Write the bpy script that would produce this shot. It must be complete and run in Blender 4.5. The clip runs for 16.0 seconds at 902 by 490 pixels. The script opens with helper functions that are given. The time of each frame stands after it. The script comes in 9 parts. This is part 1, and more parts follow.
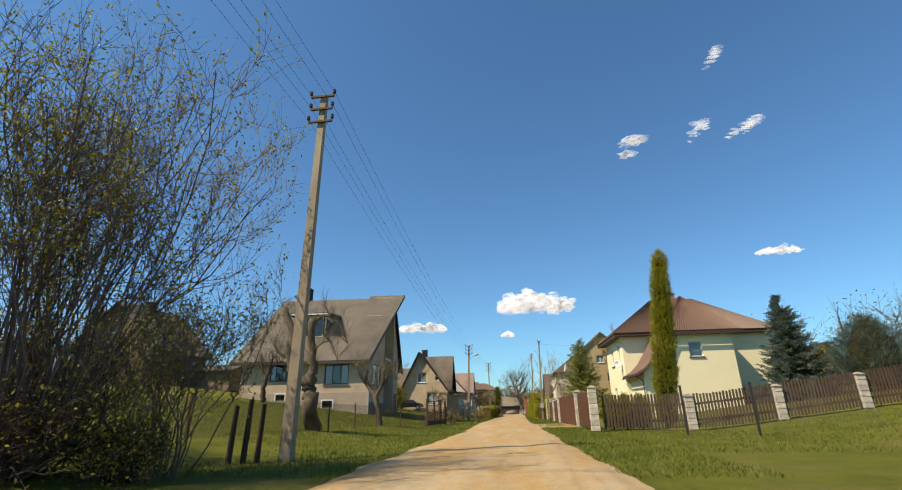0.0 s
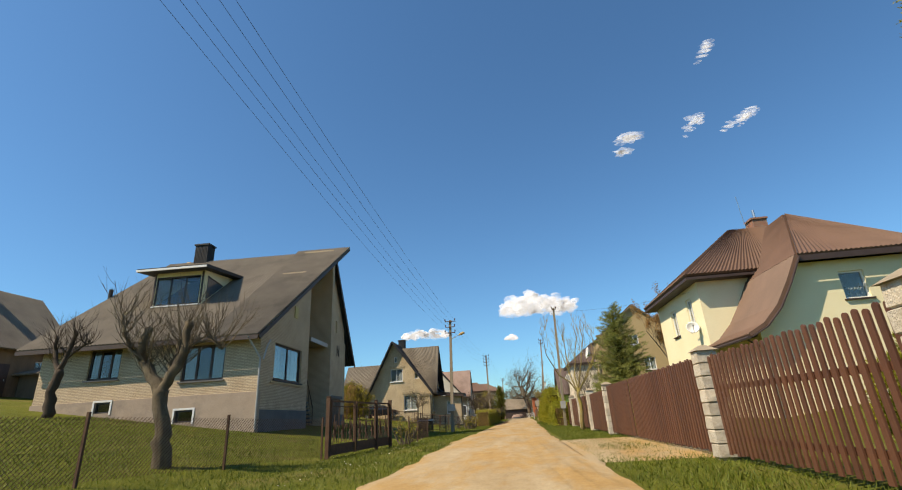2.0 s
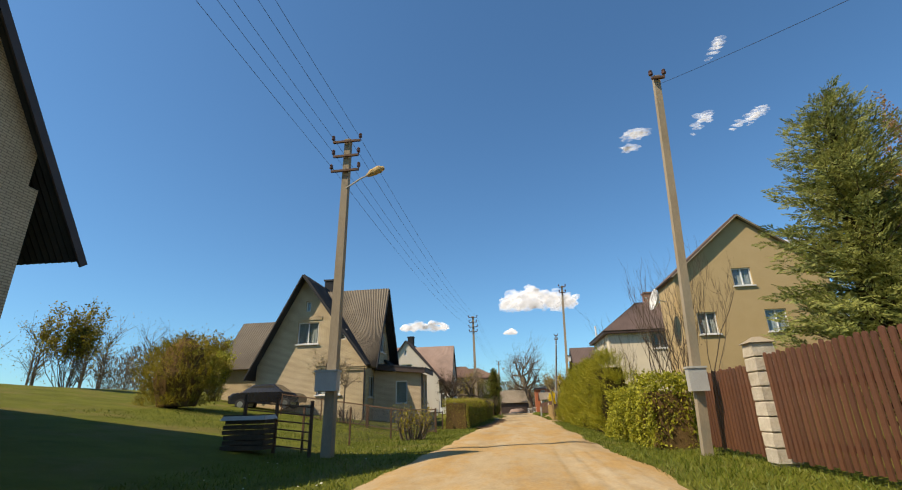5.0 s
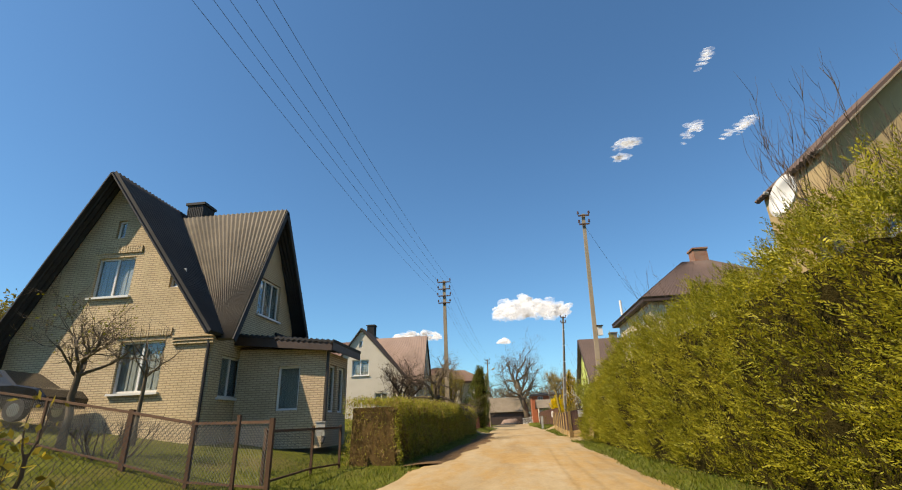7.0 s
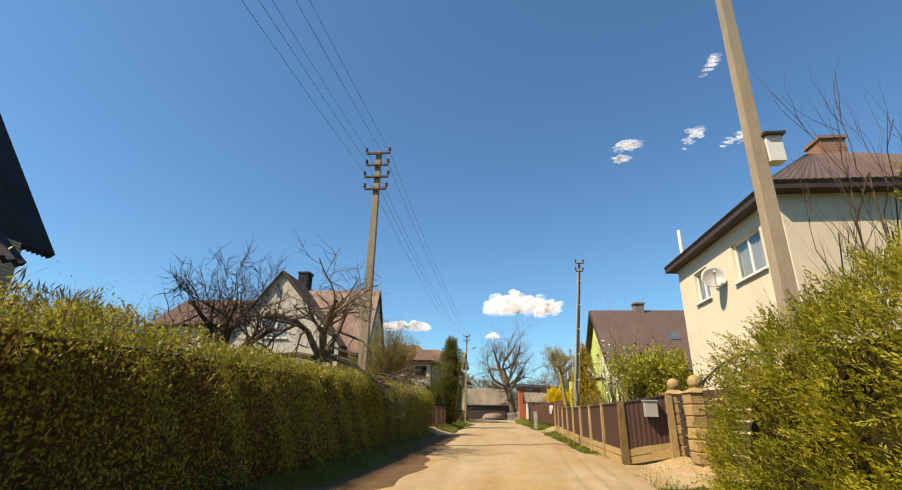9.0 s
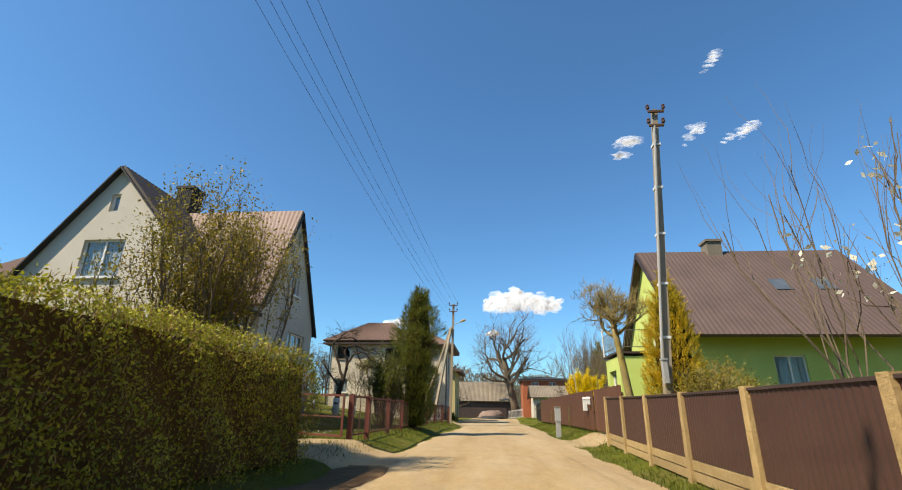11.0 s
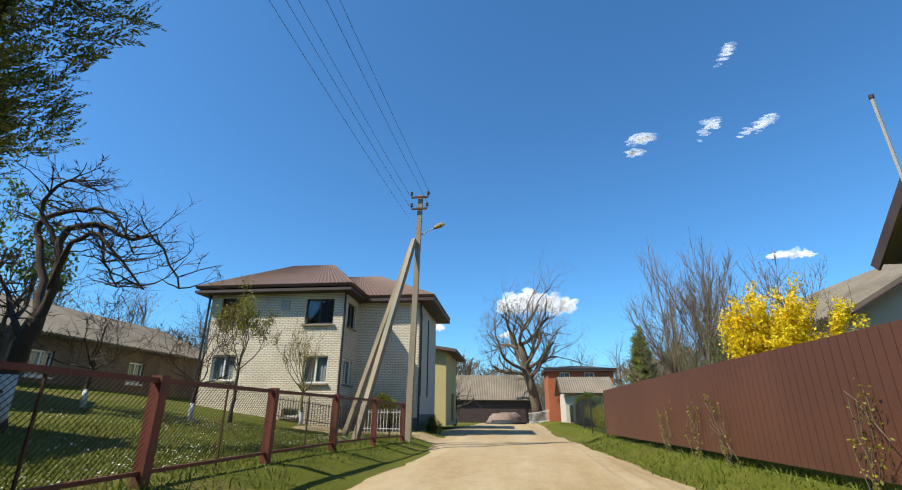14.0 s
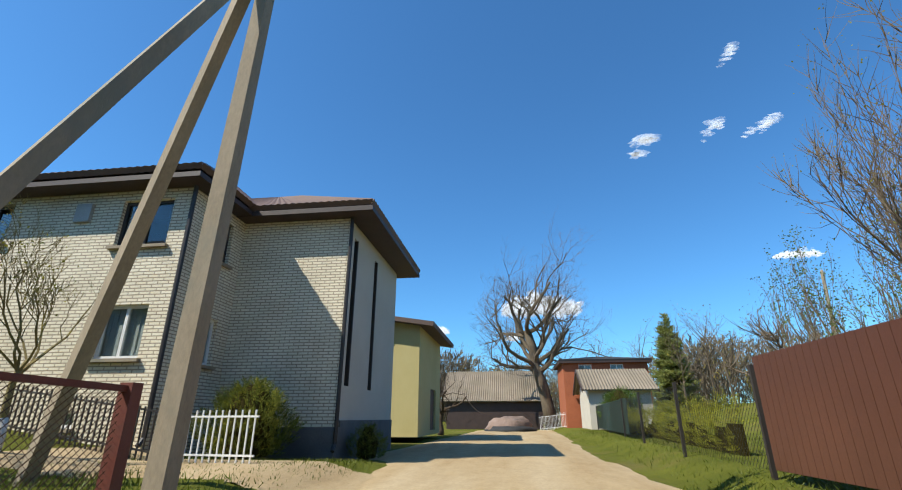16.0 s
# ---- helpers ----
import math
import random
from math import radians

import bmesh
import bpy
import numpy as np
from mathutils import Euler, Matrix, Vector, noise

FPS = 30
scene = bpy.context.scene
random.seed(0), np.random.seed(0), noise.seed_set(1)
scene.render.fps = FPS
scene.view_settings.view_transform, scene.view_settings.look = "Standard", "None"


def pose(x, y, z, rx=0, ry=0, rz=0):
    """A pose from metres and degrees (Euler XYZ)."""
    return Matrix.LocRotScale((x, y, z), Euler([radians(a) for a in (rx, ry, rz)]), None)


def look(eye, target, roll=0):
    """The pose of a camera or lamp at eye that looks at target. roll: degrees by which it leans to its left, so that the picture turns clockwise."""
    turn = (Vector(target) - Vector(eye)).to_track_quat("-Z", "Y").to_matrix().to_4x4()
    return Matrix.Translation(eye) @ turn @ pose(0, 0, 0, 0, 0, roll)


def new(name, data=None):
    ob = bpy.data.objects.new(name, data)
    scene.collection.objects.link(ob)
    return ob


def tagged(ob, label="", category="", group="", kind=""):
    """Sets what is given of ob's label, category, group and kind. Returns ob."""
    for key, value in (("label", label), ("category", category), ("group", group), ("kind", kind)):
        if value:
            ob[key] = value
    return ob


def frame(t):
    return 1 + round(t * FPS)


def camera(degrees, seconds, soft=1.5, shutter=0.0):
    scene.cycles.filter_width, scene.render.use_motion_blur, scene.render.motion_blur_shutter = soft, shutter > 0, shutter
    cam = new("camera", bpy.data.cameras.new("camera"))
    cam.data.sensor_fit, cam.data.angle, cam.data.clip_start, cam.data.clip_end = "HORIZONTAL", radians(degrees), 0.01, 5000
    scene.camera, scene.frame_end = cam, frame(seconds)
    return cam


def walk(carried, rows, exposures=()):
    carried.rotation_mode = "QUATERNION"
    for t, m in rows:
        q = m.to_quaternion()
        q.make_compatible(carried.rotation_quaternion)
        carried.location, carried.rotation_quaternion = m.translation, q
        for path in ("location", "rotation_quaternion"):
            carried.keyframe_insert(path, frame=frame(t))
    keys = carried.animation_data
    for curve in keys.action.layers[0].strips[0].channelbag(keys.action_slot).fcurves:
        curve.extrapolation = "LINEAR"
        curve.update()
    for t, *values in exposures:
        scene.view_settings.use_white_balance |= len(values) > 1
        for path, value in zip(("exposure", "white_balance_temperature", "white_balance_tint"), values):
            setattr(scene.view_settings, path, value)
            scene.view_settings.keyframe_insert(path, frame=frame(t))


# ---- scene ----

# ---------------------------------------------------------------- camera
cam = camera(88.0, 16.0, soft=1.1)
PATH = [
    (0, (0.010, 0.003, 0.952), (-0.211, 1.873, 1.625), -1.06),
    (0.5, (0.082, 4.826, 0.952), (-0.132, 6.690, 1.645), -0.81),
    (1, (0.115, 9.667, 0.953), (-0.097, 11.542, 1.617), -1.96),
    (1.5, (0.149, 14.508, 0.952), (-0.070, 16.372, 1.643), -2.31),
    (2, (0.080, 19.218, 0.953), (-0.138, 21.081, 1.649), -3.44),
    (2.5, (-0.068, 23.695, 0.954), (-0.318, 25.567, 1.614), -1.85),
    (3, (-0.219, 28.139, 0.953), (-0.461, 30.010, 1.616), -1.99),
    (3.5, (-0.426, 32.317, 0.948), (-0.661, 34.184, 1.627), -1.53),
    (4, (-0.526, 36.826, 0.951), (-0.749, 38.703, 1.604), -2.59),
    (4.5, (-0.494, 41.258, 0.949), (-0.743, 43.125, 1.620), -0.80),
    (4.7, (-0.466, 42.930, 0.952), (-0.704, 44.800, 1.620), -1.43),
    (6.8, (-0.444, 59.505, 0.953), (-0.647, 61.365, 1.658), -1.98),
    (7, (-0.427, 60.999, 0.952), (-0.623, 62.859, 1.659), -2.10),
    (7.5, (-0.421, 64.612, 0.950), (-0.623, 66.472, 1.657), -0.67),
    (8, (-0.489, 68.251, 0.950), (-0.676, 70.113, 1.655), -0.11),
    (8.5, (-0.405, 71.957, 0.952), (-0.584, 73.819, 1.658), 1.00),
    (9, (-0.138, 75.755, 0.952), (-0.313, 77.628, 1.629), 1.01),
    (9.2, (-0.016, 77.119, 0.953), (-0.193, 78.983, 1.656), 1.10),
    (11.3, (0.117, 91.519, 0.952), (-0.056, 93.396, 1.619), 0.75),
    (11.5, (0.158, 92.897, 0.955), (0.002, 94.769, 1.642), -0.34),
    (12, (0.252, 96.347, 0.954), (0.057, 98.219, 1.629), 0.29),
    (12.5, (0.240, 99.351, 0.954), (0.016, 101.218, 1.636), 0.78),
    (13, (0.181, 102.193, 0.945), (-0.054, 104.066, 1.606), 1.63),
    (13.5, (0.204, 105.106, 0.948), (-0.023, 106.978, 1.617), 0.19),
    (14, (0.156, 108.136, 0.950), (-0.072, 110.003, 1.628), 0.43),
    (14.5, (0.098, 111.057, 0.951), (-0.151, 112.924, 1.623), 1.92),
    (15, (0.179, 113.806, 0.954), (-0.051, 115.668, 1.649), 0.84),
    (15.5, (0.230, 116.368, 0.956), (-0.011, 118.230, 1.645), 1.09),
    (16, (0.178, 118.911, 0.951), (-0.066, 120.771, 1.646), -0.01),
]
walk(cam, [(t, look(eye, target, roll)) for t, eye, target, roll in PATH], [(0.0, 0.5, 7600, 12), (4.7, 0.48, 7600, 12), (9.2, 0.66, 8000, 12), (11.3, 0.66, 7050, 10), (13.0, 0.64, 6500, 8), (16.0, 0.62, 6250, 7)])

# ---------------------------------------------------------------- light
SUN_FROM = Vector((-0.74, -0.46, 1.0)).normalized()
world = bpy.data.worlds.new("sky")
scene.world = world
world.use_nodes = True
wn = world.node_tree.nodes
sky = wn.new("ShaderNodeTexSky")
sky.sky_type = "NISHITA"
sky.sun_disc = False
sky.sun_elevation = math.asin(SUN_FROM.z)
sky.sun_rotation = math.atan2(SUN_FROM.x, SUN_FROM.y)
sky.altitude = 100
sky.air_density = 1.0
sky.dust_density = 0.5
sky.ozone_density = 3.0
wn["Background"].inputs["Strength"].default_value = 0.097
tint = wn.new("ShaderNodeMix")
tint.data_type, tint.blend_type = "RGBA", "MULTIPLY"
tint.inputs[0].default_value = 1.0
tint.inputs[7].default_value = (0.56, 1.0, 1.28, 1)
world.node_tree.links.new(sky.outputs["Color"], tint.inputs[6])
world.node_tree.links.new(tint.outputs[2], wn["Background"].inputs["Color"])
sun = new("sun", bpy.data.lights.new("sun", "SUN"))
sun.data.energy = 5.0
sun.data.angle = radians(0.5)
sun.data.color = (1.0, 0.92, 0.78)
sun.rotation_euler = SUN_FROM.to_track_quat("Z", "Y").to_euler()

# ---------------------------------------------------------------- materials
def nodes_of(name):
    m = bpy.data.materials.new(name)
    m.use_nodes = True
    nt = m.node_tree
    return m, nt, nt.nodes["Principled BSDF"], nt.nodes.new, nt.links.new


def noise_at(nt, vec, scale, detail=4, rough=0.6):
    n = nt.nodes.new("ShaderNodeTexNoise")
    n.inputs["Scale"].default_value = scale
    n.inputs["Detail"].default_value = detail
    n.inputs["Roughness"].default_value = rough
    if vec is not None:
        nt.links.new(vec, n.inputs["Vector"])
    return n.outputs["Fac"]


def ramp(nt, fac, stops):
    r = nt.nodes.new("ShaderNodeValToRGB")
    while len(r.color_ramp.elements) < len(stops):
        r.color_ramp.elements.new(0.5)
    for e, (p, c) in zip(r.color_ramp.elements, stops):
        e.position, e.color = p, (*c, 1)
    nt.links.new(fac, r.inputs["Fac"])
    return r.outputs["Color"]


def mix(nt, fac, a, b, kind="MIX"):
    m = nt.nodes.new("ShaderNodeMix")
    m.data_type, m.blend_type = "RGBA", kind
    for value, sock in ((fac, m.inputs[0]), (a, m.inputs[6]), (b, m.inputs[7])):
        if isinstance(value, (int, float)):
            sock.default_value = value
        elif isinstance(value, tuple):
            sock.default_value = (*value, 1)
        else:
            nt.links.new(value, sock)
    return m.outputs[2]


def position(nt, scale=(1, 1, 1)):
    g = nt.nodes.new("ShaderNodeNewGeometry")
    m = nt.nodes.new("ShaderNodeMapping")
    m.inputs["Scale"].default_value = scale
    nt.links.new(g.outputs["Position"], m.inputs["Vector"])
    return m.outputs["Vector"]


def bump(nt, height, strength, distance, shader):
    b = nt.nodes.new("ShaderNodeBump")
    b.inputs["Strength"].default_value = strength
    b.inputs["Distance"].default_value = distance
    nt.links.new(height, b.inputs["Height"])
    nt.links.new(b.outputs["Normal"], shader.inputs["Normal"])


def surface(name, a, b, scale=3.0, rough=0.8, fine=40.0, relief=0.3, depth=0.01, metal=0.0, stretch=(1, 1, 1), stain=None, per_piece=0.0, spec=0.5):
    """Two colours by broad noise, a fine grain, a relief and optional stains."""
    m, nt, sh, node, link = nodes_of(name)
    vec = position(nt, stretch)
    broad = noise_at(nt, vec, scale)
    grain = noise_at(nt, vec, fine, 5, 0.7)
    col = ramp(nt, broad, [(0.3, a), (0.7, b)])
    dark = ramp(nt, grain, [(0.25, (0.72, 0.72, 0.72)), (0.75, (1.12, 1.12, 1.12))])
    col = mix(nt, 0.8, col, dark, "MULTIPLY")
    if stain:
        spot = ramp(nt, noise_at(nt, vec, scale * 0.37, 6, 0.65), [(0.52, (0, 0, 0)), (0.68, (1, 1, 1))])
        col = mix(nt, spot, col, stain)
    if per_piece:
        info = node("ShaderNodeObjectInfo")
        tone = ramp(nt, info.outputs["Random"], [(0.0, (1 - per_piece,) * 3), (1.0, (1 + per_piece,) * 3)])
        col = mix(nt, 1.0, col, tone, "MULTIPLY")
    link(col, sh.inputs["Base Color"])
    sh.inputs["Roughness"].default_value = rough
    sh.inputs["Metallic"].default_value = metal
    sh.inputs["Specular IOR Level"].default_value = spec
    bump(nt, grain, relief, depth, sh)
    return m


def brickwork(name, a, b, mortar, width=0.26, height=0.075, rough=0.85, painted=0.0):
    """Courses of brick laid on upright walls that run along x or y."""
    m, nt, sh, node, link = nodes_of(name)
    g = node("ShaderNodeNewGeometry")
    sep = node("ShaderNodeSeparateXYZ")
    link(g.outputs["Position"], sep.inputs[0])
    add = node("ShaderNodeMath")
    link(sep.outputs[0], add.inputs[0])
    link(sep.outputs[1], add.inputs[1])
    com = node("ShaderNodeCombineXYZ")
    link(add.outputs[0], com.inputs[0])
    link(sep.outputs[2], com.inputs[1])
    br = node("ShaderNodeTexBrick")
    br.inputs["Scale"].default_value = 1.0
    br.inputs["Brick Width"].default_value = width
    br.inputs["Row Height"].default_value = height
    br.inputs["Mortar Size"].default_value = 0.014
    br.inputs["Mortar Smooth"].default_value = 0.3
    br.inputs["Color1"].default_value = (*a, 1)
    br.inputs["Color2"].default_value = (*b, 1)
    br.inputs["Mortar"].default_value = (*mortar, 1)
    link(com.outputs[0], br.inputs["Vector"])
    vec = position(nt)
    soil = ramp(nt, noise_at(nt, vec, 0.9, 5, 0.65), [(0.3, (0.78, 0.76, 0.72)), (0.7, (1.08, 1.08, 1.07))])
    col = mix(nt, 0.85, br.outputs["Color"], soil, "MULTIPLY")
    fine = ramp(nt, noise_at(nt, vec, 35, 4), [(0.3, (0.85, 0.85, 0.85)), (0.7, (1.1, 1.1, 1.1))])
    col = mix(nt, 0.7, col, fine, "MULTIPLY")
    link(col, sh.inputs["Base Color"])
    sh.inputs["Roughness"].default_value = rough
    inv = node("ShaderNodeMath")
    inv.operation = "SUBTRACT"
    inv.inputs[0].default_value = 1.0
    link(br.outputs["Fac"], inv.inputs[1])
    bump(nt, inv.outputs[0], 0.7, 0.008, sh)
    return m


def leafage(name, a, b, c, clear_share=0.38, rough=0.55):
    """Leaves: each clump its own shade, some light passing between them."""
    m, nt, sh, node, link = nodes_of(name)
    g = node("ShaderNodeNewGeometry")
    col = ramp(nt, g.outputs["Random Per Island"], [(0.0, a), (0.5, b), (1.0, c)])
    patch = ramp(nt, noise_at(nt, position(nt), 0.9, 3), [(0.3, (0.7, 0.75, 0.7)), (0.7, (1.2, 1.15, 1.1))])
    col = mix(nt, 0.8, col, patch, "MULTIPLY")
    sprig = ramp(nt, noise_at(nt, position(nt), 6.5, 3), [(0.32, (0.62, 0.66, 0.62)), (0.68, (1.3, 1.26, 1.2))])
    col = mix(nt, 0.75, col, sprig, "MULTIPLY")
    link(col, sh.inputs["Base Color"])
    sh.inputs["Roughness"].default_value = rough
    sh.inputs["Specular IOR Level"].default_value = 0.25
    tr = node("ShaderNodeBsdfTranslucent")
    link(col, tr.inputs["Color"])
    mx = node("ShaderNodeMixShader")
    mx.inputs[0].default_value = clear_share
    link(sh.outputs[0], mx.inputs[1])
    link(tr.outputs[0], mx.inputs[2])
    link(mx.outputs[0], nt.nodes["Material Output"].inputs["Surface"])
    return m


def window_glass(name):
    m, nt, sh, node, link = nodes_of(name)
    nt.nodes.remove(sh)
    edge = node("ShaderNodeLayerWeight")
    edge.inputs["Blend"].default_value = 0.5
    steep = node("ShaderNodeMath")
    steep.operation = "POWER"
    link(edge.outputs["Facing"], steep.inputs[0])
    steep.inputs[1].default_value = 3.0
    fr = node("ShaderNodeMath")
    fr.operation = "MULTIPLY_ADD"
    link(steep.outputs[0], fr.inputs[0])
    fr.inputs[1].default_value = 0.75
    fr.inputs[2].default_value = 0.06
    tp = node("ShaderNodeBsdfTransparent")
    tp.inputs["Color"].default_value = (0.75, 0.8, 0.8, 1)
    gl = node("ShaderNodeBsdfGlossy")
    gl.inputs["Roughness"].default_value = 0.02
    mx = node("ShaderNodeMixShader")
    link(fr.outputs[0], mx.inputs[0])
    link(tp.outputs[0], mx.inputs[1])
    link(gl.outputs[0], mx.inputs[2])
    link(mx.outputs[0], nt.nodes["Material Output"].inputs["Surface"])
    return m


def dirt_road(name):
    m, nt, sh, node, link = nodes_of(name)
    vec = position(nt)
    ruts = position(nt, (1.0, 0.12, 1.0))
    broad = noise_at(nt, ruts, 0.9, 5, 0.6)
    col = ramp(nt, broad, [(0.28, (0.295, 0.205, 0.108)), (0.46, (0.365, 0.272, 0.154)), (0.72, (0.425, 0.335, 0.212))])
    orange = ramp(nt, noise_at(nt, position(nt, (1, 0.3, 1)), 0.7, 5, 0.75), [(0.44, (0, 0, 0)), (0.58, (1, 1, 1))])
    along = node("ShaderNodeSeparateXYZ")
    link(vec, along.inputs[0])
    fade = node("ShaderNodeMapRange")
    link(along.outputs[1], fade.inputs["Value"])
    fade.inputs["From Min"].default_value, fade.inputs["From Max"].default_value = 70.0, 112.0
    fade.inputs["To Min"].default_value, fade.inputs["To Max"].default_value = 0.62, 0.0
    amount = node("ShaderNodeMath")
    amount.operation = "MULTIPLY"
    link(orange, amount.inputs[0])
    link(fade.outputs[0], amount.inputs[1])
    col = mix(nt, amount.outputs[0], col, (0.385, 0.222, 0.063))
    scuff = ramp(nt, noise_at(nt, position(nt, (1.0, 0.45, 1.0)), 3.4, 5, 0.7), [(0.34, (0.74, 0.71, 0.66)), (0.6, (1.06, 1.06, 1.05))])
    col = mix(nt, 0.45, col, scuff, "MULTIPLY")
    gravel = noise_at(nt, vec, 28, 6, 0.75)
    col = mix(nt, 0.6, col, ramp(nt, gravel, [(0.3, (0.6, 0.58, 0.55)), (0.7, (1.2, 1.2, 1.2))]), "MULTIPLY")
    link(col, sh.inputs["Base Color"])
    sh.inputs["Roughness"].default_value = 0.95
    sh.inputs["Specular IOR Level"].default_value = 0.15
    bump(nt, gravel, 0.5, 0.02, sh)
    return m


M_ROAD = dirt_road("dirt_road")
M_LAWN = surface("lawn", (0.086, 0.098, 0.011), (0.138, 0.142, 0.019), 0.9, 0.9, 22, 0.9, 0.06, stain=(0.148, 0.122, 0.037), spec=0.1)
M_BLADE = leafage("grass_blades", (0.074, 0.104, 0.009), (0.115, 0.144, 0.015), (0.178, 0.185, 0.033), 0.3)
M_BRICK_CREAM = brickwork("cream_brick", (0.592, 0.474, 0.303), (0.548, 0.433, 0.274), (0.311, 0.237, 0.148))
M_BRICK_GREY = brickwork("grey_brick", (0.57, 0.45, 0.31), (0.52, 0.40, 0.27), (0.296, 0.222, 0.148))
M_BRICK_WHITE = brickwork("white_brick", (0.76, 0.69, 0.54), (0.71, 0.64, 0.49), (0.340, 0.281, 0.207))
M_BRICK_RED = brickwork("red_brick", (0.259, 0.081, 0.037), (0.311, 0.111, 0.052), (0.259, 0.222, 0.185))
M_PLINTH = surface("pink_plinth", (0.311, 0.237, 0.178), (0.370, 0.289, 0.222), 1.5, 0.9, 25, stain=(0.222, 0.178, 0.141))
M_PLINTH_GREY = surface("grey_plinth", (0.096, 0.096, 0.096), (0.141, 0.137, 0.133), 1.5, 0.9, 25)
M_CONCRETE = surface("concrete", (0.244, 0.196, 0.133), (0.326, 0.266, 0.189), 2.0, 0.9, 30, 0.5, 0.01, stretch=(1, 1, 0.4), stain=(0.178, 0.170, 0.133))
M_ROOF_GREY = surface("grey_asbestos_roof", (0.141, 0.115, 0.085), (0.192, 0.159, 0.118), 0.8, 0.85, 18, stain=(0.096, 0.078, 0.056))
# dark tin; also carries painted shade for the two-gabled house's side slopes
M_ROOF_DARK = surface("dark_tin_and_roof_shade", (0.026, 0.026, 0.028), (0.042, 0.042, 0.044), 1.0, 0.75, 25, 0.1, spec=0.25)
M_ROOF_BROWN = surface("brown_roof", (0.081, 0.052, 0.041), (0.111, 0.070, 0.056), 0.8, 0.7, 25)
# shaded copy of the brown tile roof: the shade is in the colour
M_ROOF_TILESHADE = surface("brown_tile_roof_shaded", (0.033, 0.022, 0.018), (0.048, 0.033, 0.027), 0.8, 0.75, 25)
M_ROOF_RED = surface("red_tile_roof", (0.163, 0.096, 0.070), (0.215, 0.130, 0.096), 0.8, 0.7, 25)
# lighter copy of the same tiles for the sunlit slope
M_ROOF_PINK = surface("pinkish_tile_roof_lit", (0.235, 0.155, 0.122), (0.30, 0.205, 0.165), 0.8, 0.75, 25, stain=(0.18, 0.12, 0.095))
M_ROOF_TERRA = surface("terracotta_tin_roof", (0.106, 0.058, 0.034), (0.139, 0.076, 0.046), 0.6, 0.6, 25, 0.1)
M_ROOF_BARN = surface("weathered_slate_roof", (0.170, 0.137, 0.096), (0.237, 0.192, 0.141), 0.7, 0.9, 14, stain=(0.126, 0.104, 0.074))
M_DARKWOOD = surface("dark_brown_boards", (0.037, 0.022, 0.018), (0.056, 0.033, 0.026), 2, 0.6, 40)
M_BROWNFENCE = surface("brown_painted_boards", (0.085, 0.031, 0.014), (0.111, 0.044, 0.021), 1.2, 0.6, 40, stretch=(1, 1, 0.25), per_piece=0.18)
M_OLDPICKET = surface("weathered_brown_pickets", (0.056, 0.030, 0.018), (0.089, 0.050, 0.031), 1.2, 0.8, 40, stretch=(1, 1, 0.3), stain=(0.126, 0.089, 0.059))
M_BROWNTIN = surface("brown_painted_tin", (0.052, 0.025, 0.018), (0.067, 0.032, 0.023), 0.6, 0.5, 30, 0.1)
M_CREAMPAINT = surface("cream_render", (0.746, 0.658, 0.418), (0.773, 0.702, 0.470), 0.7, 0.9, 60, 0.2)
M_WHITEPAINT = surface("pale_grey_render", (0.474, 0.429, 0.355), (0.533, 0.488, 0.414), 0.7, 0.9, 60, 0.25)
M_IVORY = surface("ivory_render", (0.60, 0.52, 0.385), (0.67, 0.585, 0.44), 0.9, 0.9, 40, 0.35, stain=(0.50, 0.42, 0.30))
M_GREENPAINT = surface("lime_green_render", (0.443, 0.528, 0.128), (0.493, 0.578, 0.162), 0.7, 0.9, 60, 0.2)
M_YELLOWPAINT = surface("yellow_render", (0.459, 0.385, 0.163), (0.503, 0.429, 0.200), 0.7, 0.9, 60, 0.2)
M_TANPAINT = surface("tan_render", (0.370, 0.266, 0.126), (0.414, 0.303, 0.155), 0.7, 0.9, 60, 0.2)
M_FRAME_WHITE = surface("white_window_frame", (0.660, 0.660, 0.642), (0.704, 0.704, 0.686), 2, 0.4, 40, 0.05)
M_FRAME_DARK = surface("dark_window_frame", (0.022, 0.018, 0.018), (0.037, 0.030, 0.026), 2, 0.5, 40, 0.1)
M_CURTAIN = surface("net_curtain", (0.440, 0.448, 0.440), (0.560, 0.560, 0.544), 6, 0.9, 30, 0.3, stretch=(6, 6, 0.3))
M_SHEDBLUE = surface("blue_grey_boards", (0.074, 0.089, 0.126), (0.111, 0.126, 0.163), 2, 0.8, 40, stretch=(1, 1, 0.3))
# colour of the boards added behind panes so that windows read dark
M_WINDOW_DARK = surface("window_dark_board", (0.074, 0.063, 0.052), (0.104, 0.089, 0.074), 3, 0.9, 40)
M_GLASS = window_glass("window_glass")
M_STONEPOST = surface("white_split_stone", (0.429, 0.370, 0.281), (0.562, 0.503, 0.407), 5, 0.9, 30, 0.8, 0.03, per_piece=0.15)
M_STONEYELLOW = surface("yellow_split_stone", (0.333, 0.222, 0.089), (0.429, 0.303, 0.133), 5, 0.9, 30, 0.8, 0.03, per_piece=0.15)
M_RUST = surface("rusty_iron", (0.063, 0.030, 0.015), (0.104, 0.052, 0.026), 6, 0.85, 50)
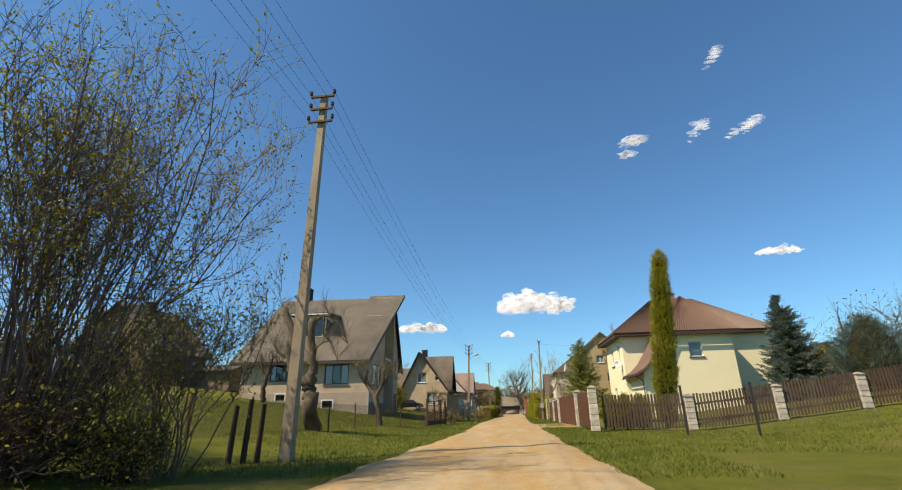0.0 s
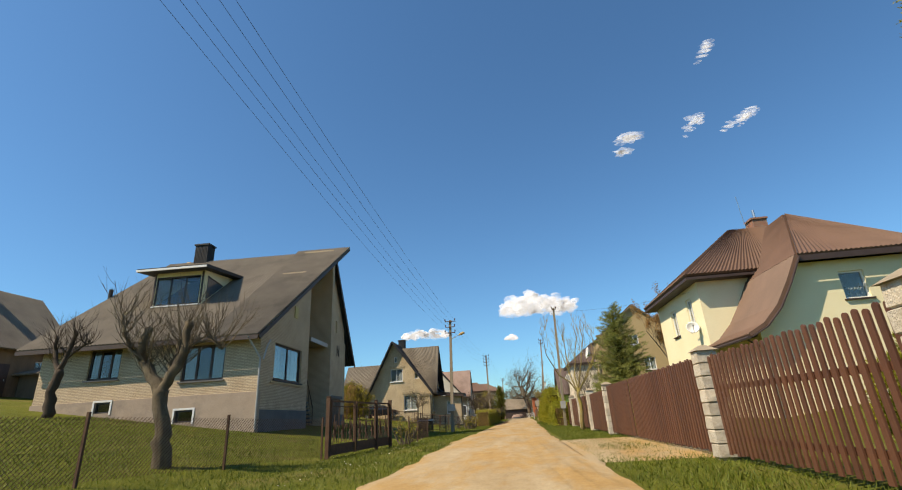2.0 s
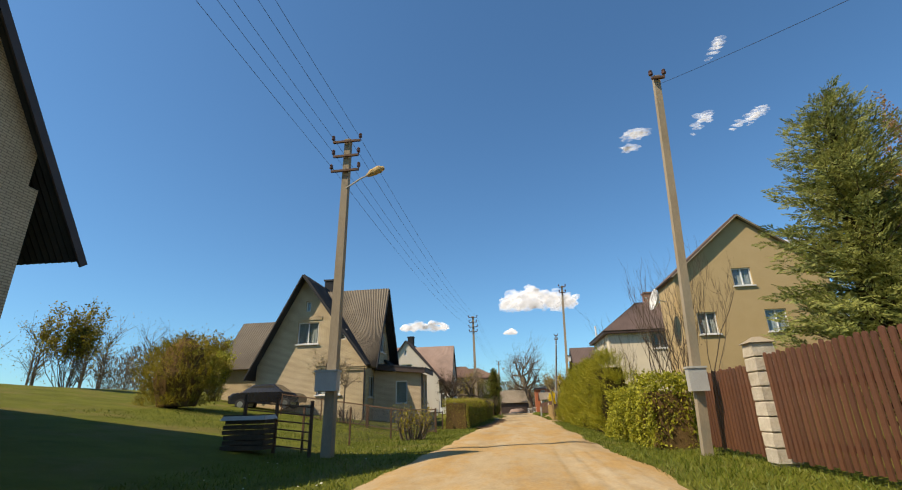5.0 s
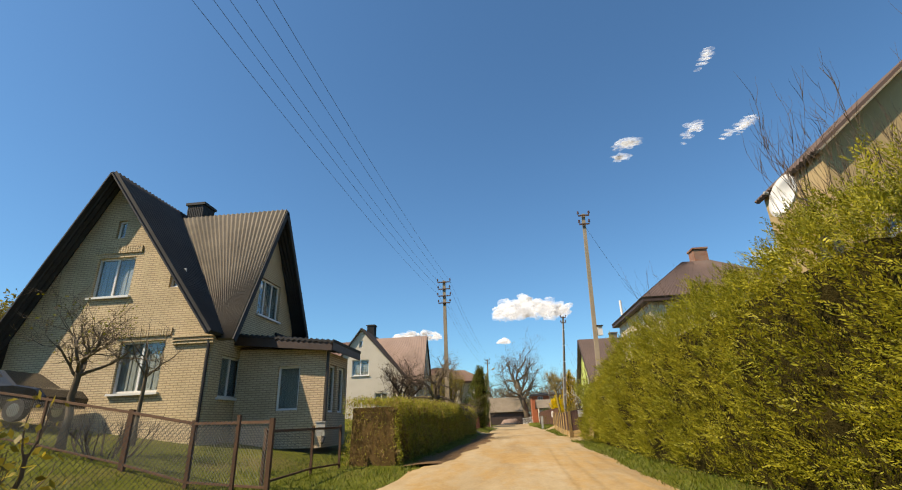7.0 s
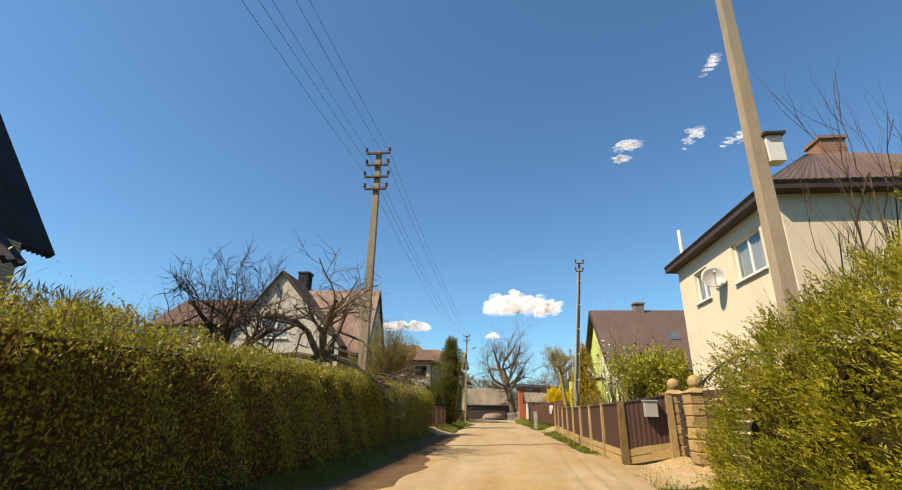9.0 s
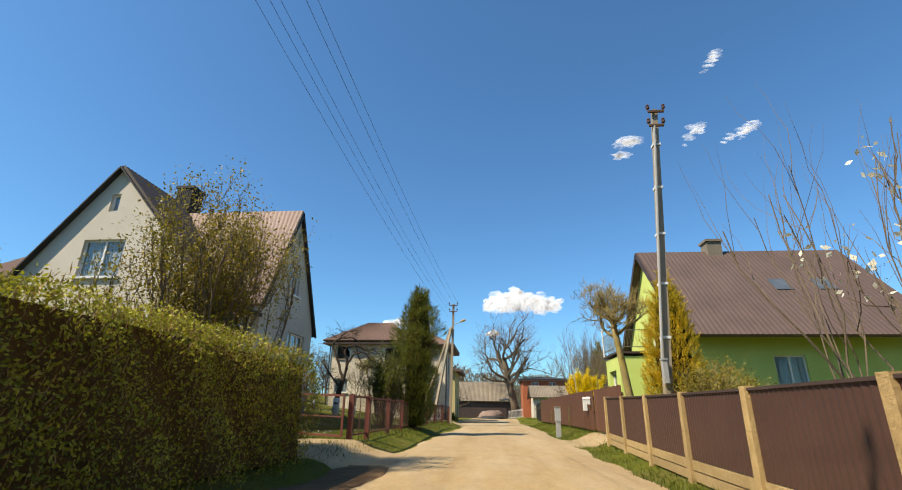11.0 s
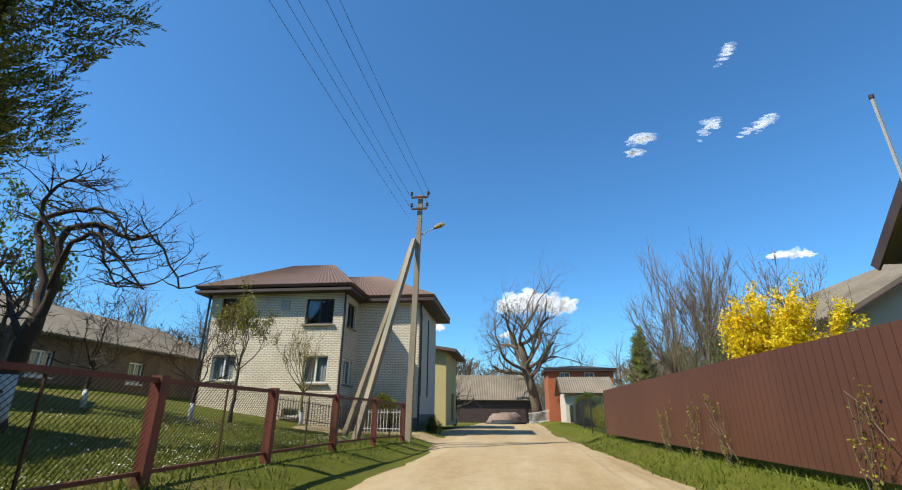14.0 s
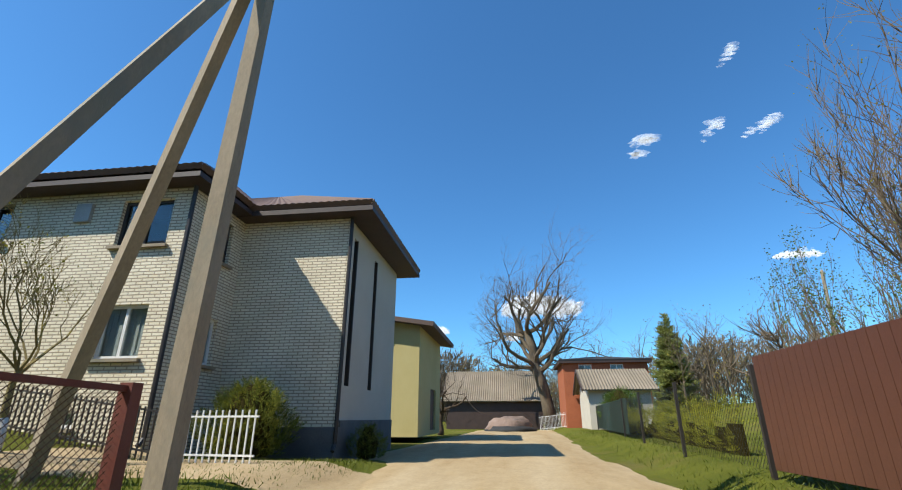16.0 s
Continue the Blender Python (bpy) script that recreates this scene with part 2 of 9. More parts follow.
M_REDIRON = surface("red_painted_iron", (0.111, 0.022, 0.013), (0.155, 0.036, 0.019), 4, 0.6, 50, stain=(0.074, 0.030, 0.018))
M_WIRE = surface("grey_wire", (0.044, 0.044, 0.041), (0.067, 0.067, 0.063), 5, 0.5, 50, metal=0.5)
M_CABLE = surface("black_cable", (0.02, 0.02, 0.025), (0.03, 0.03, 0.035), 5, 0.6, 50)
M_BARK = surface("grey_bark", (0.096, 0.070, 0.044), (0.155, 0.118, 0.078), 6, 0.95, 40, 0.9, 0.02, stretch=(1, 1, 0.3))
M_BARK_DARK = surface("dark_bark", (0.044, 0.028, 0.016), (0.074, 0.050, 0.031), 6, 0.95, 40, 0.9, 0.02, stretch=(1, 1, 0.3))
M_BARK_OLD = surface("lichened_old_bark", (0.074, 0.056, 0.033), (0.126, 0.096, 0.059), 5, 0.95, 30, 0.95, 0.03, stretch=(1, 1, 0.4), stain=(0.178, 0.148, 0.081))
M_BARK_PURPLE = surface("purplish_brown_bark", (0.096, 0.063, 0.056), (0.155, 0.107, 0.092), 6, 0.9, 40, 0.8, 0.02, stretch=(1, 1, 0.3))
M_BARK_LICHEN = surface("lichen_bark", (0.178, 0.133, 0.052), (0.266, 0.207, 0.074), 6, 0.95, 40, 0.8, 0.02, stain=(0.266, 0.215, 0.037))
M_LIME = surface("limewashed_bark", (0.552, 0.544, 0.510), (0.637, 0.629, 0.595), 6, 0.95, 40, 0.8, 0.02)
M_PLASTIC = surface("white_plastic", (0.616, 0.616, 0.598), (0.686, 0.686, 0.669), 3, 0.4, 40, 0.05)
M_GREYBOX = surface("grey_metal_box", (0.311, 0.311, 0.296), (0.370, 0.370, 0.348), 3, 0.5, 40, 0.1)
M_CARPAINT = surface("dark_car_paint", (0.012, 0.012, 0.014), (0.018, 0.018, 0.02), 2, 0.2, 40, 0.02)
M_RUBBER = surface("black_rubber", (0.015, 0.015, 0.015), (0.025, 0.025, 0.025), 3, 0.8, 40)
M_PORCELAIN = surface("brown_insulator", (0.074, 0.033, 0.022), (0.118, 0.059, 0.037), 8, 0.25, 60, 0.05)
M_CHROME = surface("galvanised_pipe", (0.5, 0.5, 0.5), (0.6, 0.6, 0.6), 3, 0.35, 40, 0.1, metal=1.0)
M_BRONZE = surface("dull_bronze_rail", (0.222, 0.192, 0.133), (0.281, 0.244, 0.178), 4, 0.45, 50, 0.1, metal=0.6)
M_GLASSDARK = surface("roof_window_glass", (0.07, 0.085, 0.10), (0.10, 0.12, 0.14), 2, 0.12, 40, 0.02)
L_PRIVET = leafage("privet_leaves", (0.17, 0.17, 0.016), (0.29, 0.29, 0.028), (0.45, 0.43, 0.055))
L_THUJA = leafage("thuja_sprays", (0.165, 0.160, 0.013), (0.275, 0.262, 0.022), (0.42, 0.39, 0.04))
L_THUJA_GOLD = leafage("golden_thuja_sprays", (0.40, 0.275, 0.016), (0.58, 0.41, 0.026), (0.72, 0.53, 0.045))
L_SPRUCE = leafage("blue_spruce_needles", (0.056, 0.085, 0.070), (0.096, 0.133, 0.111), (0.155, 0.192, 0.163))
L_PINE = leafage("pine_needles", (0.141, 0.163, 0.044), (0.229, 0.252, 0.074), (0.333, 0.340, 0.111))
L_FIR = leafage("dark_fir_needles", (0.026, 0.037, 0.018), (0.044, 0.059, 0.030), (0.074, 0.092, 0.044))
L_CONIFER = leafage("dark_conifer_sprays", (0.055, 0.075, 0.013), (0.125, 0.145, 0.024), (0.28, 0.275, 0.045))
L_BUD = leafage("spring_buds", (0.148, 0.141, 0.015), (0.222, 0.207, 0.022), (0.311, 0.281, 0.037), 0.4)
L_OLIVE = leafage("olive_shrub_leaves", (0.145, 0.118, 0.017), (0.24, 0.195, 0.026), (0.36, 0.29, 0.038), 0.35)
L_GREEN = leafage("fresh_green_leaves", (0.055, 0.099, 0.016), (0.099, 0.155, 0.028), (0.166, 0.221, 0.044), 0.35)
L_YELLOW = leafage("yellow_blossom", (0.718, 0.506, 0.011), (0.791, 0.589, 0.017), (0.810, 0.681, 0.031), 0.45)
L_RUSSET = leafage("russet_leaves", (0.26, 0.135, 0.045), (0.37, 0.205, 0.07), (0.48, 0.29, 0.11), 0.4)
L_WHITE = leafage("white_blossom", (0.635, 0.614, 0.529), (0.741, 0.719, 0.635), (0.782, 0.782, 0.741), 0.3)


# ---------------------------------------------------------------- building tools
def smooth(v):
    v = min(max(v, 0.0), 1.0)
    return v * v * (3 - 2 * v)


def gz(x, y):
    """Height of the ground: flat in the street, banks beside it, yards rising."""
    bank = 0.28 * smooth((y - 70) / 25) * smooth((abs(x - 0.2) - 2.6) / 0.9) * (1 - smooth((y - 126) / 6) * (x < 0))
    left = 0.14 * max(0.0, -x - 6.0)
    right = 0.12 * max(0.0, x - 9.0)
    return bank + min(left, 3.0 + 1.7 * (1 - smooth((y - 56) / 14))) + min(right, 2.6)


class Shape:
    """Vertices and faces of one mesh, in world metres."""

    def __init__(self):
        self.v, self.f, self.joined = [], [], False

    def hexa(self, p):
        """Eight corners: four below in turn, then the four above them."""
        n = len(self.v)
        self.v += [tuple(q) for q in p]
        self.f += [tuple(n + i for i in f) for f in ((3, 2, 1, 0), (4, 5, 6, 7), (0, 1, 5, 4), (1, 2, 6, 5), (2, 3, 7, 6), (3, 0, 4, 7))]
        return self

    def box(self, x0, x1, y0, y1, z0, z1):
        return self.hexa([(x0, y0, z0), (x1, y0, z0), (x1, y1, z0), (x0, y1, z0), (x0, y0, z1), (x1, y0, z1), (x1, y1, z1), (x0, y1, z1)])

    def beam(self, a, b, w, h, up=(0, 0, 1)):
        """A square bar from a to b."""
        a, b = Vector(a), Vector(b)
        d = (b - a).normalized()
        side = d.cross(Vector(up))
        side = (side if side.length > 0.01 else d.cross(Vector((0, 1, 0)))).normalized() * (w / 2)
        top = side.cross(d).normalized() * (h / 2)
        return self.hexa([a - side - top, a + side - top, b + side - top, b - side - top, a - side + top, a + side + top, b + side + top, b - side + top])

    def tube(self, points, radii, n=6, cap=True):
        """A round bar along a line of points."""
        pts = [Vector(p) for p in points]
        base = len(self.v)
        for i, p in enumerate(pts):
            d = (pts[min(i + 1, len(pts) - 1)] - pts[max(i - 1, 0)]).normalized()
            s = d.cross(Vector((0.12, 0.98, 0.1) if abs(d.y) < 0.9 else (1, 0, 0))).normalized()
            t = d.cross(s)
            r = radii[i] if isinstance(radii, (list, tuple)) else radii
            for k in range(n):
                a = 2 * math.pi * k / n
                self.v.append(tuple(p + s * (math.cos(a) * r) + t * (math.sin(a) * r)))
        for i in range(len(pts) - 1):
            for k in range(n):
                a, b = base + i * n + k, base + i * n + (k + 1) % n
                self.f.append((a, b, b + n, a + n))
        if cap:
            self.f.append(tuple(base + k for k in reversed(range(n))))
            self.f.append(tuple(base + (len(pts) - 1) * n + k for k in range(n)))
        return self

    def lathe(self, x, y, profile, n=12):
        """A turned body: pairs of radius and height."""
        return self.tube([(x, y, z) for _, z in profile], [max(r, 0.001) for r, _ in profile], n)

    def prism(self, poly, axis, a, b):
        """A flat outline in the other two axes, thick from a to b along axis."""
        n, k = len(self.v), len(poly)
        for c in (a, b):
            for u, w in poly:
                self.v.append((c, u, w) if axis == "x" else (u, c, w) if axis == "y" else (u, w, c))
        self.f += [tuple(n + i for i in reversed(range(k))), tuple(n + k + i for i in range(k))]
        self.f += [(n + i, n + (i + 1) % k, n + k + (i + 1) % k, n + k + i) for i in range(k)]
        return self

    def wall(self, axis, a, b, profile, z0, holes=()):
        """An upright wall, thick from a to b along axis. profile: (u, top) pairs; holes: (u0, u1, low, high)."""
        cuts = sorted({u for u, _ in profile} | {u for h in holes for u in h[:2]})
        us, zs = [p[0] for p in profile], [p[1] for p in profile]
        for u0, u1 in zip(cuts, cuts[1:]):
            if u1 - u0 < 1e-6 or u0 < us[0] - 1e-6 or u1 > us[-1] + 1e-6:
                continue
            t0, t1 = float(np.interp(u0, us, zs)), float(np.interp(u1, us, zs))
            levels = [z for z in sorted({z0} | {z for h in holes for z in h[2:4]}) if z < min(t0, t1) - 1e-4 and z >= z0]
            for lo, hi in zip(levels, levels[1:] + [None]):
                mid = (lo + (hi if hi is not None else lo + 0.02)) / 2
                if not any(h[0] < (u0 + u1) / 2 < h[1] and h[2] < mid < h[3] for h in holes):
                    self._slab(axis, a, b, u0, u1, lo, *((t0, t1) if hi is None else (hi, hi)))
        self.joined = True
        return self

    def _slab(self, axis, a, b, u0, u1, low, t0, t1):
        if max(t0, t1) - low < 1e-4:
            return
        c = lambda w, u, z: (w, u, z) if axis == "x" else (u, w, z)  # noqa: E731
        self.hexa([c(a, u0, low), c(a, u1, low), c(b, u1, low), c(b, u0, low), c(a, u0, t0), c(a, u1, t1), c(b, u1, t1), c(b, u0, t0)])

    def sheet(self, e0, e1, r1, r0, thick=0.06, wave=0.0, pitch=0.2):
        """A roof slab: eave from e0 to e1, ridge from r0 to r1 above it, waved across the eave."""
        e0, e1, r0, r1 = (Vector(p) for p in (e0, e1, r0, r1))
        nrm = (e1 - e0).cross(r0 - e0).normalized() if (r0 - e0).length > 0.05 else (e1 - e0).cross(r1 - e0).normalized()
        nrm = nrm if nrm.z > 0 else -nrm
        long = max((e1 - e0).length, (r1 - r0).length)
        k = max(1, int(round(long / pitch)) * 4) if wave else 1
        n = len(self.v)
        for i in range(k + 1):
            t = i / k
            w = wave * math.cos(i * math.pi / 2) if wave else 0.0
            for p in (e0.lerp(e1, t), r0.lerp(r1, t)):
                self.v += [tuple(p + nrm * (w + thick / 2)), tuple(p - nrm * (thick / 2 - w))]
        for i in range(k):
            a = n + i * 4
            b = a + 4
            self.f += [(a, b, b + 2, a + 2), (a + 1, a + 3, b + 3, b + 1), (a, a + 1, b + 1, b), (a + 2, b + 2, b + 3, a + 3)]
        e = n + k * 4
        self.f += [(n, n + 2, n + 3, n + 1), (e, e + 1, e + 3, e + 2)]
        return self

    def blob(self, x, y, z, rx, ry, rz, rough=0.2, rings=7, n=10, seed=0.0):
        base = len(self.v)
        for i in range(rings + 1):
            a = math.pi * i / rings
            for k in range(n):
                b = 2 * math.pi * k / n
                d = Vector((math.sin(a) * math.cos(b), math.sin(a) * math.sin(b), math.cos(a)))
                s = 1 + rough * noise.noise(d * 2.1 + Vector((seed, seed * 1.7, x * 0.3)))
                self.v.append((x + d.x * rx * s, y + d.y * ry * s, z + d.z * rz * s))
        for i in range(rings):
            for k in range(n):
                a, b = base + i * n + k, base + i * n + (k + 1) % n
                self.f.append((a, a + n, b + n, b))
        return self


def join_cells(shape):
    """Makes one skin of cells that lie side by side: shared corners, no faces between them."""
    seen, index, verts = {}, [], []
    for p in shape.v:
        key = tuple(round(c, 3) for c in p)
        if key not in seen:
            seen[key] = len(verts)
            verts.append(p)
        index.append(seen[key])
    faces = [tuple(index[i] for i in f) for f in shape.f]
    count = {}
    for f in faces:
        k = frozenset(f)
        count[k] = count.get(k, 0) + 1
    shape.v, shape.f = verts, [f for f in faces if count[frozenset(f)] == 1 and len(set(f)) > 2]


def mesh_of(shape, material, origin=(0, 0, 0), smooth_faces=False):
    me = bpy.data.meshes.new("mesh")
    ox, oy, oz = origin
    if shape.joined:
        join_cells(shape)
    me.from_pydata([(x - ox, y - oy, z - oz) for x, y, z in shape.v], [], shape.f)
    me.materials.append(material)
    if smooth_faces:
        me.polygons.foreach_set("use_smooth", [True] * len(me.polygons))
    me.update()
    return me


def place_of(ob):
    p = Vector((0, 0, 0))
    while ob is not None:
        p += ob.location
        ob = ob.parent
    return p


def pieces_of(shape):
    """The separate bodies of a shape, each as a shape of its own."""
    root = list(range(len(shape.v)))

    def find(i):
        while root[i] != i:
            root[i] = root[root[i]]
            i = root[i]
        return i

    for f in shape.f:
        for i in f[1:]:
            root[find(i)] = find(f[0])
    groups = {}
    for f in shape.f:
        groups.setdefault(find(f[0]), []).append(f)
    out = []
    for faces in groups.values():
        s, index = Shape(), {}
        for f in faces:
            for i in f:
                if i not in index:
                    index[i] = len(s.v)
                    s.v.append(shape.v[i])
            s.f.append(tuple(index[i] for i in f))
        out.append(s)
    return out


def part(name, shape, material, parent=None, label="", smooth_faces=False):
    """One mesh object, under a thing or a part; roof slopes, boards and brackets come apart."""
    if name in ("roof", "bargeboard", "eaves_box", "porch_fascia", "wall_bracket", "rail_set", "plinth", "stem", "lintel_course", "dish_arm"):
        bodies = pieces_of(shape)
        for s in bodies[1:]:
            one_part(name, s, material, parent, label, smooth_faces)
        shape = bodies[0]
    return one_part(name, shape, material, parent, label, smooth_faces)


def one_part(name, shape, material, parent=None, label="", smooth_faces=False):
    ob = new(name, mesh_of(shape, material, place_of(parent) if parent else (0, 0, 0), smooth_faces))
    if parent:
        ob.parent = parent
    if label:
        ob["label"] = label
    return ob


def thing(name, x, y, z, label, category, group="", kind=""):
    ob = new(name)
    ob.empty_display_size = 0.3
    ob.location = (x, y, z)
    return tagged(ob, label, category, group, kind)


def quads_mesh(corners, material, origin=(0, 0, 0)):
    """A mesh of loose four-cornered leaves from an array of shape (n, 4, 3)."""
    n = len(corners)
    me = bpy.data.meshes.new("leaves")
    me.vertices.add(4 * n)
    me.vertices.foreach_set("co", (corners - np.array(origin)).reshape(-1).astype(np.float32))
    me.loops.add(4 * n)
    me.loops.foreach_set("vertex_index", np.arange(4 * n, dtype=np.int32))
    me.polygons.add(n)
    me.polygons.foreach_set("loop_start", np.arange(0, 4 * n, 4, dtype=np.int32))
    me.materials.append(material)
    me.update(calc_edges=True)
    return me


def leaf_quads(rng, where, size, normal=None, spread=1.0, aspect=1.6, along=None):
    """Leaf corners at the places given, turned at random about a preferred normal."""
    n = len(where)
    nrm = rng.normal(size=(n, 3)) * spread
    if normal is not None:
        nrm = nrm + normal
    nrm /= np.linalg.norm(nrm, axis=1, keepdims=True) + 1e-9
    ref = rng.normal(size=(n, 3))
    u = np.cross(nrm, ref)
    u /= np.linalg.norm(u, axis=1, keepdims=True) + 1e-9
    if along is not None:
        u = along / (np.linalg.norm(along, axis=1, keepdims=True) + 1e-9) + rng.normal(size=(n, 3)) * 0.35
        u /= np.linalg.norm(u, axis=1, keepdims=True) + 1e-9
        nrm = np.cross(u, ref)
        nrm /= np.linalg.norm(nrm, axis=1, keepdims=True) + 1e-9
    w = np.cross(nrm, u)
    s = (size * rng.uniform(0.6, 1.4, n))[:, None]
    u, w = u * s * aspect / 2, w * s / 2
    return np.stack([where - u, where + w * 0.9 - u * 0.1, where + u, where - w * 0.9 + u * 0.1], 1)


def leaves(name, corners, material, parent=None, label=""):
    ob = new(name, quads_mesh(corners, material, place_of(parent) if parent else (0, 0, 0)))
    if parent:
        ob.parent = parent
    if label:
        ob["label"] = label
    return ob


def window(house, axis, face, out, u0, u1, z0, z1, panes=2, casing=None, sill=None, curtain=False, deep=0.1, bar=0.07):
    """A window in a wall across axis, whose outer face lies at face and looks towards out."""
    casing = casing or M_FRAME_WHITE
    c = (lambda w, u, z: (w, u, z)) if axis == "x" else (lambda w, u, z: (u, w, z))
    mid = face - out * deep

    def bx(shape, w0, w1, a, b, lo, hi):
        p, q = c(w0, a, lo), c(w1, b, hi)
        shape.box(min(p[0], q[0]), max(p[0], q[0]), min(p[1], q[1]), max(p[1], q[1]), lo, hi)

    edges = [u0 + (u1 - u0) * i / panes for i in range(panes + 1)]
    gaps = [(a + (bar if i == 0 else bar / 2), b - (bar if i == panes - 1 else bar / 2), z0 + bar, z1 - bar) for i, (a, b) in enumerate(zip(edges, edges[1:]))]
    lo, hi = sorted((mid, mid - out * 0.07))
    s = Shape().wall(axis, lo, hi, [(u0, z1), (u1, z1)], z0, gaps)
    win = part("window", s, casing, house)
    for a, b in zip(edges, edges[1:]):
        g = Shape()
        bx(g, mid - out * 0.035, mid - out * 0.041, a + bar * 0.4, b - bar * 0.4, z0 + bar * 0.8, z1 - bar * 0.8)
        part("pane", g, M_GLASS, win).visible_shadow = False
    if sill:
        g = Shape()
        bx(g, face + out * 0.10, mid - out * 0.02, u0 - 0.08, u1 + 0.08, z0 - 0.07, z0 - 0.003)
        part("sill", g, sill, win)
    if curtain:
        for first, last in (((0, 4), (10, 14)) if curtain == "drawn" else ((0, 14),)):
            g = Shape()
            for i in range(first, last):
                a = u0 + bar + (u1 - u0 - 2 * bar) * i / 14
                b = u0 + bar + (u1 - u0 - 2 * bar) * (i + 1) / 14
                d = 0.09 + 0.02 * (i % 2)
                bx(g, mid - out * d, mid - out * (d + 0.025), a - 0.002, b + 0.002, z0 + 0.02, z1 - 0.02)
            part("curtain", g, M_CURTAIN, win)
    return win


def chimney(house, x, y, z0, z1, w, d, material, ridged=False):
    s = Shape().box(x - w / 2, x + w / 2, y - d / 2, y + d / 2, z0, z1 - 0.12)
    c = part("chimney", s, material, house)
    if ridged:
        for i in range(9):
            u, v = x - w / 2 + w * (i + 0.5) / 9, y - d / 2 + d * (i + 0.5) / 9
            part("rib", Shape().box(u - 0.025, u + 0.025, y - d / 2 - 0.02, y - d / 2 - 0.001, z0, z1 - 0.14), material, c)
            part("rib", Shape().box(x + w / 2 + 0.001, x + w / 2 + 0.02, v - 0.025, v + 0.025, z0, z1 - 0.14), material, c)
    part("chimney_cap", Shape().box(x - w / 2 - 0.07, x + w / 2 + 0.07, y - d / 2 - 0.07, y + d / 2 + 0.07, z1 - 0.12, z1), material, c)
    return c


def downpipe(house, x, y, z0, z1, material):
    part("downpipe", Shape().tube([(x, y, z1), (x, y, z0 + 0.2), (x, y - 0.12, z0 + 0.05)], 0.05, 8), material, house)


# ---------------------------------------------------------------- ground and road
ROAD = [(-40, -2.9, 1.8), (0, -2.95, 1.75), (12, -2.9, 1.7), (25, -2.5, 1.6), (42, -2.95, 1.45), (58, -2.7, 1.7), (72, -2.6, 1.9), (85, -1.9, 2.3), (102, -2.2, 2.5), (112, -2.3, 2.55), (120, -1.95, 2.75), (128, -2.6, 2.5), (133, -3.9, 2.3), (142, -3.6, 2.6), (152, -3.2, 3.2), (162, -3.0, 3.4)]


def road_edges(y):
    ys = [r[0] for r in ROAD]
    a, b = float(np.interp(y, ys, [r[1] for r in ROAD])), float(np.interp(y, ys, [r[2] for r in ROAD]))
    return a + 0.22 * noise.noise(Vector((3.1, y * 0.45, 0))) + 0.1 * noise.noise(Vector((9.1, y * 1.7, 0))), b + 0.22 * noise.noise(Vector((7.7, y * 0.45, 0))) + 0.1 * noise.noise(Vector((1.1, y * 1.7, 0)))


def ground_sheet():
    xs = sorted({*np.arange(-30, 34, 1.0).tolist(), -900, -400, -200, -120, -80, -60, -45, -36, 40, 50, 65, 90, 140, 220, 420, 900, -2.4, 2.6, -3.4, 3.4})
    ys = sorted({*np.arange(-20, 175, 1.5).tolist(), -300, -150, -80, -50, -35, 190, 220, 280, 400, 700, 1400})
    s = Shape()
    for y in ys:
        for x in xs:
            near = 0.03 if -30 < x < 33 and -20 < y < 174 else 0.0
            s.v.append((x, y, gz(x, y) - 0.03 + near * noise.noise(Vector((x * 0.9, y * 0.9, 0)))))
    w = len(xs)
    for j in range(len(ys) - 1):
        for i in range(w - 1):
            a = j * w + i
            s.f.append((a, a + 1, a + w + 1, a + w))
    ob = part("ground", s, M_LAWN, None, "", True)
    return tagged(ob, "green spring lawn and grass verges beside the road", "lawn", kind="structure")


ground_sheet()


def road_sheet():
    s = Shape()
    ys = np.arange(-38, 161, 0.5)
    k = 10
    for y in ys:
        a, b = road_edges(y)
        for i in range(k + 1):
            x = a + (b - a) * i / k
            rut = -0.025 * math.exp(-((abs(x - (a + b) / 2) - 0.8) / 0.3) ** 2)
            edge = 0.0 if 0 < i < k else -0.05
            s.v.append((x, y, 0.025 + rut + edge + 0.012 * noise.noise(Vector((x * 1.3, y * 0.7, 5)))))
    for j in range(len(ys) - 1):
        for i in range(k):
            a = j * (k + 1) + i
            s.f.append((a, a + 1, a + k + 2, a + k + 1))
    return tagged(part("road", s, M_ROAD, None, "", True), "sandy unpaved village road with orange gravel patches", "road", kind="structure")


road_sheet()


def drive(name, x0, x1, y0, y1, label):
    s = Shape()
    n, k = 14, 8
    for j in range(n + 1):
        for i in range(k + 1):
            x, y = x0 + (x1 - x0) * j / n, y0 + (y1 - y0) * i / k
            y += 0.25 * noise.noise(Vector((x, y * 0.3, 2))) if i in (0, k) else 0
            s.v.append((x, y, gz(x, y) + 0.012 - (0.05 if i in (0, k) else 0)))
    for j in range(n):
        for i in range(k):
            a = j * (k + 1) + i
            s.f.append((a, a + k + 1, a + k + 2, a + 1))
    return tagged(part(name, s, M_ROAD, None, "", True), label, "driveway", kind="structure")


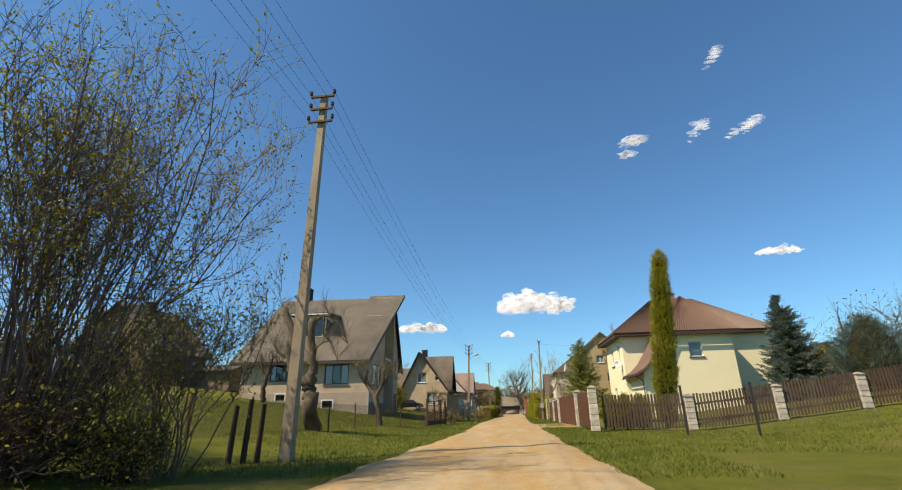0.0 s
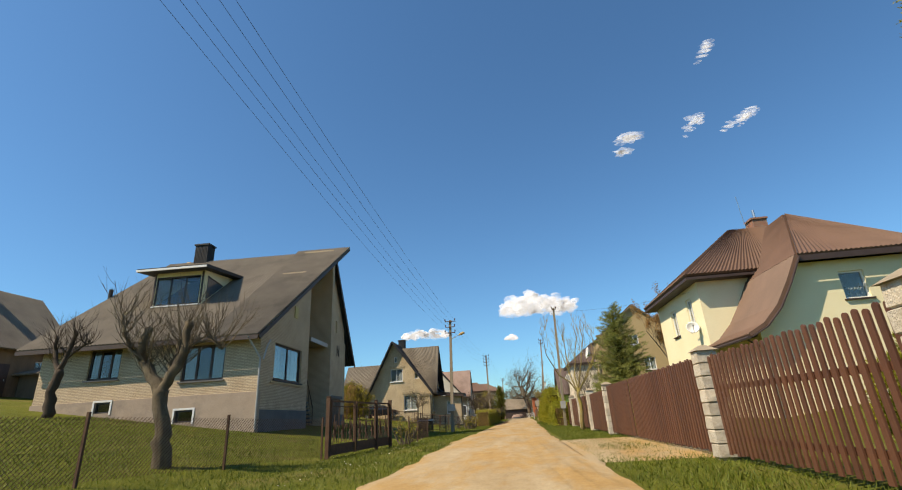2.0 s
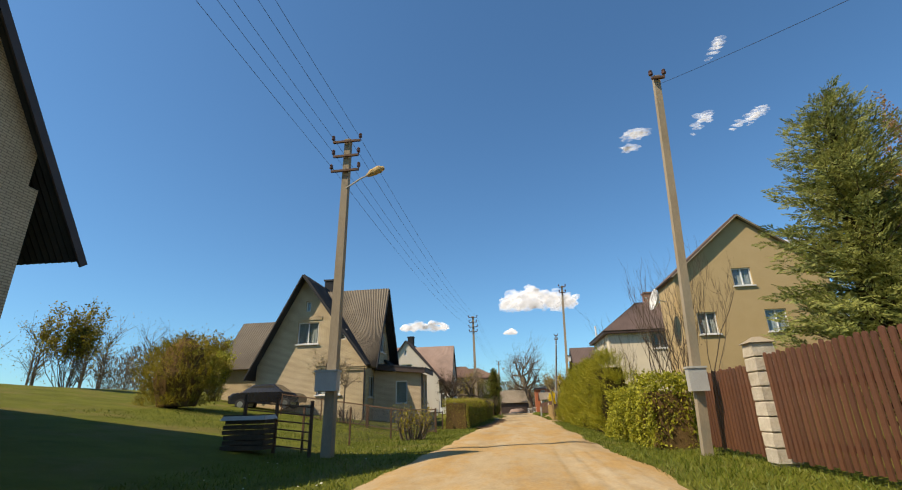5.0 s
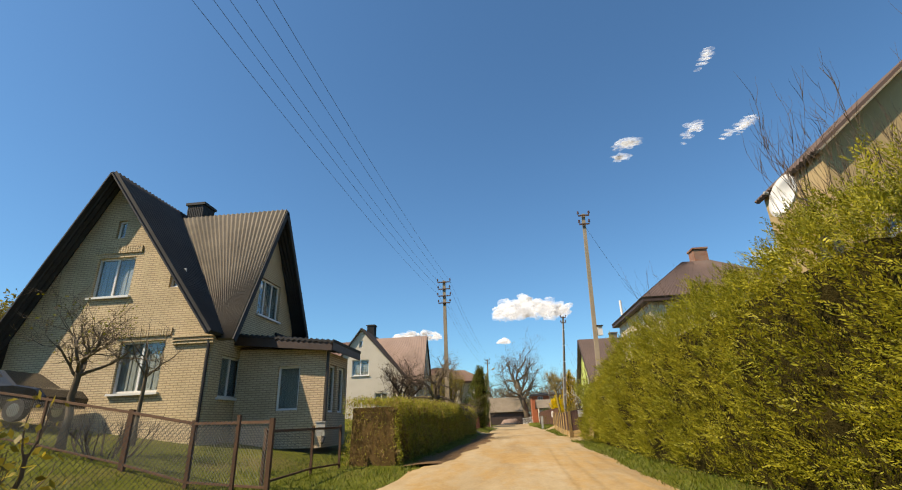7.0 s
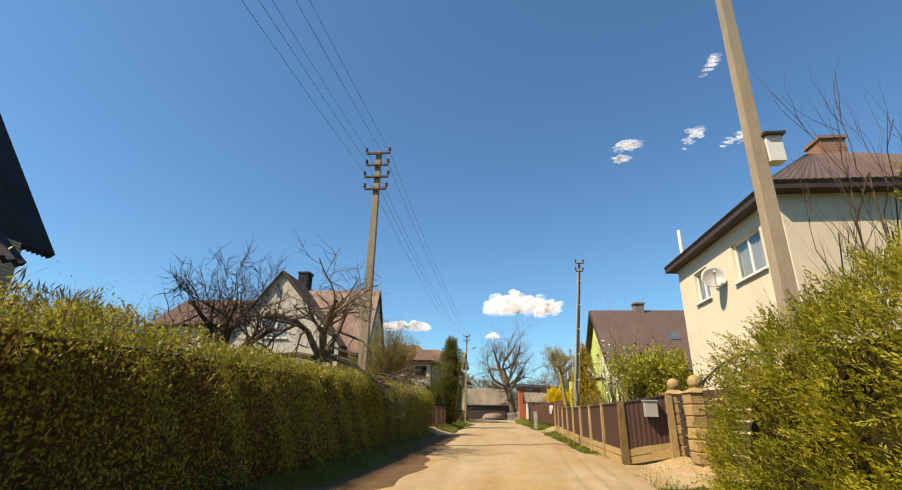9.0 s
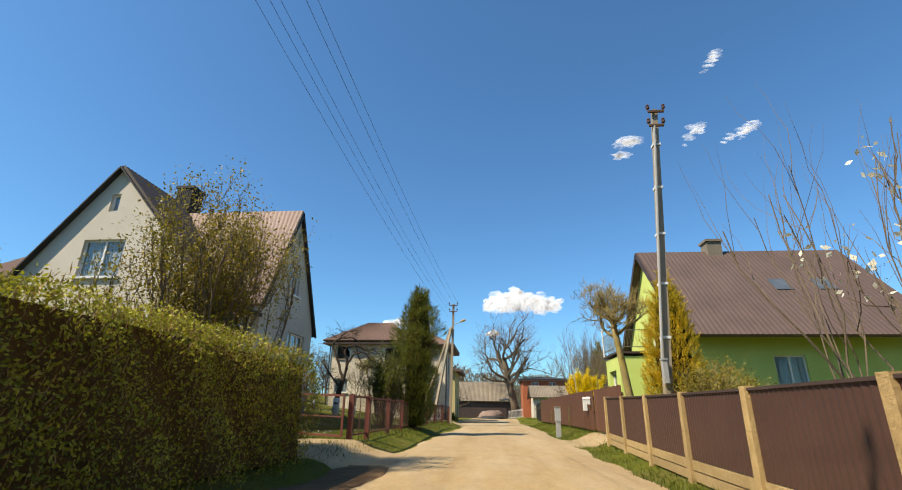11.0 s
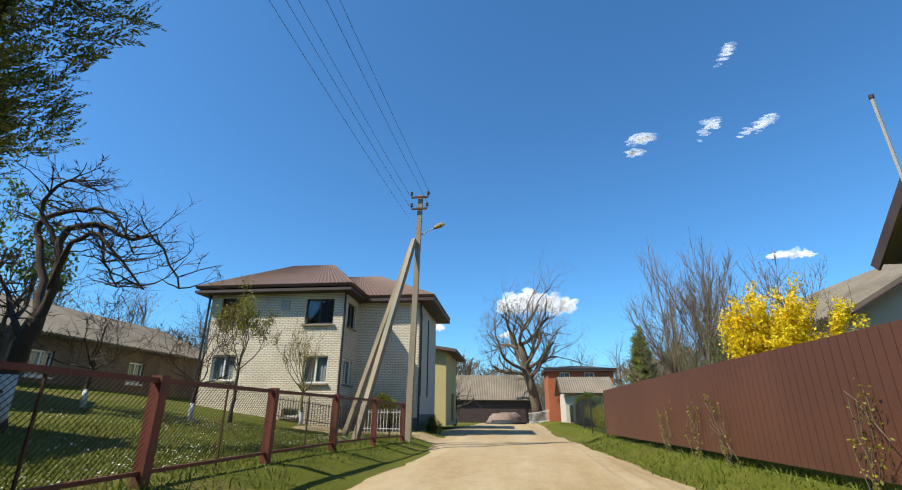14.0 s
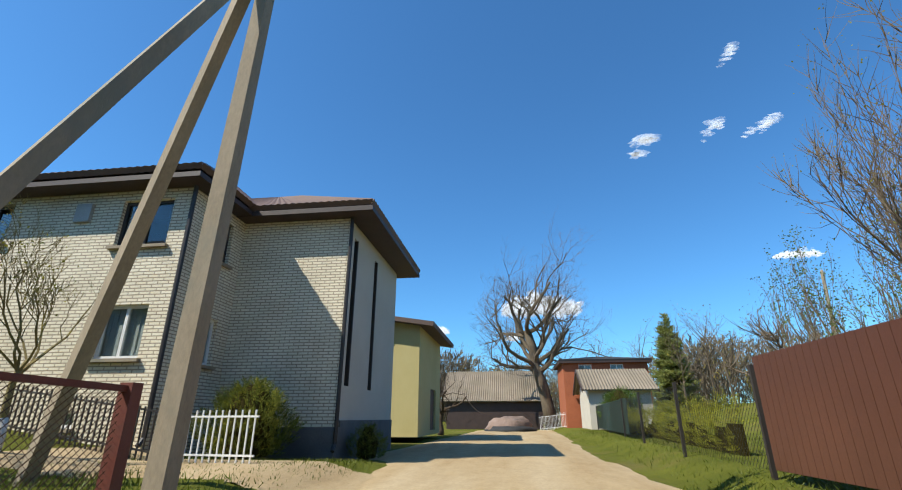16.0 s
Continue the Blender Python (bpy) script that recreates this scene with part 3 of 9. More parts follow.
drive("pavement_gate", 1.4, 4.2, 29.5, 38.5, "sandy driveway in front of the brown metal gate")
drive("pavement_stone", 1.7, 5.0, 83.5, 90.0, "gravel driveway by the yellow stone gate posts")
drive("pavement_lime", 1.9, 4.4, 104.5, 108.5, "gravel driveway by the brown gate")
drive("pavement_end", -7.4, -1.5, 124.7, 128.0, "sandy turning beside the two-storey house")
def soil_strip():
    """Bare brown earth between the hedge foot and the wheel tracks."""
    s = Shape()
    ys = np.arange(73.0, 98.5, 0.4)
    for y in ys:
        a, _ = road_edges(y)
        wob = 0.3 * noise.noise(Vector((4.4, y * 0.8, 1)))
        for u, lift in ((-0.55, -0.02), (-0.1, 0.035), (0.32 + wob, 0.045), (0.5 + wob, 0.0)):
            s.v.append((a + u, y, max(gz(a + u, y), 0.0) + lift))
    for j in range(len(ys) - 1):
        for i in range(3):
            k = j * 4 + i
            s.f.append((k, k + 1, k + 5, k + 4))
    return tagged(part("ground_strip", s, M_SOIL, None, "", True), "bare brown earth strip along the foot of the hedge", "soil", kind="structure")


M_SOIL = surface("bare_brown_earth", (0.126, 0.074, 0.037), (0.200, 0.126, 0.067), 2.5, 0.95, 24, 0.9, 0.04, spec=0.1)
soil_strip()
drive("pavement_red", -8.0, -1.9, 97.5, 101.5, "gravel driveway by the red mesh gate")


# ---------------------------------------------------------------- houses
def house_monopitch():
    """Cream brick house with a long front slope, a dormer and an open entrance recess."""
    x0, x1, y0, y1 = -24.0, -12.4, 41.4, 55.5
    g0 = 0.2
    h = thing("house", -18, 49, g0, "cream brick house with a steep grey corrugated roof and dormer", "house", "village houses")
    ridge, zr, ze = 51.6, 13.7, 5.5
    roof = lambda y: ze + (zr - ze) * (y - 40.9) / (ridge - 40.9) if y <= ridge else zr - (zr - 5.7) * (y - ridge) / (56.9 - ridge)  # noqa: E731
    front = [(-21.4, -19.7, 3.75, 5.25), (-16.4, -14.2, 3.4, 5.15)]
    low = [(-20.6, -19.8, 2.15, 2.65), (-16.4, -15.5, 1.5, 2.05)]
    wall = Shape()
    wall.wall("y", y0, y0 + 0.3, [(x0, 5.65), (x1, 5.65)], 2.72, front)
    side = [(43.05, 46.75, 3.4, 5.32)]
    cut = 47.8
    wall.wall("x", x1 - 0.3, x1, [(y0 + 0.3, roof(y0 + 0.3) - 0.1), (cut, roof(cut) - 0.1)], 1.2, side)
    wall.wall("x", x0, x0 + 0.3, [(y0 + 0.3, roof(y0 + 0.3) - 0.1), (ridge, zr - 0.1), (y1, roof(y1) - 0.1)], 0.5)
    wall.wall("y", y1 - 0.3, y1, [(x0 + 0.3, 7.0), (x1, 7.0)], 0.5)
    # entrance recess: back wall set in, cheek walls, tall fin wall
    wall.wall("x", x1 - 2.2, x1 - 1.9, [(cut, roof(cut) - 0.1), (ridge - 0.6, roof(ridge - 0.6) - 0.1)], 0.6, [(49.0, 50.75, 7.2, 9.1), (48.2, 49.4, 3.7, 6.0)])
    wall.wall("y", cut - 0.3, cut, [(x1 - 1.9, roof(cut) - 0.1), (x1 - 0.3, roof(cut) - 0.1)], 0.6)
    wall.wall("y", ridge - 0.6, ridge - 0.2, [(x1 - 1.9, zr - 0.3), (x1 + 0.35, zr - 0.3)], 0.4)
    wall.wall("x", x1 - 0.3, x1, [(ridge - 0.2, zr - 0.25), (y1 - 0.3, roof(y1 - 0.3) - 0.1)], 0.5, [(53.0, 53.4, 7.5, 8.4)])
    part("wall", wall, M_BRICK_GREY, h)
    pl = Shape()
    pl.wall("y", y0 - 0.06, y0 + 0.3, [(x0 - 0.04, 2.72), (x1 + 0.05, 2.72)], 0.0, low)
    part("plinth", pl, M_PLINTH, h, "pinkish rendered plinth")
    pg = Shape().wall("x", x1 - 0.3, x1 + 0.05, [(y0 + 0.3, 1.9), (cut, 1.9)], 0.0)
    pg.wall("x", x1 - 0.3, x1 + 0.05, [(ridge - 0.2, 1.7), (y1, 1.7)], 0.0)
    part("plinth", pg, M_PLINTH_GREY, h, "dark grey plinth")
    rf = Shape()
    cutx, cuty = x1 - 2.6, ridge - 0.55
    zc = ze - 0.12 + (zr - ze + 0.12) * (cuty - 40.75) / (ridge - 40.75)
    rf.sheet((x0 - 0.9, 40.75, ze - 0.12), (cutx, 40.75, ze - 0.12), (cutx, cuty, zc), (x0 - 0.9, cuty, zc), 0.1, 0.03, 0.2)
    rf.sheet((cutx, 40.75, ze - 0.12), (x1 + 0.15, 40.75, ze - 0.12), (x1 + 1.4, ridge, zr), (cutx, ridge, zr), 0.1, 0.03, 0.2)
    part("roof", rf, M_ROOF_GREY, h, "grey corrugated front roof slope")
    rb = Shape().sheet((x1 + 0.3, 57.1, 5.45), (x0 - 0.9, 57.1, 5.45), (x0 - 0.9, ridge + 0.05, zr - 0.75), (x1 + 0.3, ridge + 0.05, zr - 0.75), 0.1, 0.03, 0.2)
    part("roof", rb, M_ROOF_DARK, h, "dark back roof slope")
    tr = Shape()
    tr.beam((x0 - 0.9, 40.72, ze - 0.25), (x1 + 0.15, 40.72, ze - 0.25), 0.05, 0.2)
    tr.beam((x1 + 0.2, 40.75, ze - 0.28), (x1 + 1.38, ridge, zr - 0.16), 0.06, 0.2)
    tr.beam((x1 + 0.35, 57.1, 5.3), (x1 + 0.35, ridge + 0.1, zr - 0.95), 0.06, 0.26)
    part("bargeboard", tr, M_DARKWOOD, h)
    for f in front:
        window(h, "y", y0, -1, *f, panes=3, casing=M_DARKWOOD, sill=M_PLINTH_GREY, bar=0.1, curtain="drawn")
    for f in low:
        window(h, "y", y0 - 0.06, -1, *f, panes=1, casing=M_FRAME_DARK)
        surround = Shape()
        for u in (f[0] - 0.1, f[1] + 0.01):
            surround.box(u, u + 0.09, y0 - 0.085, y0 - 0.063, f[2] - 0.08, f[3] + 0.1)
        surround.box(f[0] - 0.005, f[1] + 0.005, y0 - 0.085, y0 - 0.063, f[3] + 0.01, f[3] + 0.1)
        part("window_surround", surround, M_FRAME_WHITE, h, "white painted basement window surround")
    window(h, "x", x1, 1, *side[0], panes=2, casing=M_DARKWOOD, sill=M_DARKWOOD, bar=0.11, curtain="drawn")
    window(h, "x", x1 - 1.9, 1, 49.0, 50.75, 7.2, 9.1, panes=1, casing=M_FRAME_DARK, bar=0.1)
    window(h, "x", x1, 1, 53.0, 53.4, 7.5, 8.4, panes=1, casing=M_YELLOWPAINT)
    part("vent", Shape().box(x1 + 0.002, x1 + 0.05, 45.3, 45.75, 7.1, 7.8), M_YELLOWPAINT, h, "yellowish wall vent")
    part("balcony", Shape().box(x1 - 1.9, x1 + 0.1, cut + 0.02, ridge - 0.62, 6.12, 6.34), M_CONCRETE, h, "concrete entrance canopy")
    part("canopy_edge", Shape().box(x1 + 0.102, x1 + 0.13, cut + 0.02, ridge - 0.62, 6.1, 6.36), M_GREYBOX, h)
    door = part("door", Shape().box(x1 - 1.98, x1 - 1.93, 48.22, 49.38, 3.7, 6.0), M_DARKWOOD, h)
    part("door_handle", Shape().tube([(x1 - 1.9, 48.4, 4.7), (x1 - 1.9, 48.4, 4.95)], 0.02), M_CHROME, door)
    part("landing", Shape().box(x1 - 1.9, x1 - 0.75, cut + 0.02, 49.0, 3.5, 3.68), M_CONCRETE, h, "concrete landing before the raised door")
    for i in range(11):
        y, z = 49.02 + 0.17 * i, 3.46 - 0.24 * i
        part("step", Shape().box(x1 - 1.7, x1 - 0.7, y, y + 0.3, z - 0.09, z), M_PLINTH_GREY, h, "dark open stair tread")
    part("stair_beam", Shape().beam((x1 - 1.2, 49.0, 3.4), (x1 - 1.2, 50.9, 0.75), 0.12, 0.2), M_RUST, h)
    for i in range(3):
        part("stair_post", Shape().tube([(x1 - 0.66, 49.1 + 0.8 * i, 3.4 - 1.13 * i), (x1 - 0.66, 49.1 + 0.8 * i, 4.4 - 1.13 * i)], 0.025, 6), M_RUST, h)
    part("stair_rail", Shape().tube([(x1 - 0.66, 48.0, 4.5), (x1 - 0.66, 49.1, 4.42), (x1 - 0.66, 50.7, 2.16)], 0.03, 6), M_RUST, h)
    part("cellar_door", Shape().box(x1 - 1.88, x1 - 1.83, 49.7, 50.9, 0.7, 2.7), M_DARKWOOD, h, "dark brown cellar door under the stairs")
    part("wall_panel", Shape().box(x1 - 1.88, x1 - 1.85, 49.75, 50.85, 3.3, 4.9), M_CONCRETE, h, "pale rendered panel behind the stairs")
    # dark garage door in the basement of the road side
    gd = part("garage_door", Shape().box(x1 + 0.045, x1 + 0.075, 51.7, 54.4, 0.5, 2.75), M_DARKWOOD, h, "dark brown boarded garage door")
    for i in range(9):
        part("board", Shape().box(x1 + 0.076, x1 + 0.09, 51.72 + 0.3 * i, 51.98 + 0.3 * i, 0.52, 2.72), M_DARKWOOD, gd)
    part("lintel", Shape().box(x1 + 0.045, x1 + 0.16, 51.5, 54.6, 2.77, 2.95), M_PLINTH_GREY, h)
    # added boards, no known rooms: they darken what shows through the panes
    part("room_partition", Shape().box(x0 + 0.4, x1 - 0.4, 43.4, 43.5, 2.8, 5.6), M_WINDOW_DARK, h)
    part("room_partition", Shape().box(x1 - 2.4, x1 - 2.3, 43.6, 47.4, 2.8, 6.4), M_WINDOW_DARK, h)
    # dormer with a gently sloping lid roof
    dx0, dx1, dy = -20.75, -17.6, 44.2
    zb, zt = roof(dy) + 0.05, 10.05
    lid = lambda y: zt + 0.12 + 0.1 * (y - 43.4)  # noqa: E731
    d = Shape()
    d.wall("y", dy, dy + 0.15, [(dx0, zt + 0.1), (dx1, zt + 0.1)], zb - 0.3, [(dx0 + 0.14, dx1 - 0.24, zb + 0.06, zt - 0.14)])
    for cx in (dx0, dx1 - 0.15):
        d.prism([(dy + 0.15, roof(dy) - 0.1), (dy + 0.15, lid(dy + 0.15) - 0.02), (47.3, lid(47.3) - 0.02), (47.3, roof(47.3) - 0.2)], "x", cx, cx + 0.15)
    dm = part("dormer", d, M_CREAMPAINT, h)
    part("side_window", Shape().prism([(dy + 0.3, roof(dy + 0.3) + 0.15), (dy + 0.3, zt - 0.2), (46.2, roof(46.2) + 0.12)], "x", dx1 + 0.003, dx1 + 0.03), M_GLASSDARK, dm, "dark glazed dormer cheek")
    part("cheek_trim", Shape().beam((dx1 + 0.03, dy + 0.25, zt - 0.2), (dx1 + 0.03, 46.1, roof(46.1) + 0.16), 0.06, 0.06), M_DARKWOOD, dm)
    window(h, "y", dy, -1, dx0 + 0.14, dx1 - 0.24, zb + 0.06, zt - 0.14, panes=3, casing=M_FRAME_DARK, deep=0.03)
    part("dormer_sill", Shape().box(dx0 + 0.05, dx1 - 0.1, dy - 0.12, dy - 0.003, zb - 0.02, zb + 0.04), M_FRAME_WHITE, dm)
    for cx in (dx0 + 0.06, dx1 - 0.12):
        part("corner_board", Shape().box(cx - 0.06, cx + 0.06, dy - 0.03, dy - 0.003, zb + 0.05, zt + 0.08), M_DARKWOOD, dm)
    part("dormer_roof", Shape().sheet((dx0 - 0.6, 43.4, lid(43.4)), (dx1 + 0.55, 43.4, lid(43.4)), (dx1 + 0.55, 47.9, lid(47.9)), (dx0 - 0.6, 47.9, lid(47.9)), 0.2), M_ROOF_DARK, dm)
    part("dormer_fascia", Shape().box(dx0 - 0.6, dx1 + 0.55, 43.32, 43.39, zt + 0.02, zt + 0.14), M_FRAME_WHITE, dm)
    chimney(h, -22.4, 51.2, 11.5, 14.7, 1.05, 0.85, M_ROOF_DARK, True)
    part("roof_pipe", Shape().tube([(-25.0, 46, 8.6), (-25.0, 46, 10.0)], 0.12, 8), M_ROOF_DARK, h)
    part("rain_pipe", Shape().tube([(x1 - 0.35, 40.7, ze - 0.2), (x1 + 0.08, y0 - 0.1, ze - 1.2), (x1 + 0.08, y0 - 0.1, 1.0)], 0.05, 8), M_GREYBOX, h)
    for i in range(2):
        b = Shape()
        for k in (0, 1):
            b.beam((x1 + 0.03, 53.4 + 0.45 * k + i * 0.01, 5.8 + 0.25 * i), (x1 + 0.03, 53.4 + 0.45 * k, 6.5 + 0.1 * i), 0.04, 0.04)
        b.beam((x1 + 0.04, 53.4, 6.15 + 0.2 * i), (x1 + 0.04, 53.85, 5.95 + 0.2 * i), 0.05, 0.04)
        part("wall_bracket", b, M_DARKWOOD, h)
    part("lamp_bracket", Shape().tube([(x1 + 0.1, 42.2, 5.3), (x1 + 0.25, 41.6, 4.9), (x1 + 0.3, 41.2, 4.2)], 0.04, 6), M_GREYBOX, h, "grey pipe bracket at the corner")
    part("sill_course", Shape().box(x1 + 0.002, x1 + 0.06, 42.7, 47.1, 3.2, 3.3), M_BRICK_CREAM, h, "projecting pale brick sill course")
    turn = radians(3.0)
    h.rotation_euler.z = turn
    h.location = Vector((x1, y0, g0)) + Matrix.Rotation(turn, 3, "Z") @ (h.location - Vector((x1, y0, g0)))
    return h


house_monopitch()


def cross_house(name_label, xw, yf, depth, xr, ap, ae, rp, wallmat, roofmat, sidemat, plinth, front_wins, right_wins, curtains, z0, chim, back=6.0, fascia=None, far_eave=None, xg=None, wave=0.03):
    """House with one gable to the street's near end (facing -y) and one to the road (facing +x).
    xw: front wall's x range; ap: front apex (x, z); ae: eave z; rp: road gable (y0, y1, apex y, apex z, eave z)."""
    x0, x1 = xw
    gy0, gy1, gya, gza, gze = rp
    h = thing("house", (x0 + x1) / 2, yf + depth / 2, z0, name_label, "house", "village houses")
    ax, az = ap
    xg = x1 if xg is None else xg
    w = Shape()
    w.wall("y", yf, yf + 0.3, [(x0, ae), (ax, az), (x1, ae)], z0, front_wins)
    w.wall("x", x0, x0 + 0.3, [(yf + 0.3, ae), (yf + depth, ae)], z0)
    w.wall("y", yf + depth - 0.3, yf + depth, [(x0 + 0.3, ae), (ax, az), (x1 - 0.3, ae)], z0)
    gzf = gze if far_eave is None else far_eave
    if xg > x1 + 0.1:
        w.wall("x", x1 - 0.3, x1, [(yf + 0.3, ae - 0.05), (gy0, ae - 0.05)], z0)
        w.wall("x", xg - 0.3, xg, [(gy0, gze), (gya, gza), (gy1, gzf)], z0, right_wins)
        w.wall("y", gy0, gy0 + 0.3, [(x1, gze), (xg - 0.3, gze)], z0)
        w.wall("y", gy1 - 0.3, gy1, [(x1, gzf), (xg - 0.3, gzf)], z0)
    else:
        prof = [(yf + 0.3, ae - 0.05)]
        if gy0 > yf + 0.35:
            prof.append((gy0, ae - 0.05))
        w.wall("x", x1 - 0.3, x1, prof + [(gya, gza), (gy1, gzf)], z0, right_wins)
    if gy1 < yf + depth:
        w.wall("x", x1 - 0.3, x1 - 0.005, [(gy1, ae), (yf + depth - 0.3, ae)], z0)
    else:
        w.wall("y", gy1 - 0.3, gy1, [(ax, gzf), (x1 - 0.3, gzf)], z0)
    part("wall", w, wallmat, h)
    ov, oh = 0.45, (0.6 if xg < x1 + 0.1 else 0.1)
    sl = (az - ae) / (x1 - ax)
    sr = (az - ae) / (ax - x0)
    rl = Shape().sheet((x0 - ov, yf + depth + oh, ae - ov * sr), (x0 - ov, yf - oh, ae - ov * sr), (ax, yf - oh, az + 0.03), (ax, yf + depth + oh, az + 0.03), 0.12, wave, 0.2)
    part("roof", rl, sidemat, h)
    # right slope: a near and a far piece on either side of the road gable's valley
    rr = Shape().sheet((x1 + ov * 0.4, yf - oh, ae - ov * 0.4 * sl), (x1 + ov * 0.4, gy0 - 0.1, ae - ov * 0.4 * sl), (ax, gya, az + 0.03), (ax, yf - oh, az + 0.03), 0.12, wave, 0.2)
    part("roof", rr, sidemat, h)
    rr = Shape().sheet((x1 - 0.2, gy1 + 0.1, ae), (x1 - 0.2, yf + depth + oh, ae), (ax, yf + depth + oh, az + 0.03), (ax, gya, az + 0.03), 0.12, wave, 0.2)
    part("roof", rr, sidemat, h)
    # road gable's two slopes run back into the main roof
    s0 = (gza - gze) / (gya - gy0)
    s1 = (gza - gzf) / (gy1 - gya)
    xv = ax + (az - gza) / sl
    ga = Shape().sheet((x1 + 0.05, gy0 - ov * 0.4, gze - ov * 0.4 * s0), (xg + oh, gy0 - ov * 0.4, gze - ov * 0.4 * s0), (xg + oh, gya, gza + 0.06), (xv - 0.3, gya, gza + 0.06), 0.12, wave, 0.2)
    part("roof", ga, roofmat, h)
    of = ov if xg < x1 + 0.1 else 0.2
    gb = Shape().sheet((xg + oh, gy1 + of, gzf - of * s1), (x1 - 0.2, gy1 + of, gzf - of * s1), (xv - 0.3, gya, gza + 0.06), (xg + oh, gya, gza + 0.06), 0.12, wave, 0.2)
    part("roof", gb, sidemat, h)
    f = Shape()
    f.beam((x0 - ov, yf - oh - 0.03, ae - ov * sr - 0.06), (ax, yf - oh - 0.03, az - 0.05), 0.05, 0.2, (0, 1, 0))
    f.beam((ax, yf - oh - 0.03, az - 0.05), (x1 + ov * 0.4, yf - oh - 0.03, ae - ov * 0.4 * sl - 0.06), 0.05, 0.2, (0, 1, 0))
    f.beam((xg + oh + 0.03, gy0 - ov * 0.4, gze - ov * 0.4 * s0 - 0.05), (xg + oh + 0.03, gya, gza - 0.03), 0.2, 0.05, (1, 0, 0))
    f.beam((xg + oh + 0.03, gya, gza - 0.03), (xg + oh + 0.03, gy1 + of, gzf - of * s1 - 0.05), 0.2 if xg < x1 + 0.1 else 0.12, 0.05, (1, 0, 0))
    part("bargeboard", f, fascia or M_ROOF_DARK, h)
    for i, o in enumerate(front_wins):
        window(h, "y", yf, -1, *o, panes=2 if o[1] - o[0] > 0.7 else 1, casing=M_FRAME_WHITE, sill=M_FRAME_WHITE if o[1] - o[0] > 0.7 else None, curtain=curtains)
    for i, o in enumerate(right_wins):
        window(h, "x", xg, 1, *o, panes=(3 if o[1] - o[0] > 1.7 else 2) if o[1] - o[0] > 0.7 else 1, casing=M_FRAME_WHITE, sill=M_FRAME_WHITE if o[1] - o[0] > 0.7 else None, curtain=curtains)
    if plinth:
        p = Shape().box(x0 - 0.04, x1 + 0.04, yf - 0.04, yf + depth + 0.04, z0 - 0.5, z0 + plinth)
        part("plinth", p, M_PLINTH_GREY, h)
    chimney(h, *chim, True)
    return h


# road-side slope takes the dark copy of the grey roof: shade in its colour
hb = cross_house("cream brick house with steep dark roofs and two gables", (-17.3, -9.8), 75.3, 9.0, 0, (-14.3, 10.0), 4.1,
                 (75.6, 80.9, 78.2, 9.55, 4.1), M_BRICK_CREAM, M_ROOF_GREY, M_ROOF_DARK, None,
                 [(-13.1, -11.5, 2.15, 3.8), (-14.65, -13.2, 5.4, 6.85), (-14.2, -13.85, 7.6, 8.3), (-11.75, -11.3, 5.6, 6.3)],
                 [(75.9, 77.2, 1.95, 3.3), (77.75, 79.5, 5.1, 6.6), (78.1, 78.5, 7.75, 8.4)], True, 0.4, (-14.2, 79.6, 8.0, 10.9, 0.8, 0.8, M_ROOF_DARK), far_eave=5.1)
wing = Shape()
wing.wall("y", 78.0, 78.3, [(-21.3, 4.5), (-17.31, 4.5)], 1.2)
wing.wall("x", -21.3, -21.0, [(78.3, 4.6), (80.5, 7.7), (82.7, 4.6)], 1.2)
wg = part("side_wing", wing, M_BRICK_CREAM, hb, "low side wing of cream brick")
part("roof", Shape().sheet((-21.7, 77.6, 4.15), (-16.9, 77.6, 4.15), (-15.6, 80.5, 8.0), (-21.7, 80.5, 8.0), 0.12, 0.03, 0.2), M_ROOF_GREY, hb)
part("roof", Shape().sheet((-16.9, 83.4, 4.15), (-21.7, 83.4, 4.15), (-21.7, 80.5, 8.0), (-15.6, 80.5, 8.0), 0.12, 0.03, 0.2), M_ROOF_GREY, hb)
pr = Shape()
pr.wall("y", 76.9, 77.15, [(-9.78, 3.6), (-6.6, 3.45)], 0.3, [(-8.3, -7.5, 1.5, 2.95)])
pr.wall("x", -6.85, -6.6, [(77.15, 3.4), (79.2, 3.4)], 0.3, [(77.35, 78.05, 1.4, 3.0), (78.3, 79.0, 1.4, 3.0)])
pr.wall("y", 78.95, 79.2, [(-9.78, 3.6), (-6.85, 3.4)], 0.3)
porch = part("porch", pr, M_BRICK_GREY, hb, "grey brick porch")
part("porch_roof", Shape().sheet((-9.78, 76.45, 4.05), (-6.2, 76.45, 3.65), (-6.2, 79.6, 3.65), (-9.78, 79.6, 4.05), 0.08, 0.03, 0.2), M_ROOF_DARK, porch)
fs = Shape().beam((-9.78, 76.5, 3.85), (-6.25, 76.5, 3.5), 0.04, 0.3)
fs.beam((-6.24, 76.5, 3.5), (-6.24, 79.6, 3.5), 0.04, 0.26)
part("porch_fascia", fs, M_DARKWOOD, porch)
back = Shape().wall("x", -8.7, -8.45, [(79.2, 3.2), (82.2, 3.2)], 0.3).wall("y", 81.95, 82.2, [(-9.78, 3.3), (-8.7, 3.2)], 0.3)
low = part("side_porch", back, M_BRICK_GREY, hb)
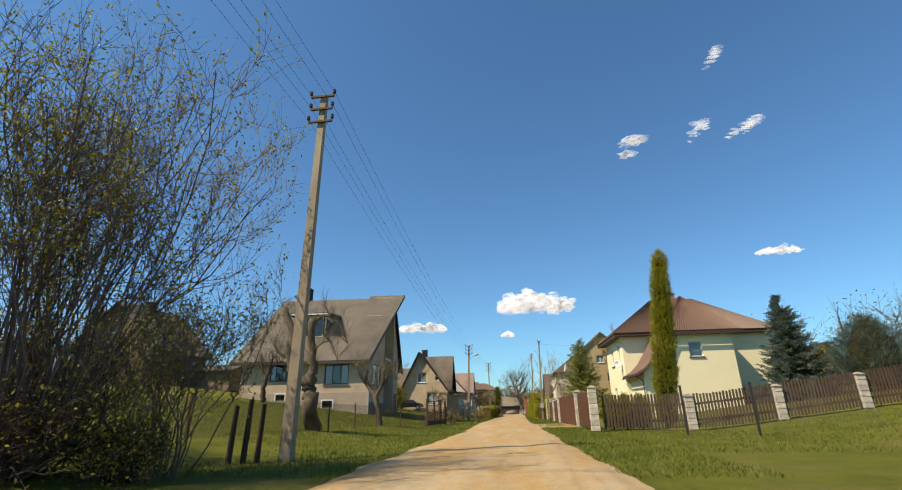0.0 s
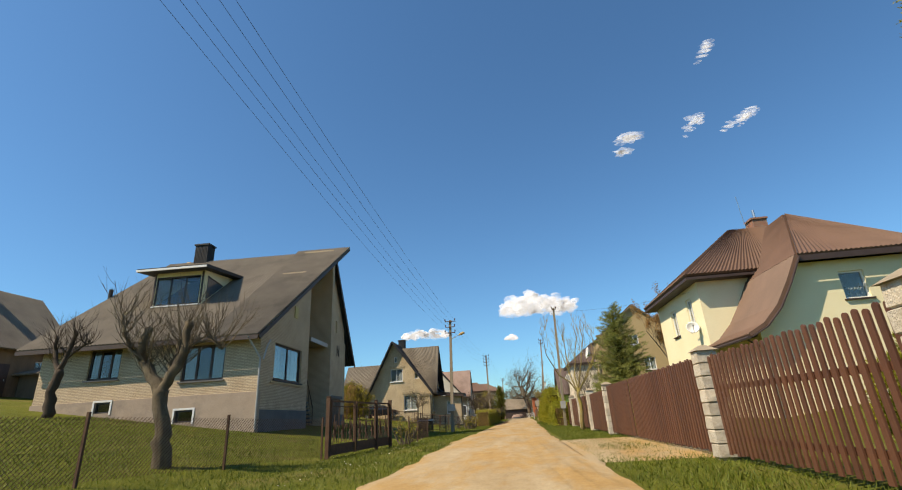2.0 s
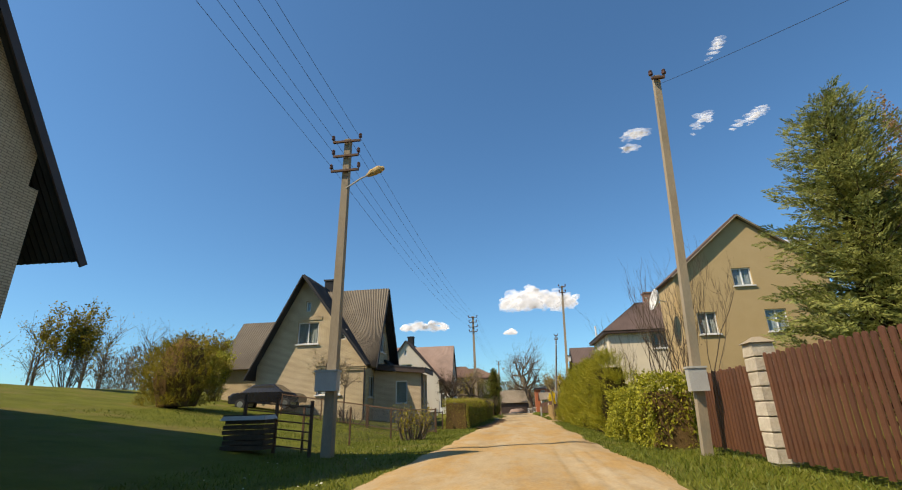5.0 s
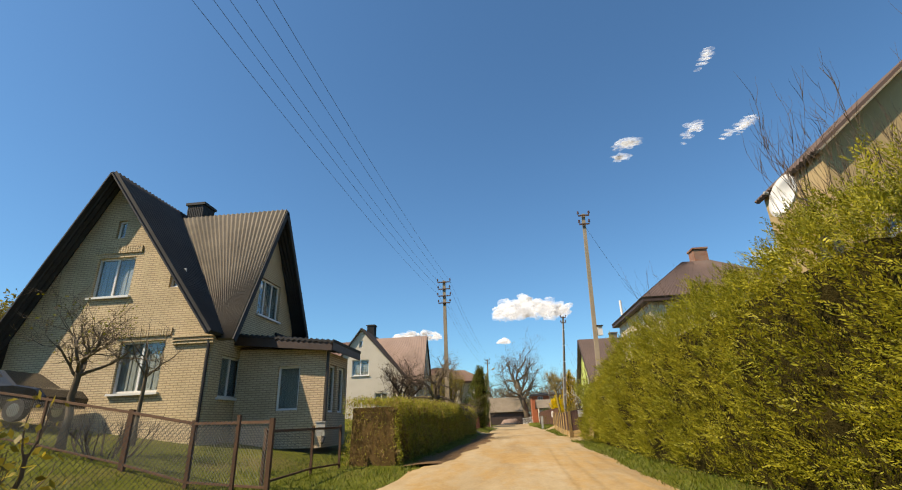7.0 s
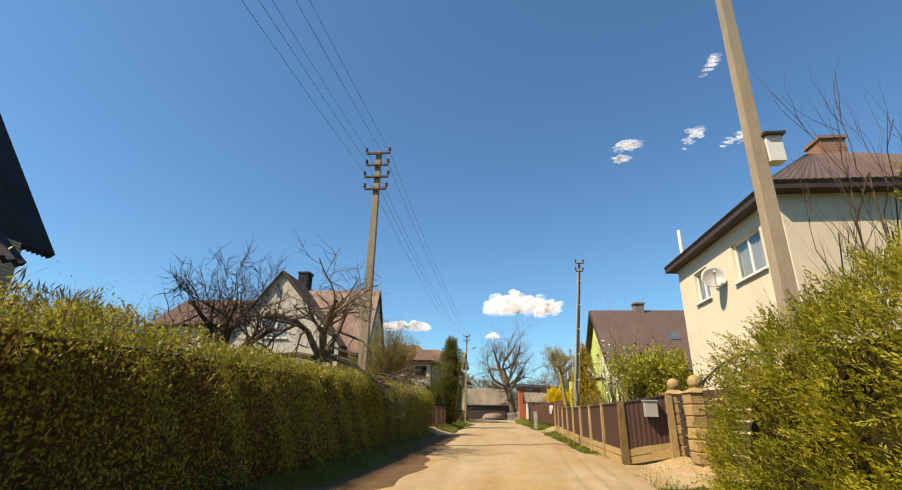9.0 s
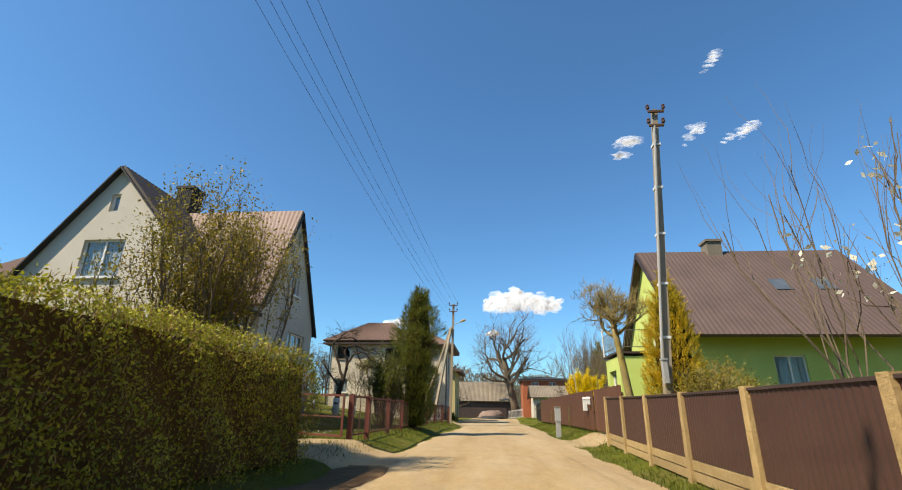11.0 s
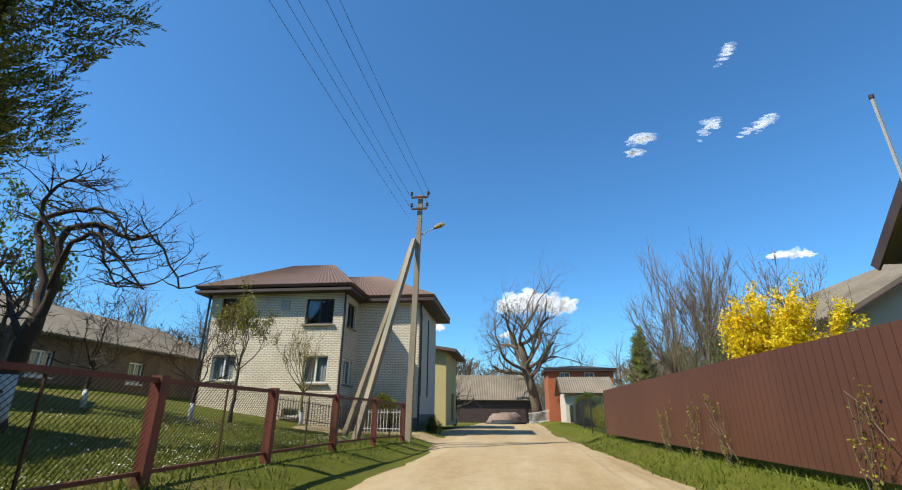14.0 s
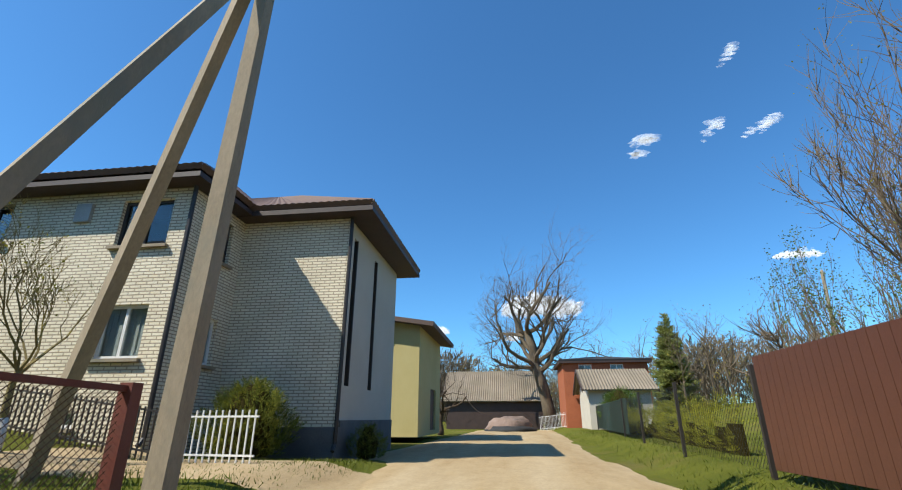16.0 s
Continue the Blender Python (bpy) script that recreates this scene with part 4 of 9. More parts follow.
part("side_porch_roof", Shape().sheet((-8.1, 79.3, 3.2), (-8.1, 82.7, 3.2), (-9.78, 82.7, 4.6), (-9.78, 79.3, 4.6), 0.08, 0.03, 0.2), M_ROOF_DARK, low)
window(hb, "y", 76.9, -1, -8.3, -7.5, 1.5, 2.95, panes=1, curtain=True)
window(hb, "x", -6.6, 1, 77.35, 78.05, 1.4, 3.0, panes=1, curtain=True)
window(hb, "x", -6.6, 1, 78.3, 79.0, 1.4, 3.0, panes=1, curtain=True)
downpipe(hb, -6.5, 76.85, 0.4, 3.4, M_FRAME_DARK)
downpipe(hb, -9.93, 75.25, 0.5, 3.9, M_FRAME_DARK)

# one tile roof in two tones: lit near slope, shade painted on the others
hc = cross_house("pale grey rendered house with steep brown tile roof", (-17.2, -9.6), 104.1, 8.6, 0, (-13.8, 9.5), 4.9,
                 (105.3, 110.3, 107.55, 9.0, 4.75), M_WHITEPAINT, M_ROOF_PINK, M_ROOF_TILESHADE, None,
                 [(-14.6, -13.0, 5.2, 6.6), (-14.0, -13.65, 7.7, 8.4), (-12.4, -11.2, 2.2, 3.6)],
                 [(107.8, 109.5, 2.65, 3.9), (107.2, 108.35, 5.4, 6.75), (107.65, 107.9, 7.5, 8.1)], True, 0.5, (-14.0, 108.2, 8.0, 10.6, 0.75, 0.8, M_ROOF_DARK), far_eave=4.4, xg=-8.2, wave=0.01)

pr = Shape()
pr.wall("x", -8.65, -8.45, [(103.5, 2.1), (105.28, 2.1)], 0.3)
pr.wall("y", 103.5, 103.7, [(-9.55, 2.1), (-8.65, 2.1)], 0.3, [(-9.5, -8.75, 0.35, 2.1)])
ver = part("veranda", pr, M_PLINTH_GREY, hc, "glazed veranda on a dark plinth")
window(hc, "x", -8.45, 1, 103.55, 105.25, 2.1, 4.0, panes=3, casing=M_FRAME_WHITE, deep=0.05)
dr = part("door", Shape().box(-9.5, -8.75, 103.54, 103.6, 0.4, 3.0), M_FRAME_WHITE, hc, "white half-glazed door")
part("door_pane", Shape().box(-9.38, -8.88, 103.515, 103.536, 1.4, 2.9), M_RUBBER, dr)
part("veranda_roof", Shape().sheet((-8.1, 103.1, 4.05), (-8.1, 105.28, 4.05), (-9.58, 105.28, 4.5), (-9.58, 103.1, 4.5), 0.14), M_DARKWOOD, ver)
part("plinth", Shape().wall("x", -8.2, -8.15, [(105.3, 1.15), (110.3, 1.15)], 0.2), M_PLINTH_GREY, hc, "dark grey plinth")
part("flue_pipe", Shape().tube([(-8.12, 106.9, 1.0), (-8.12, 107.15, 5.6)], 0.03, 6), M_GREYBOX, hc)
for u0, u1, zz in ((-13.3, -11.3, 3.95), (-14.85, -13.0, 7.0)):
    ln = Shape()
    n = int((u1 - u0) / 0.09)
    for i in range(n):
        ln.box(u0 + (u1 - u0) * i / n + 0.008, u0 + (u1 - u0) * (i + 1) / n - 0.008, 75.25, 75.31, zz, zz + 0.24)
    part("lintel_course", ln, M_BRICK_CREAM, hb, "soldier course of cream bricks")
for i in range(3):
    part("corbel_course", Shape().box(-11.2, -9.78 + 0.02 * i, 75.22 - 0.03 * i, 75.31, 3.62 + 0.1 * i, 3.7 + 0.1 * i), M_BRICK_CREAM, hb)


def hip_roof(shape, x0, x1, y0, y1, ze, rx0, rx1, ry, zr, thick=0.14, wave=0.011):
    """Four slopes over a rectangle; the ridge runs along x from rx0 to rx1 at y = ry."""
    a, b, c, d = (x0, y0, ze), (x1, y0, ze), (x1, y1, ze), (x0, y1, ze)
    p, q = (rx0, ry, zr), (rx1, ry, zr)
    shape.sheet(a, b, q, p, thick, wave)
    shape.sheet(b, c, q, q, thick, wave)
    shape.sheet(c, d, p, q, thick, wave)
    shape.sheet(d, a, p, p, thick, wave)


def house_two_storey():
    """White brick two-storey house with hipped roofs and tall slit windows on the road side."""
    h = thing("house", -9, 134, 0.2, "two-storey white brick house with brown hipped roof", "house", "village houses")
    x0, x1, xs, y0, ys, y1 = -13.3, -7.0, -4.0, 127.8, 130.0, 135.2
    ze = 6.15
    fr = [(-12.8, -11.7, 4.85, 5.85), (-8.75, -7.45, 4.6, 5.75), (-8.6, -7.5, 2.1, 3.25), (-12.8, -11.7, 2.2, 3.3), (-9.3, -8.6, 0.75, 1.1)]
    sd = [(128.4, 129.5, 4.6, 5.7), (128.4, 129.5, 2.1, 3.2)]
    w = Shape()
    w.wall("y", y0, y0 + 0.3, [(x0, ze), (x1, ze)], 0.1, fr)
    w.wall("x", x1 - 0.3, x1, [(y0 + 0.3, ze), (ys, ze)], 0.1, sd)
    w.wall("y", ys, ys + 0.3, [(x1 - 0.3, ze), (xs, ze)], 0.75)
    w.wall("x", x0, x0 + 0.3, [(y0 + 0.3, ze), (y1, ze)], 0.1)
    w.wall("y", y1 - 0.3, y1, [(x0 + 0.3, ze), (xs - 0.3, ze)], 0.1)
    part("wall", w, M_BRICK_WHITE, h)
    slits = [(130.45, 130.75, 1.7, 5.6), (132.4, 132.7, 1.7, 5.6)]
    w = Shape().wall("x", xs - 0.3, xs, [(ys + 0.3, ze), (y1, ze)], 0.9, slits)
    part("wall", w, M_WHITEPAINT, h, "rendered side wall with slit windows")
    for s in slits:
        window(h, "x", xs, 1, *s, panes=1, casing=M_FRAME_DARK, bar=0.04, deep=0.2)
        # added dark strip over the far jamb stands in for the slit's shade
        part("slit_lining", Shape().box(xs - 0.195, xs + 0.012, s[1] - 0.03, s[1] + 0.012, s[2], s[3]), M_FRAME_DARK, h, "dark strip added to darken the slit window")
    part("plinth", Shape().wall("x", xs - 0.3, xs + 0.04, [(ys + 0.3, 0.9), (y1, 0.9)], -0.2).wall("y", ys - 0.04, ys + 0.3, [(x1, 0.75), (xs + 0.04, 0.75)], -0.2), M_PLINTH_GREY, h)
    for o in fr:
        window(h, "y", y0, -1, *o, panes=2 if o[3] - o[2] > 0.5 else 1, casing=M_FRAME_WHITE if o[2] < 4 else M_FRAME_DARK, sill=M_CONCRETE, curtain=o[2] < 4)
    for o in sd:
        window(h, "x", x1, 1, *o, panes=2, casing=M_FRAME_DARK if o[2] > 4 else M_FRAME_WHITE, sill=M_CONCRETE, curtain=o[2] < 4)
    r = Shape()
    hip_roof(r, x0 - 0.6, x1 + 0.45, y0 - 0.5, y1 + 0.5, ze + 0.12, -11.2, -9.0, 131.2, 8.35)
    part("roof", r, M_ROOF_TERRA, h)
    r = Shape()
    hip_roof(r, -10.4, xs + 0.75, ys - 0.5, y1 + 0.6, ze + 0.06, -9.0, -6.8, 132.6, 8.05)
    part("roof", r, M_ROOF_TERRA, h)
    so = Shape()
    so.box(x0 - 0.6, x1 + 0.45, y0 - 0.5, y1 + 0.5, ze - 0.14, ze - 0.02)
    so.box(-10.4, xs + 0.75, ys - 0.49, y1 + 0.6, ze - 0.16, ze - 0.03)
    part("eaves_box", so, M_DARKWOOD, h)
    part("wall_fuse_box", Shape().box(-9.9, -9.5, y0 - 0.08, y0 - 0.003, 5.25, 5.7), M_GREYBOX, h)
    downpipe(h, x1 + 0.08, y0 - 0.06, 0.4, 6.0, M_FRAME_DARK)
    downpipe(h, xs + 0.08, ys - 0.06, 0.2, 6.0, M_FRAME_DARK)
    downpipe(h, x0 - 0.08, y0 - 0.06, 0.4, 6.0, M_FRAME_DARK)
    return h


house_two_storey()


def house_yellow():
    h = thing("house", -5, 140, 0.0, "small yellow rendered house with dark shed roof", "house", "village houses")
    w = Shape()
    w.wall("y", 136.6, 136.9, [(-7.5, 5.2), (-3.6, 4.6)], -0.1)
    w.wall("x", -3.9, -3.6, [(136.9, 4.55), (142.6, 4.55)], -0.1, [(139.6, 141.2, 0.1, 2.0)])
    w.wall("y", 142.3, 142.6, [(-7.5, 5.1), (-3.9, 4.6)], -0.1)
    w.wall("x", -7.5, -7.2, [(136.9, 5.1), (142.3, 5.1)], -0.1)
    part("wall", w, M_YELLOWPAINT, h)
    part("roof", Shape().sheet((-8.0, 136.1, 5.35), (-2.9, 136.1, 4.55), (-2.9, 143.2, 4.55), (-8.0, 143.2, 5.35), 0.2), M_ROOF_BROWN, h)
    part("door", Shape().box(-3.75, -3.7, 139.62, 141.18, 0.05, 2.0), M_DARKWOOD, h)
    part("vent_pipe", Shape().tube([(-5.0, 136.5, 4.0), (-5.0, 136.5, 5.6)], 0.06, 8), M_CHROME, h)
    h.location += Vector((-0.35, 3.0, 0.3))
    return h


house_yellow()


def house_cream_villa():
    """Cream house with a brown hipped roof and a low-sweeping gable facing the near end."""
    h = thing("house", 17, 50, 0.6, "cream rendered villa with brown tiled hipped roof", "house", "village houses")
    x0, x1, y0, y1, ze = 10.5, 23.5, 46.0, 53.6, 7.5
    w = Shape()
    rw = [(47.3, 48.2, 5.0, 6.7), (50.2, 51.2, 5.0, 6.6), (50.4, 51.6, 1.5, 2.9)]
    w.wall("x", x0, x0 + 0.3, [(y0, ze), (y1, ze)], 0.0, rw)
    fw = [(18.6, 19.9, 4.7, 6.2), (19.0, 20.6, 1.4, 2.6)]
    w.wall("y", y0, y0 + 0.3, [(x0 + 0.3, ze), (x1, ze)], 0.0, fw)
    w.wall("x", x1 - 0.3, x1, [(y0 + 0.3, ze), (y1, ze)], 0.0)
    w.wall("y", y1 - 0.3, y1, [(x0 + 0.3, ze), (x1 - 0.3, ze)], 0.0)
    # porch gable in front
    w.wall("y", 41.5, 41.8, [(10.9, 3.7), (11.85, 4.6), (13.2, 6.7), (18.3, 6.7)], 0.0, [(14.8, 15.85, 4.9, 6.15)])
    w.wall("x", 10.9, 11.2, [(41.8, 3.6), (y0, 3.6)], 0.0)
    w.wall("x", 18.0, 18.3, [(41.8, 6.7), (y0, 6.7)], 0.0)
    part("wall", w, M_CREAMPAINT, h)
    r = Shape()
    hip_roof(r, x0 - 0.7, x1 + 0.7, y0 - 0.7, y1 + 0.7, ze + 0.05, 14.8, 18.8, 49.8, 11.4, 0.16, 0.03)
    part("roof", r, M_ROOF_TERRA, h)
    g = Shape()
    for (ua, za), (ub, zb) in zip(((10.25, 3.6), (11.0, 4.0), (11.75, 4.75), (12.45, 5.8), (13.1, 6.95)), ((11.0, 4.0), (11.75, 4.75), (12.45, 5.8), (13.1, 6.95))):
        g.sheet((ua, 41.0, za), (ua, 46.1, za), (ub, 46.1, zb), (ub, 41.0, zb), 0.16, 0.03)
    g.sheet((13.1, 50.0, 6.95), (13.1, 41.0, 6.95), (16.9, 47.3, 11.2), (16.9, 50.0, 11.2), 0.16, 0.03)
    g.sheet((13.1, 41.0, 6.95), (19.0, 41.0, 6.95), (16.9, 47.3, 11.2), (16.9, 47.3, 11.2), 0.16, 0.03)
    g.sheet((19.0, 41.0, 6.95), (19.0, 50.0, 6.95), (16.9, 50.0, 11.2), (16.9, 47.3, 11.2), 0.16, 0.03)
    part("roof", g, M_ROOF_TERRA, h, "sweeping gable roof")
    so = Shape().box(x0 - 0.7, x1 + 0.7, y0 - 0.7, y1 + 0.7, ze - 0.2, ze - 0.06)
    part("eaves_box", so, M_DARKWOOD, h)
    e = Shape()
    for (ua, za), (ub, zb) in zip(((10.25, 3.5), (11.0, 3.9), (11.75, 4.65), (12.45, 5.7), (13.1, 6.85)), ((11.0, 3.9), (11.75, 4.65), (12.45, 5.7), (13.1, 6.85))):
        e.beam((ua, 40.95, za), (ub, 40.95, zb), 0.05, 0.24, (0, 1, 0))
    e.box(13.1, 19.0, 40.9, 40.98, 6.65, 6.9)
    part("bargeboard", e, M_DARKWOOD, h)
    for o in rw:
        window(h, "x", x0, -1, *o, panes=2, sill=M_DARKWOOD, curtain=True)
    for o in fw:
        window(h, "y", y0, -1, *o, panes=2, sill=M_DARKWOOD, curtain=True)
    window(h, "y", 41.5, -1, 14.8, 15.85, 4.9, 6.15, panes=1, sill=M_DARKWOOD, curtain=True)
    c = chimney(h, 16.9, 50.4, 10.2, 12.2, 0.9, 0.9, M_BRICK_RED)
    part("chimney_pipe", Shape().tube([(16.9, 50.4, 12.2), (16.9, 50.4, 12.9)], 0.09, 8), M_CHROME, c)
    part("aerial", Shape().tube([(16.2, 50.4, 11.2), (16.1, 50.4, 14.0)], 0.03, 6), M_CHROME, h)
    part("gutter", Shape().tube([(10.17, 40.95, 3.5), (10.17, 46.0, 3.5)], 0.07, 8), M_DARKWOOD, h)
    part("rain_pipe", Shape().tube([(10.2, 41.3, 3.45), (10.75, 41.42, 3.1), (10.82, 41.42, 0.3)], 0.045, 8), M_DARKWOOD, h)
    dish(h, 10.1, 46.9, 4.9, 0.34, (-0.15, -0.95, 0.3), M_PLASTIC)
    return h


def dish(house, x, y, z, r, way, material):
    way = Vector(way).normalized()
    s = Shape()
    q = way.to_track_quat("Z", "Y")
    rings, n = 5, 20
    for j, back in ((0, 0.0), (1, -0.02)):
        for i in range(rings + 1):
            for k in range(n):
                a = 2 * math.pi * k / n
                rr = r * i / rings
                p = Vector((x, y, z)) + q @ Vector((rr * math.cos(a), rr * math.sin(a), 0.5 * rr * rr / r + back))
                s.v.append(tuple(p))
    for j in range(2):
        b = j * (rings + 1) * n
        for i in range(rings):
            for k in range(n):
                a, c = b + i * n + k, b + i * n + (k + 1) % n
                s.f.append((a, c, c + n, a + n) if j == 0 else (a, a + n, c + n, c))
    e = rings * n
    for k in range(n):
        a, c = e + k, e + (k + 1) % n
        o = (rings + 1) * n
        s.f.append((a, c, c + o, a + o))
    d = part("satellite_dish", s, material, house, "white satellite dish", True)
    tip = Vector((x, y, z)) + way * r * 1.1
    part("dish_arm", Shape().tube([Vector((x, y, z)) + q @ Vector((0, -r, 0.5 * r)), tip], 0.02, 6).tube([tip, tip + way * 0.12], 0.05, 8).tube([(x, y, z), Vector((x, y, z)) - way * 0.5], 0.03, 6), M_GREYBOX, d)
    return d


house_cream_villa()


def house_plain(label, x0, x1, y0, y1, z0, ze, roof_kind, zr, wallmat, roofmat, wins=(), chim=None, ridge_axis="x", over=0.4, fascia=None):
    """A plainer house: gabled or hipped roof over four walls. wins: (wall, u0, u1, low, high, panes)."""
    h = thing("house", (x0 + x1) / 2, (y0 + y1) / 2, z0, label, "house", "village houses")
    hole = lambda side: [w[1:5] for w in wins if w[0] == side]  # noqa: E731
    xm, ym = (x0 + x1) / 2, (y0 + y1) / 2
    w = Shape()
    gx = roof_kind == "gable" and ridge_axis == "x"
    gy = roof_kind == "gable" and ridge_axis == "y"
    w.wall("y", y0, y0 + 0.3, [(x0, ze), (xm, zr - 0.1), (x1, ze)] if gy else [(x0, ze), (x1, ze)], z0, hole("-y"))
    w.wall("y", y1 - 0.3, y1, [(x0, ze), (xm, zr - 0.1), (x1, ze)] if gy else [(x0, ze), (x1, ze)], z0)
    w.wall("x", x0, x0 + 0.3, [(y0 + 0.3, ze), (ym, zr - 0.1), (y1 - 0.3, ze)] if gx else [(y0 + 0.3, ze), (y1 - 0.3, ze)], z0, hole("-x"))
    w.wall("x", x1 - 0.3, x1, [(y0 + 0.3, ze), (ym, zr - 0.1), (y1 - 0.3, ze)] if gx else [(y0 + 0.3, ze), (y1 - 0.3, ze)], z0, hole("+x"))
    part("wall", w, wallmat, h)
    r = Shape()
    o = over
    if roof_kind == "hip":
        d = min(x1 - x0, y1 - y0) / 2
        if x1 - x0 > y1 - y0:
            hip_roof(r, x0 - o, x1 + o, y0 - o, y1 + o, ze, x0 + d, x1 - d, ym, zr)
        else:
            a, b, c, e = (x0 - o, y0 - o, ze), (x1 + o, y0 - o, ze), (x1 + o, y1 + o, ze), (x0 - o, y1 + o, ze)
            p, q = (xm, y0 + d, zr), (xm, y1 - d, zr)
            r.sheet(a, b, p, p, 0.14, 0.02)
            r.sheet(b, c, q, p, 0.14, 0.02)
            r.sheet(c, e, q, q, 0.14, 0.02)
            r.sheet(e, a, p, q, 0.14, 0.02)
        part("eaves_box", Shape().box(x0 - o, x1 + o, y0 - o, y1 + o, ze - 0.2, ze - 0.07), fascia or M_DARKWOOD, h)
    elif gx:
        s = (zr - ze) / (ym - y0)
        r.sheet((x0 - o, y0 - o, ze - o * s), (x1 + o, y0 - o, ze - o * s), (x1 + o, ym, zr), (x0 - o, ym, zr), 0.12, 0.03)
        r.sheet((x1 + o, y1 + o, ze - o * s), (x0 - o, y1 + o, ze - o * s), (x0 - o, ym, zr), (x1 + o, ym, zr), 0.12, 0.03)
        b = Shape()
        for xx in (x0 - o - 0.03, x1 + o + 0.03):
            b.beam((xx, y0 - o, ze - o * s - 0.06), (xx, ym, zr - 0.06), 0.2, 0.05, (1, 0, 0))
            b.beam((xx, ym, zr - 0.06), (xx, y1 + o, ze - o * s - 0.06), 0.2, 0.05, (1, 0, 0))
        part("bargeboard", b, fascia or M_DARKWOOD, h)
    else:
        s = (zr - ze) / (xm - x0)
        r.sheet((x0 - o, y1 + o, ze - o * s), (x0 - o, y0 - o, ze - o * s), (xm, y0 - o, zr), (xm, y1 + o, zr), 0.12, 0.03)
        r.sheet((x1 + o, y0 - o, ze - o * s), (x1 + o, y1 + o, ze - o * s), (xm, y1 + o, zr), (xm, y0 - o, zr), 0.12, 0.03)
        b = Shape()
        b.beam((x0 - o, y0 - o - 0.03, ze - o * s - 0.06), (xm, y0 - o - 0.03, zr - 0.06), 0.05, 0.2, (0, 1, 0))
        b.beam((xm, y0 - o - 0.03, zr - 0.06), (x1 + o, y0 - o - 0.03, ze - o * s - 0.06), 0.05, 0.2, (0, 1, 0))
        part("bargeboard", b, fascia or M_DARKWOOD, h)
    part("roof", r, roofmat, h)
    for side, u0, u1, lo, hi, panes in wins:
        axis, face, out = {"-y": ("y", y0, -1), "-x": ("x", x0, -1), "+x": ("x", x1, 1)}[side]
        window(h, axis, face, out, u0, u1, lo, hi, panes=panes, sill=M_FRAME_WHITE, curtain=True)
    if chim:
        chimney(h, *chim)
    return h


# white brick house behind the thuja hedge
r2 = house_plain("two-storey ivory rendered house with brown roof", 8.0, 17.5, 88.6, 96.3, 0.3, 7.2, "hip", 10.4, M_IVORY, M_ROOF_BROWN,
            [("-x", 93.6, 94.8, 5.2, 6.4, 2), ("-x", 89.8, 91.6, 5.2, 6.5, 2), ("-y", 11.6, 13.0, 5.6, 7.0, 2), ("-x", 90.4, 91.4, 2.2, 3.4, 1)], (13.4, 93.5, 9.0, 11.6, 0.9, 0.9, M_BRICK_RED))
dish(r2, 7.75, 92.6, 5.6, 0.42, (-0.35, -0.9, 0.25), M_GREYBOX)
part("flue_pipe", Shape().tube([(8.4, 96.5, 6.6), (8.4, 96.5, 9.0)], 0.09, 8), M_FRAME_WHITE, r2, "white flue pipe")
# beige house near the dish
beige = house_plain("beige rendered house with a gable and thin pale roof edge", 9.7, 18.4, 74.8, 78.2, 0.3, 8.5, "gable", 12.1, M_TANPAINT, M_ROOF_BROWN,
            [("-y", 10.6, 11.7, 4.8, 6.1, 2), ("-y", 14.4, 15.6, 4.8, 6.1, 2), ("-y", 13.1, 14.2, 7.6, 8.7, 2)], None, "y", 0.2, M_CONCRETE)
dish(beige, 8.65, 75.0, 7.0, 0.66, (-1.0, -0.08, 0.25), M_PLASTIC)
# pale house with red roof on the far side of the lane of apple trees
house_plain("white house with reddish-brown tile roof", -27.2, -17.6, 111.0, 119.0, 1.0, 7.4, "gable", 10.1, M_WHITEPAINT, M_ROOF_RED,
            [("-y", -26.2, -25.1, 5.4, 6.7, 2), ("-y", -22.9, -21.6, 5.4, 6.7, 2)])
M_FARMWALL = surface("brown_weathered_walls", (0.141, 0.100, 0.063), (0.207, 0.148, 0.096), 1.2, 0.9, 20, stretch=(1, 1, 0.3), stain=(0.089, 0.063, 0.041))
# grey farmhouse at the start, behind the tall shrub
farm = house_plain("old grey farmhouse with asbestos roof", -45.5, -36.6, 45.0, 54.0, 4.0, 8.2, "gable", 12.8, M_FARMWALL, M_ROOF_GREY,
            [("-y", -42.2, -41.2, 8.3, 9.6, 2), ("+x", 46.2, 47.0, 5.9, 7.0, 1), ("+x", 51.6, 52.6, 5.9, 6.9, 2)], (-41.0, 49.0, 11.5, 13.6, 0.8, 0.8, M_ROOF_DARK), "y", 0.7)
fd = part("door", Shape().box(-36.598, -36.54, 48.4, 49.7, 4.2, 6.5), M_DARKWOOD, farm, "dark brown boarded door")
part("door_handle", Shape().tube([(-36.52, 49.5, 5.3), (-36.52, 49.5, 5.45)], 0.02, 6), M_CHROME, fd)
house_plain("low dark lean-to shed beside the farmhouse", -36.4, -31.0, 50.5, 55.0, 3.6, 5.9, "gable", 6.6, M_FARMWALL, M_ROOF_GREY, over=0.5)
# barn at the end of the road
house_plain("weathered barn with a slate roof", -6.3, 2.6, 165.0, 172.0, -0.2, 2.7, "gable", 5.4, M_DARKWOOD, M_ROOF_BARN)
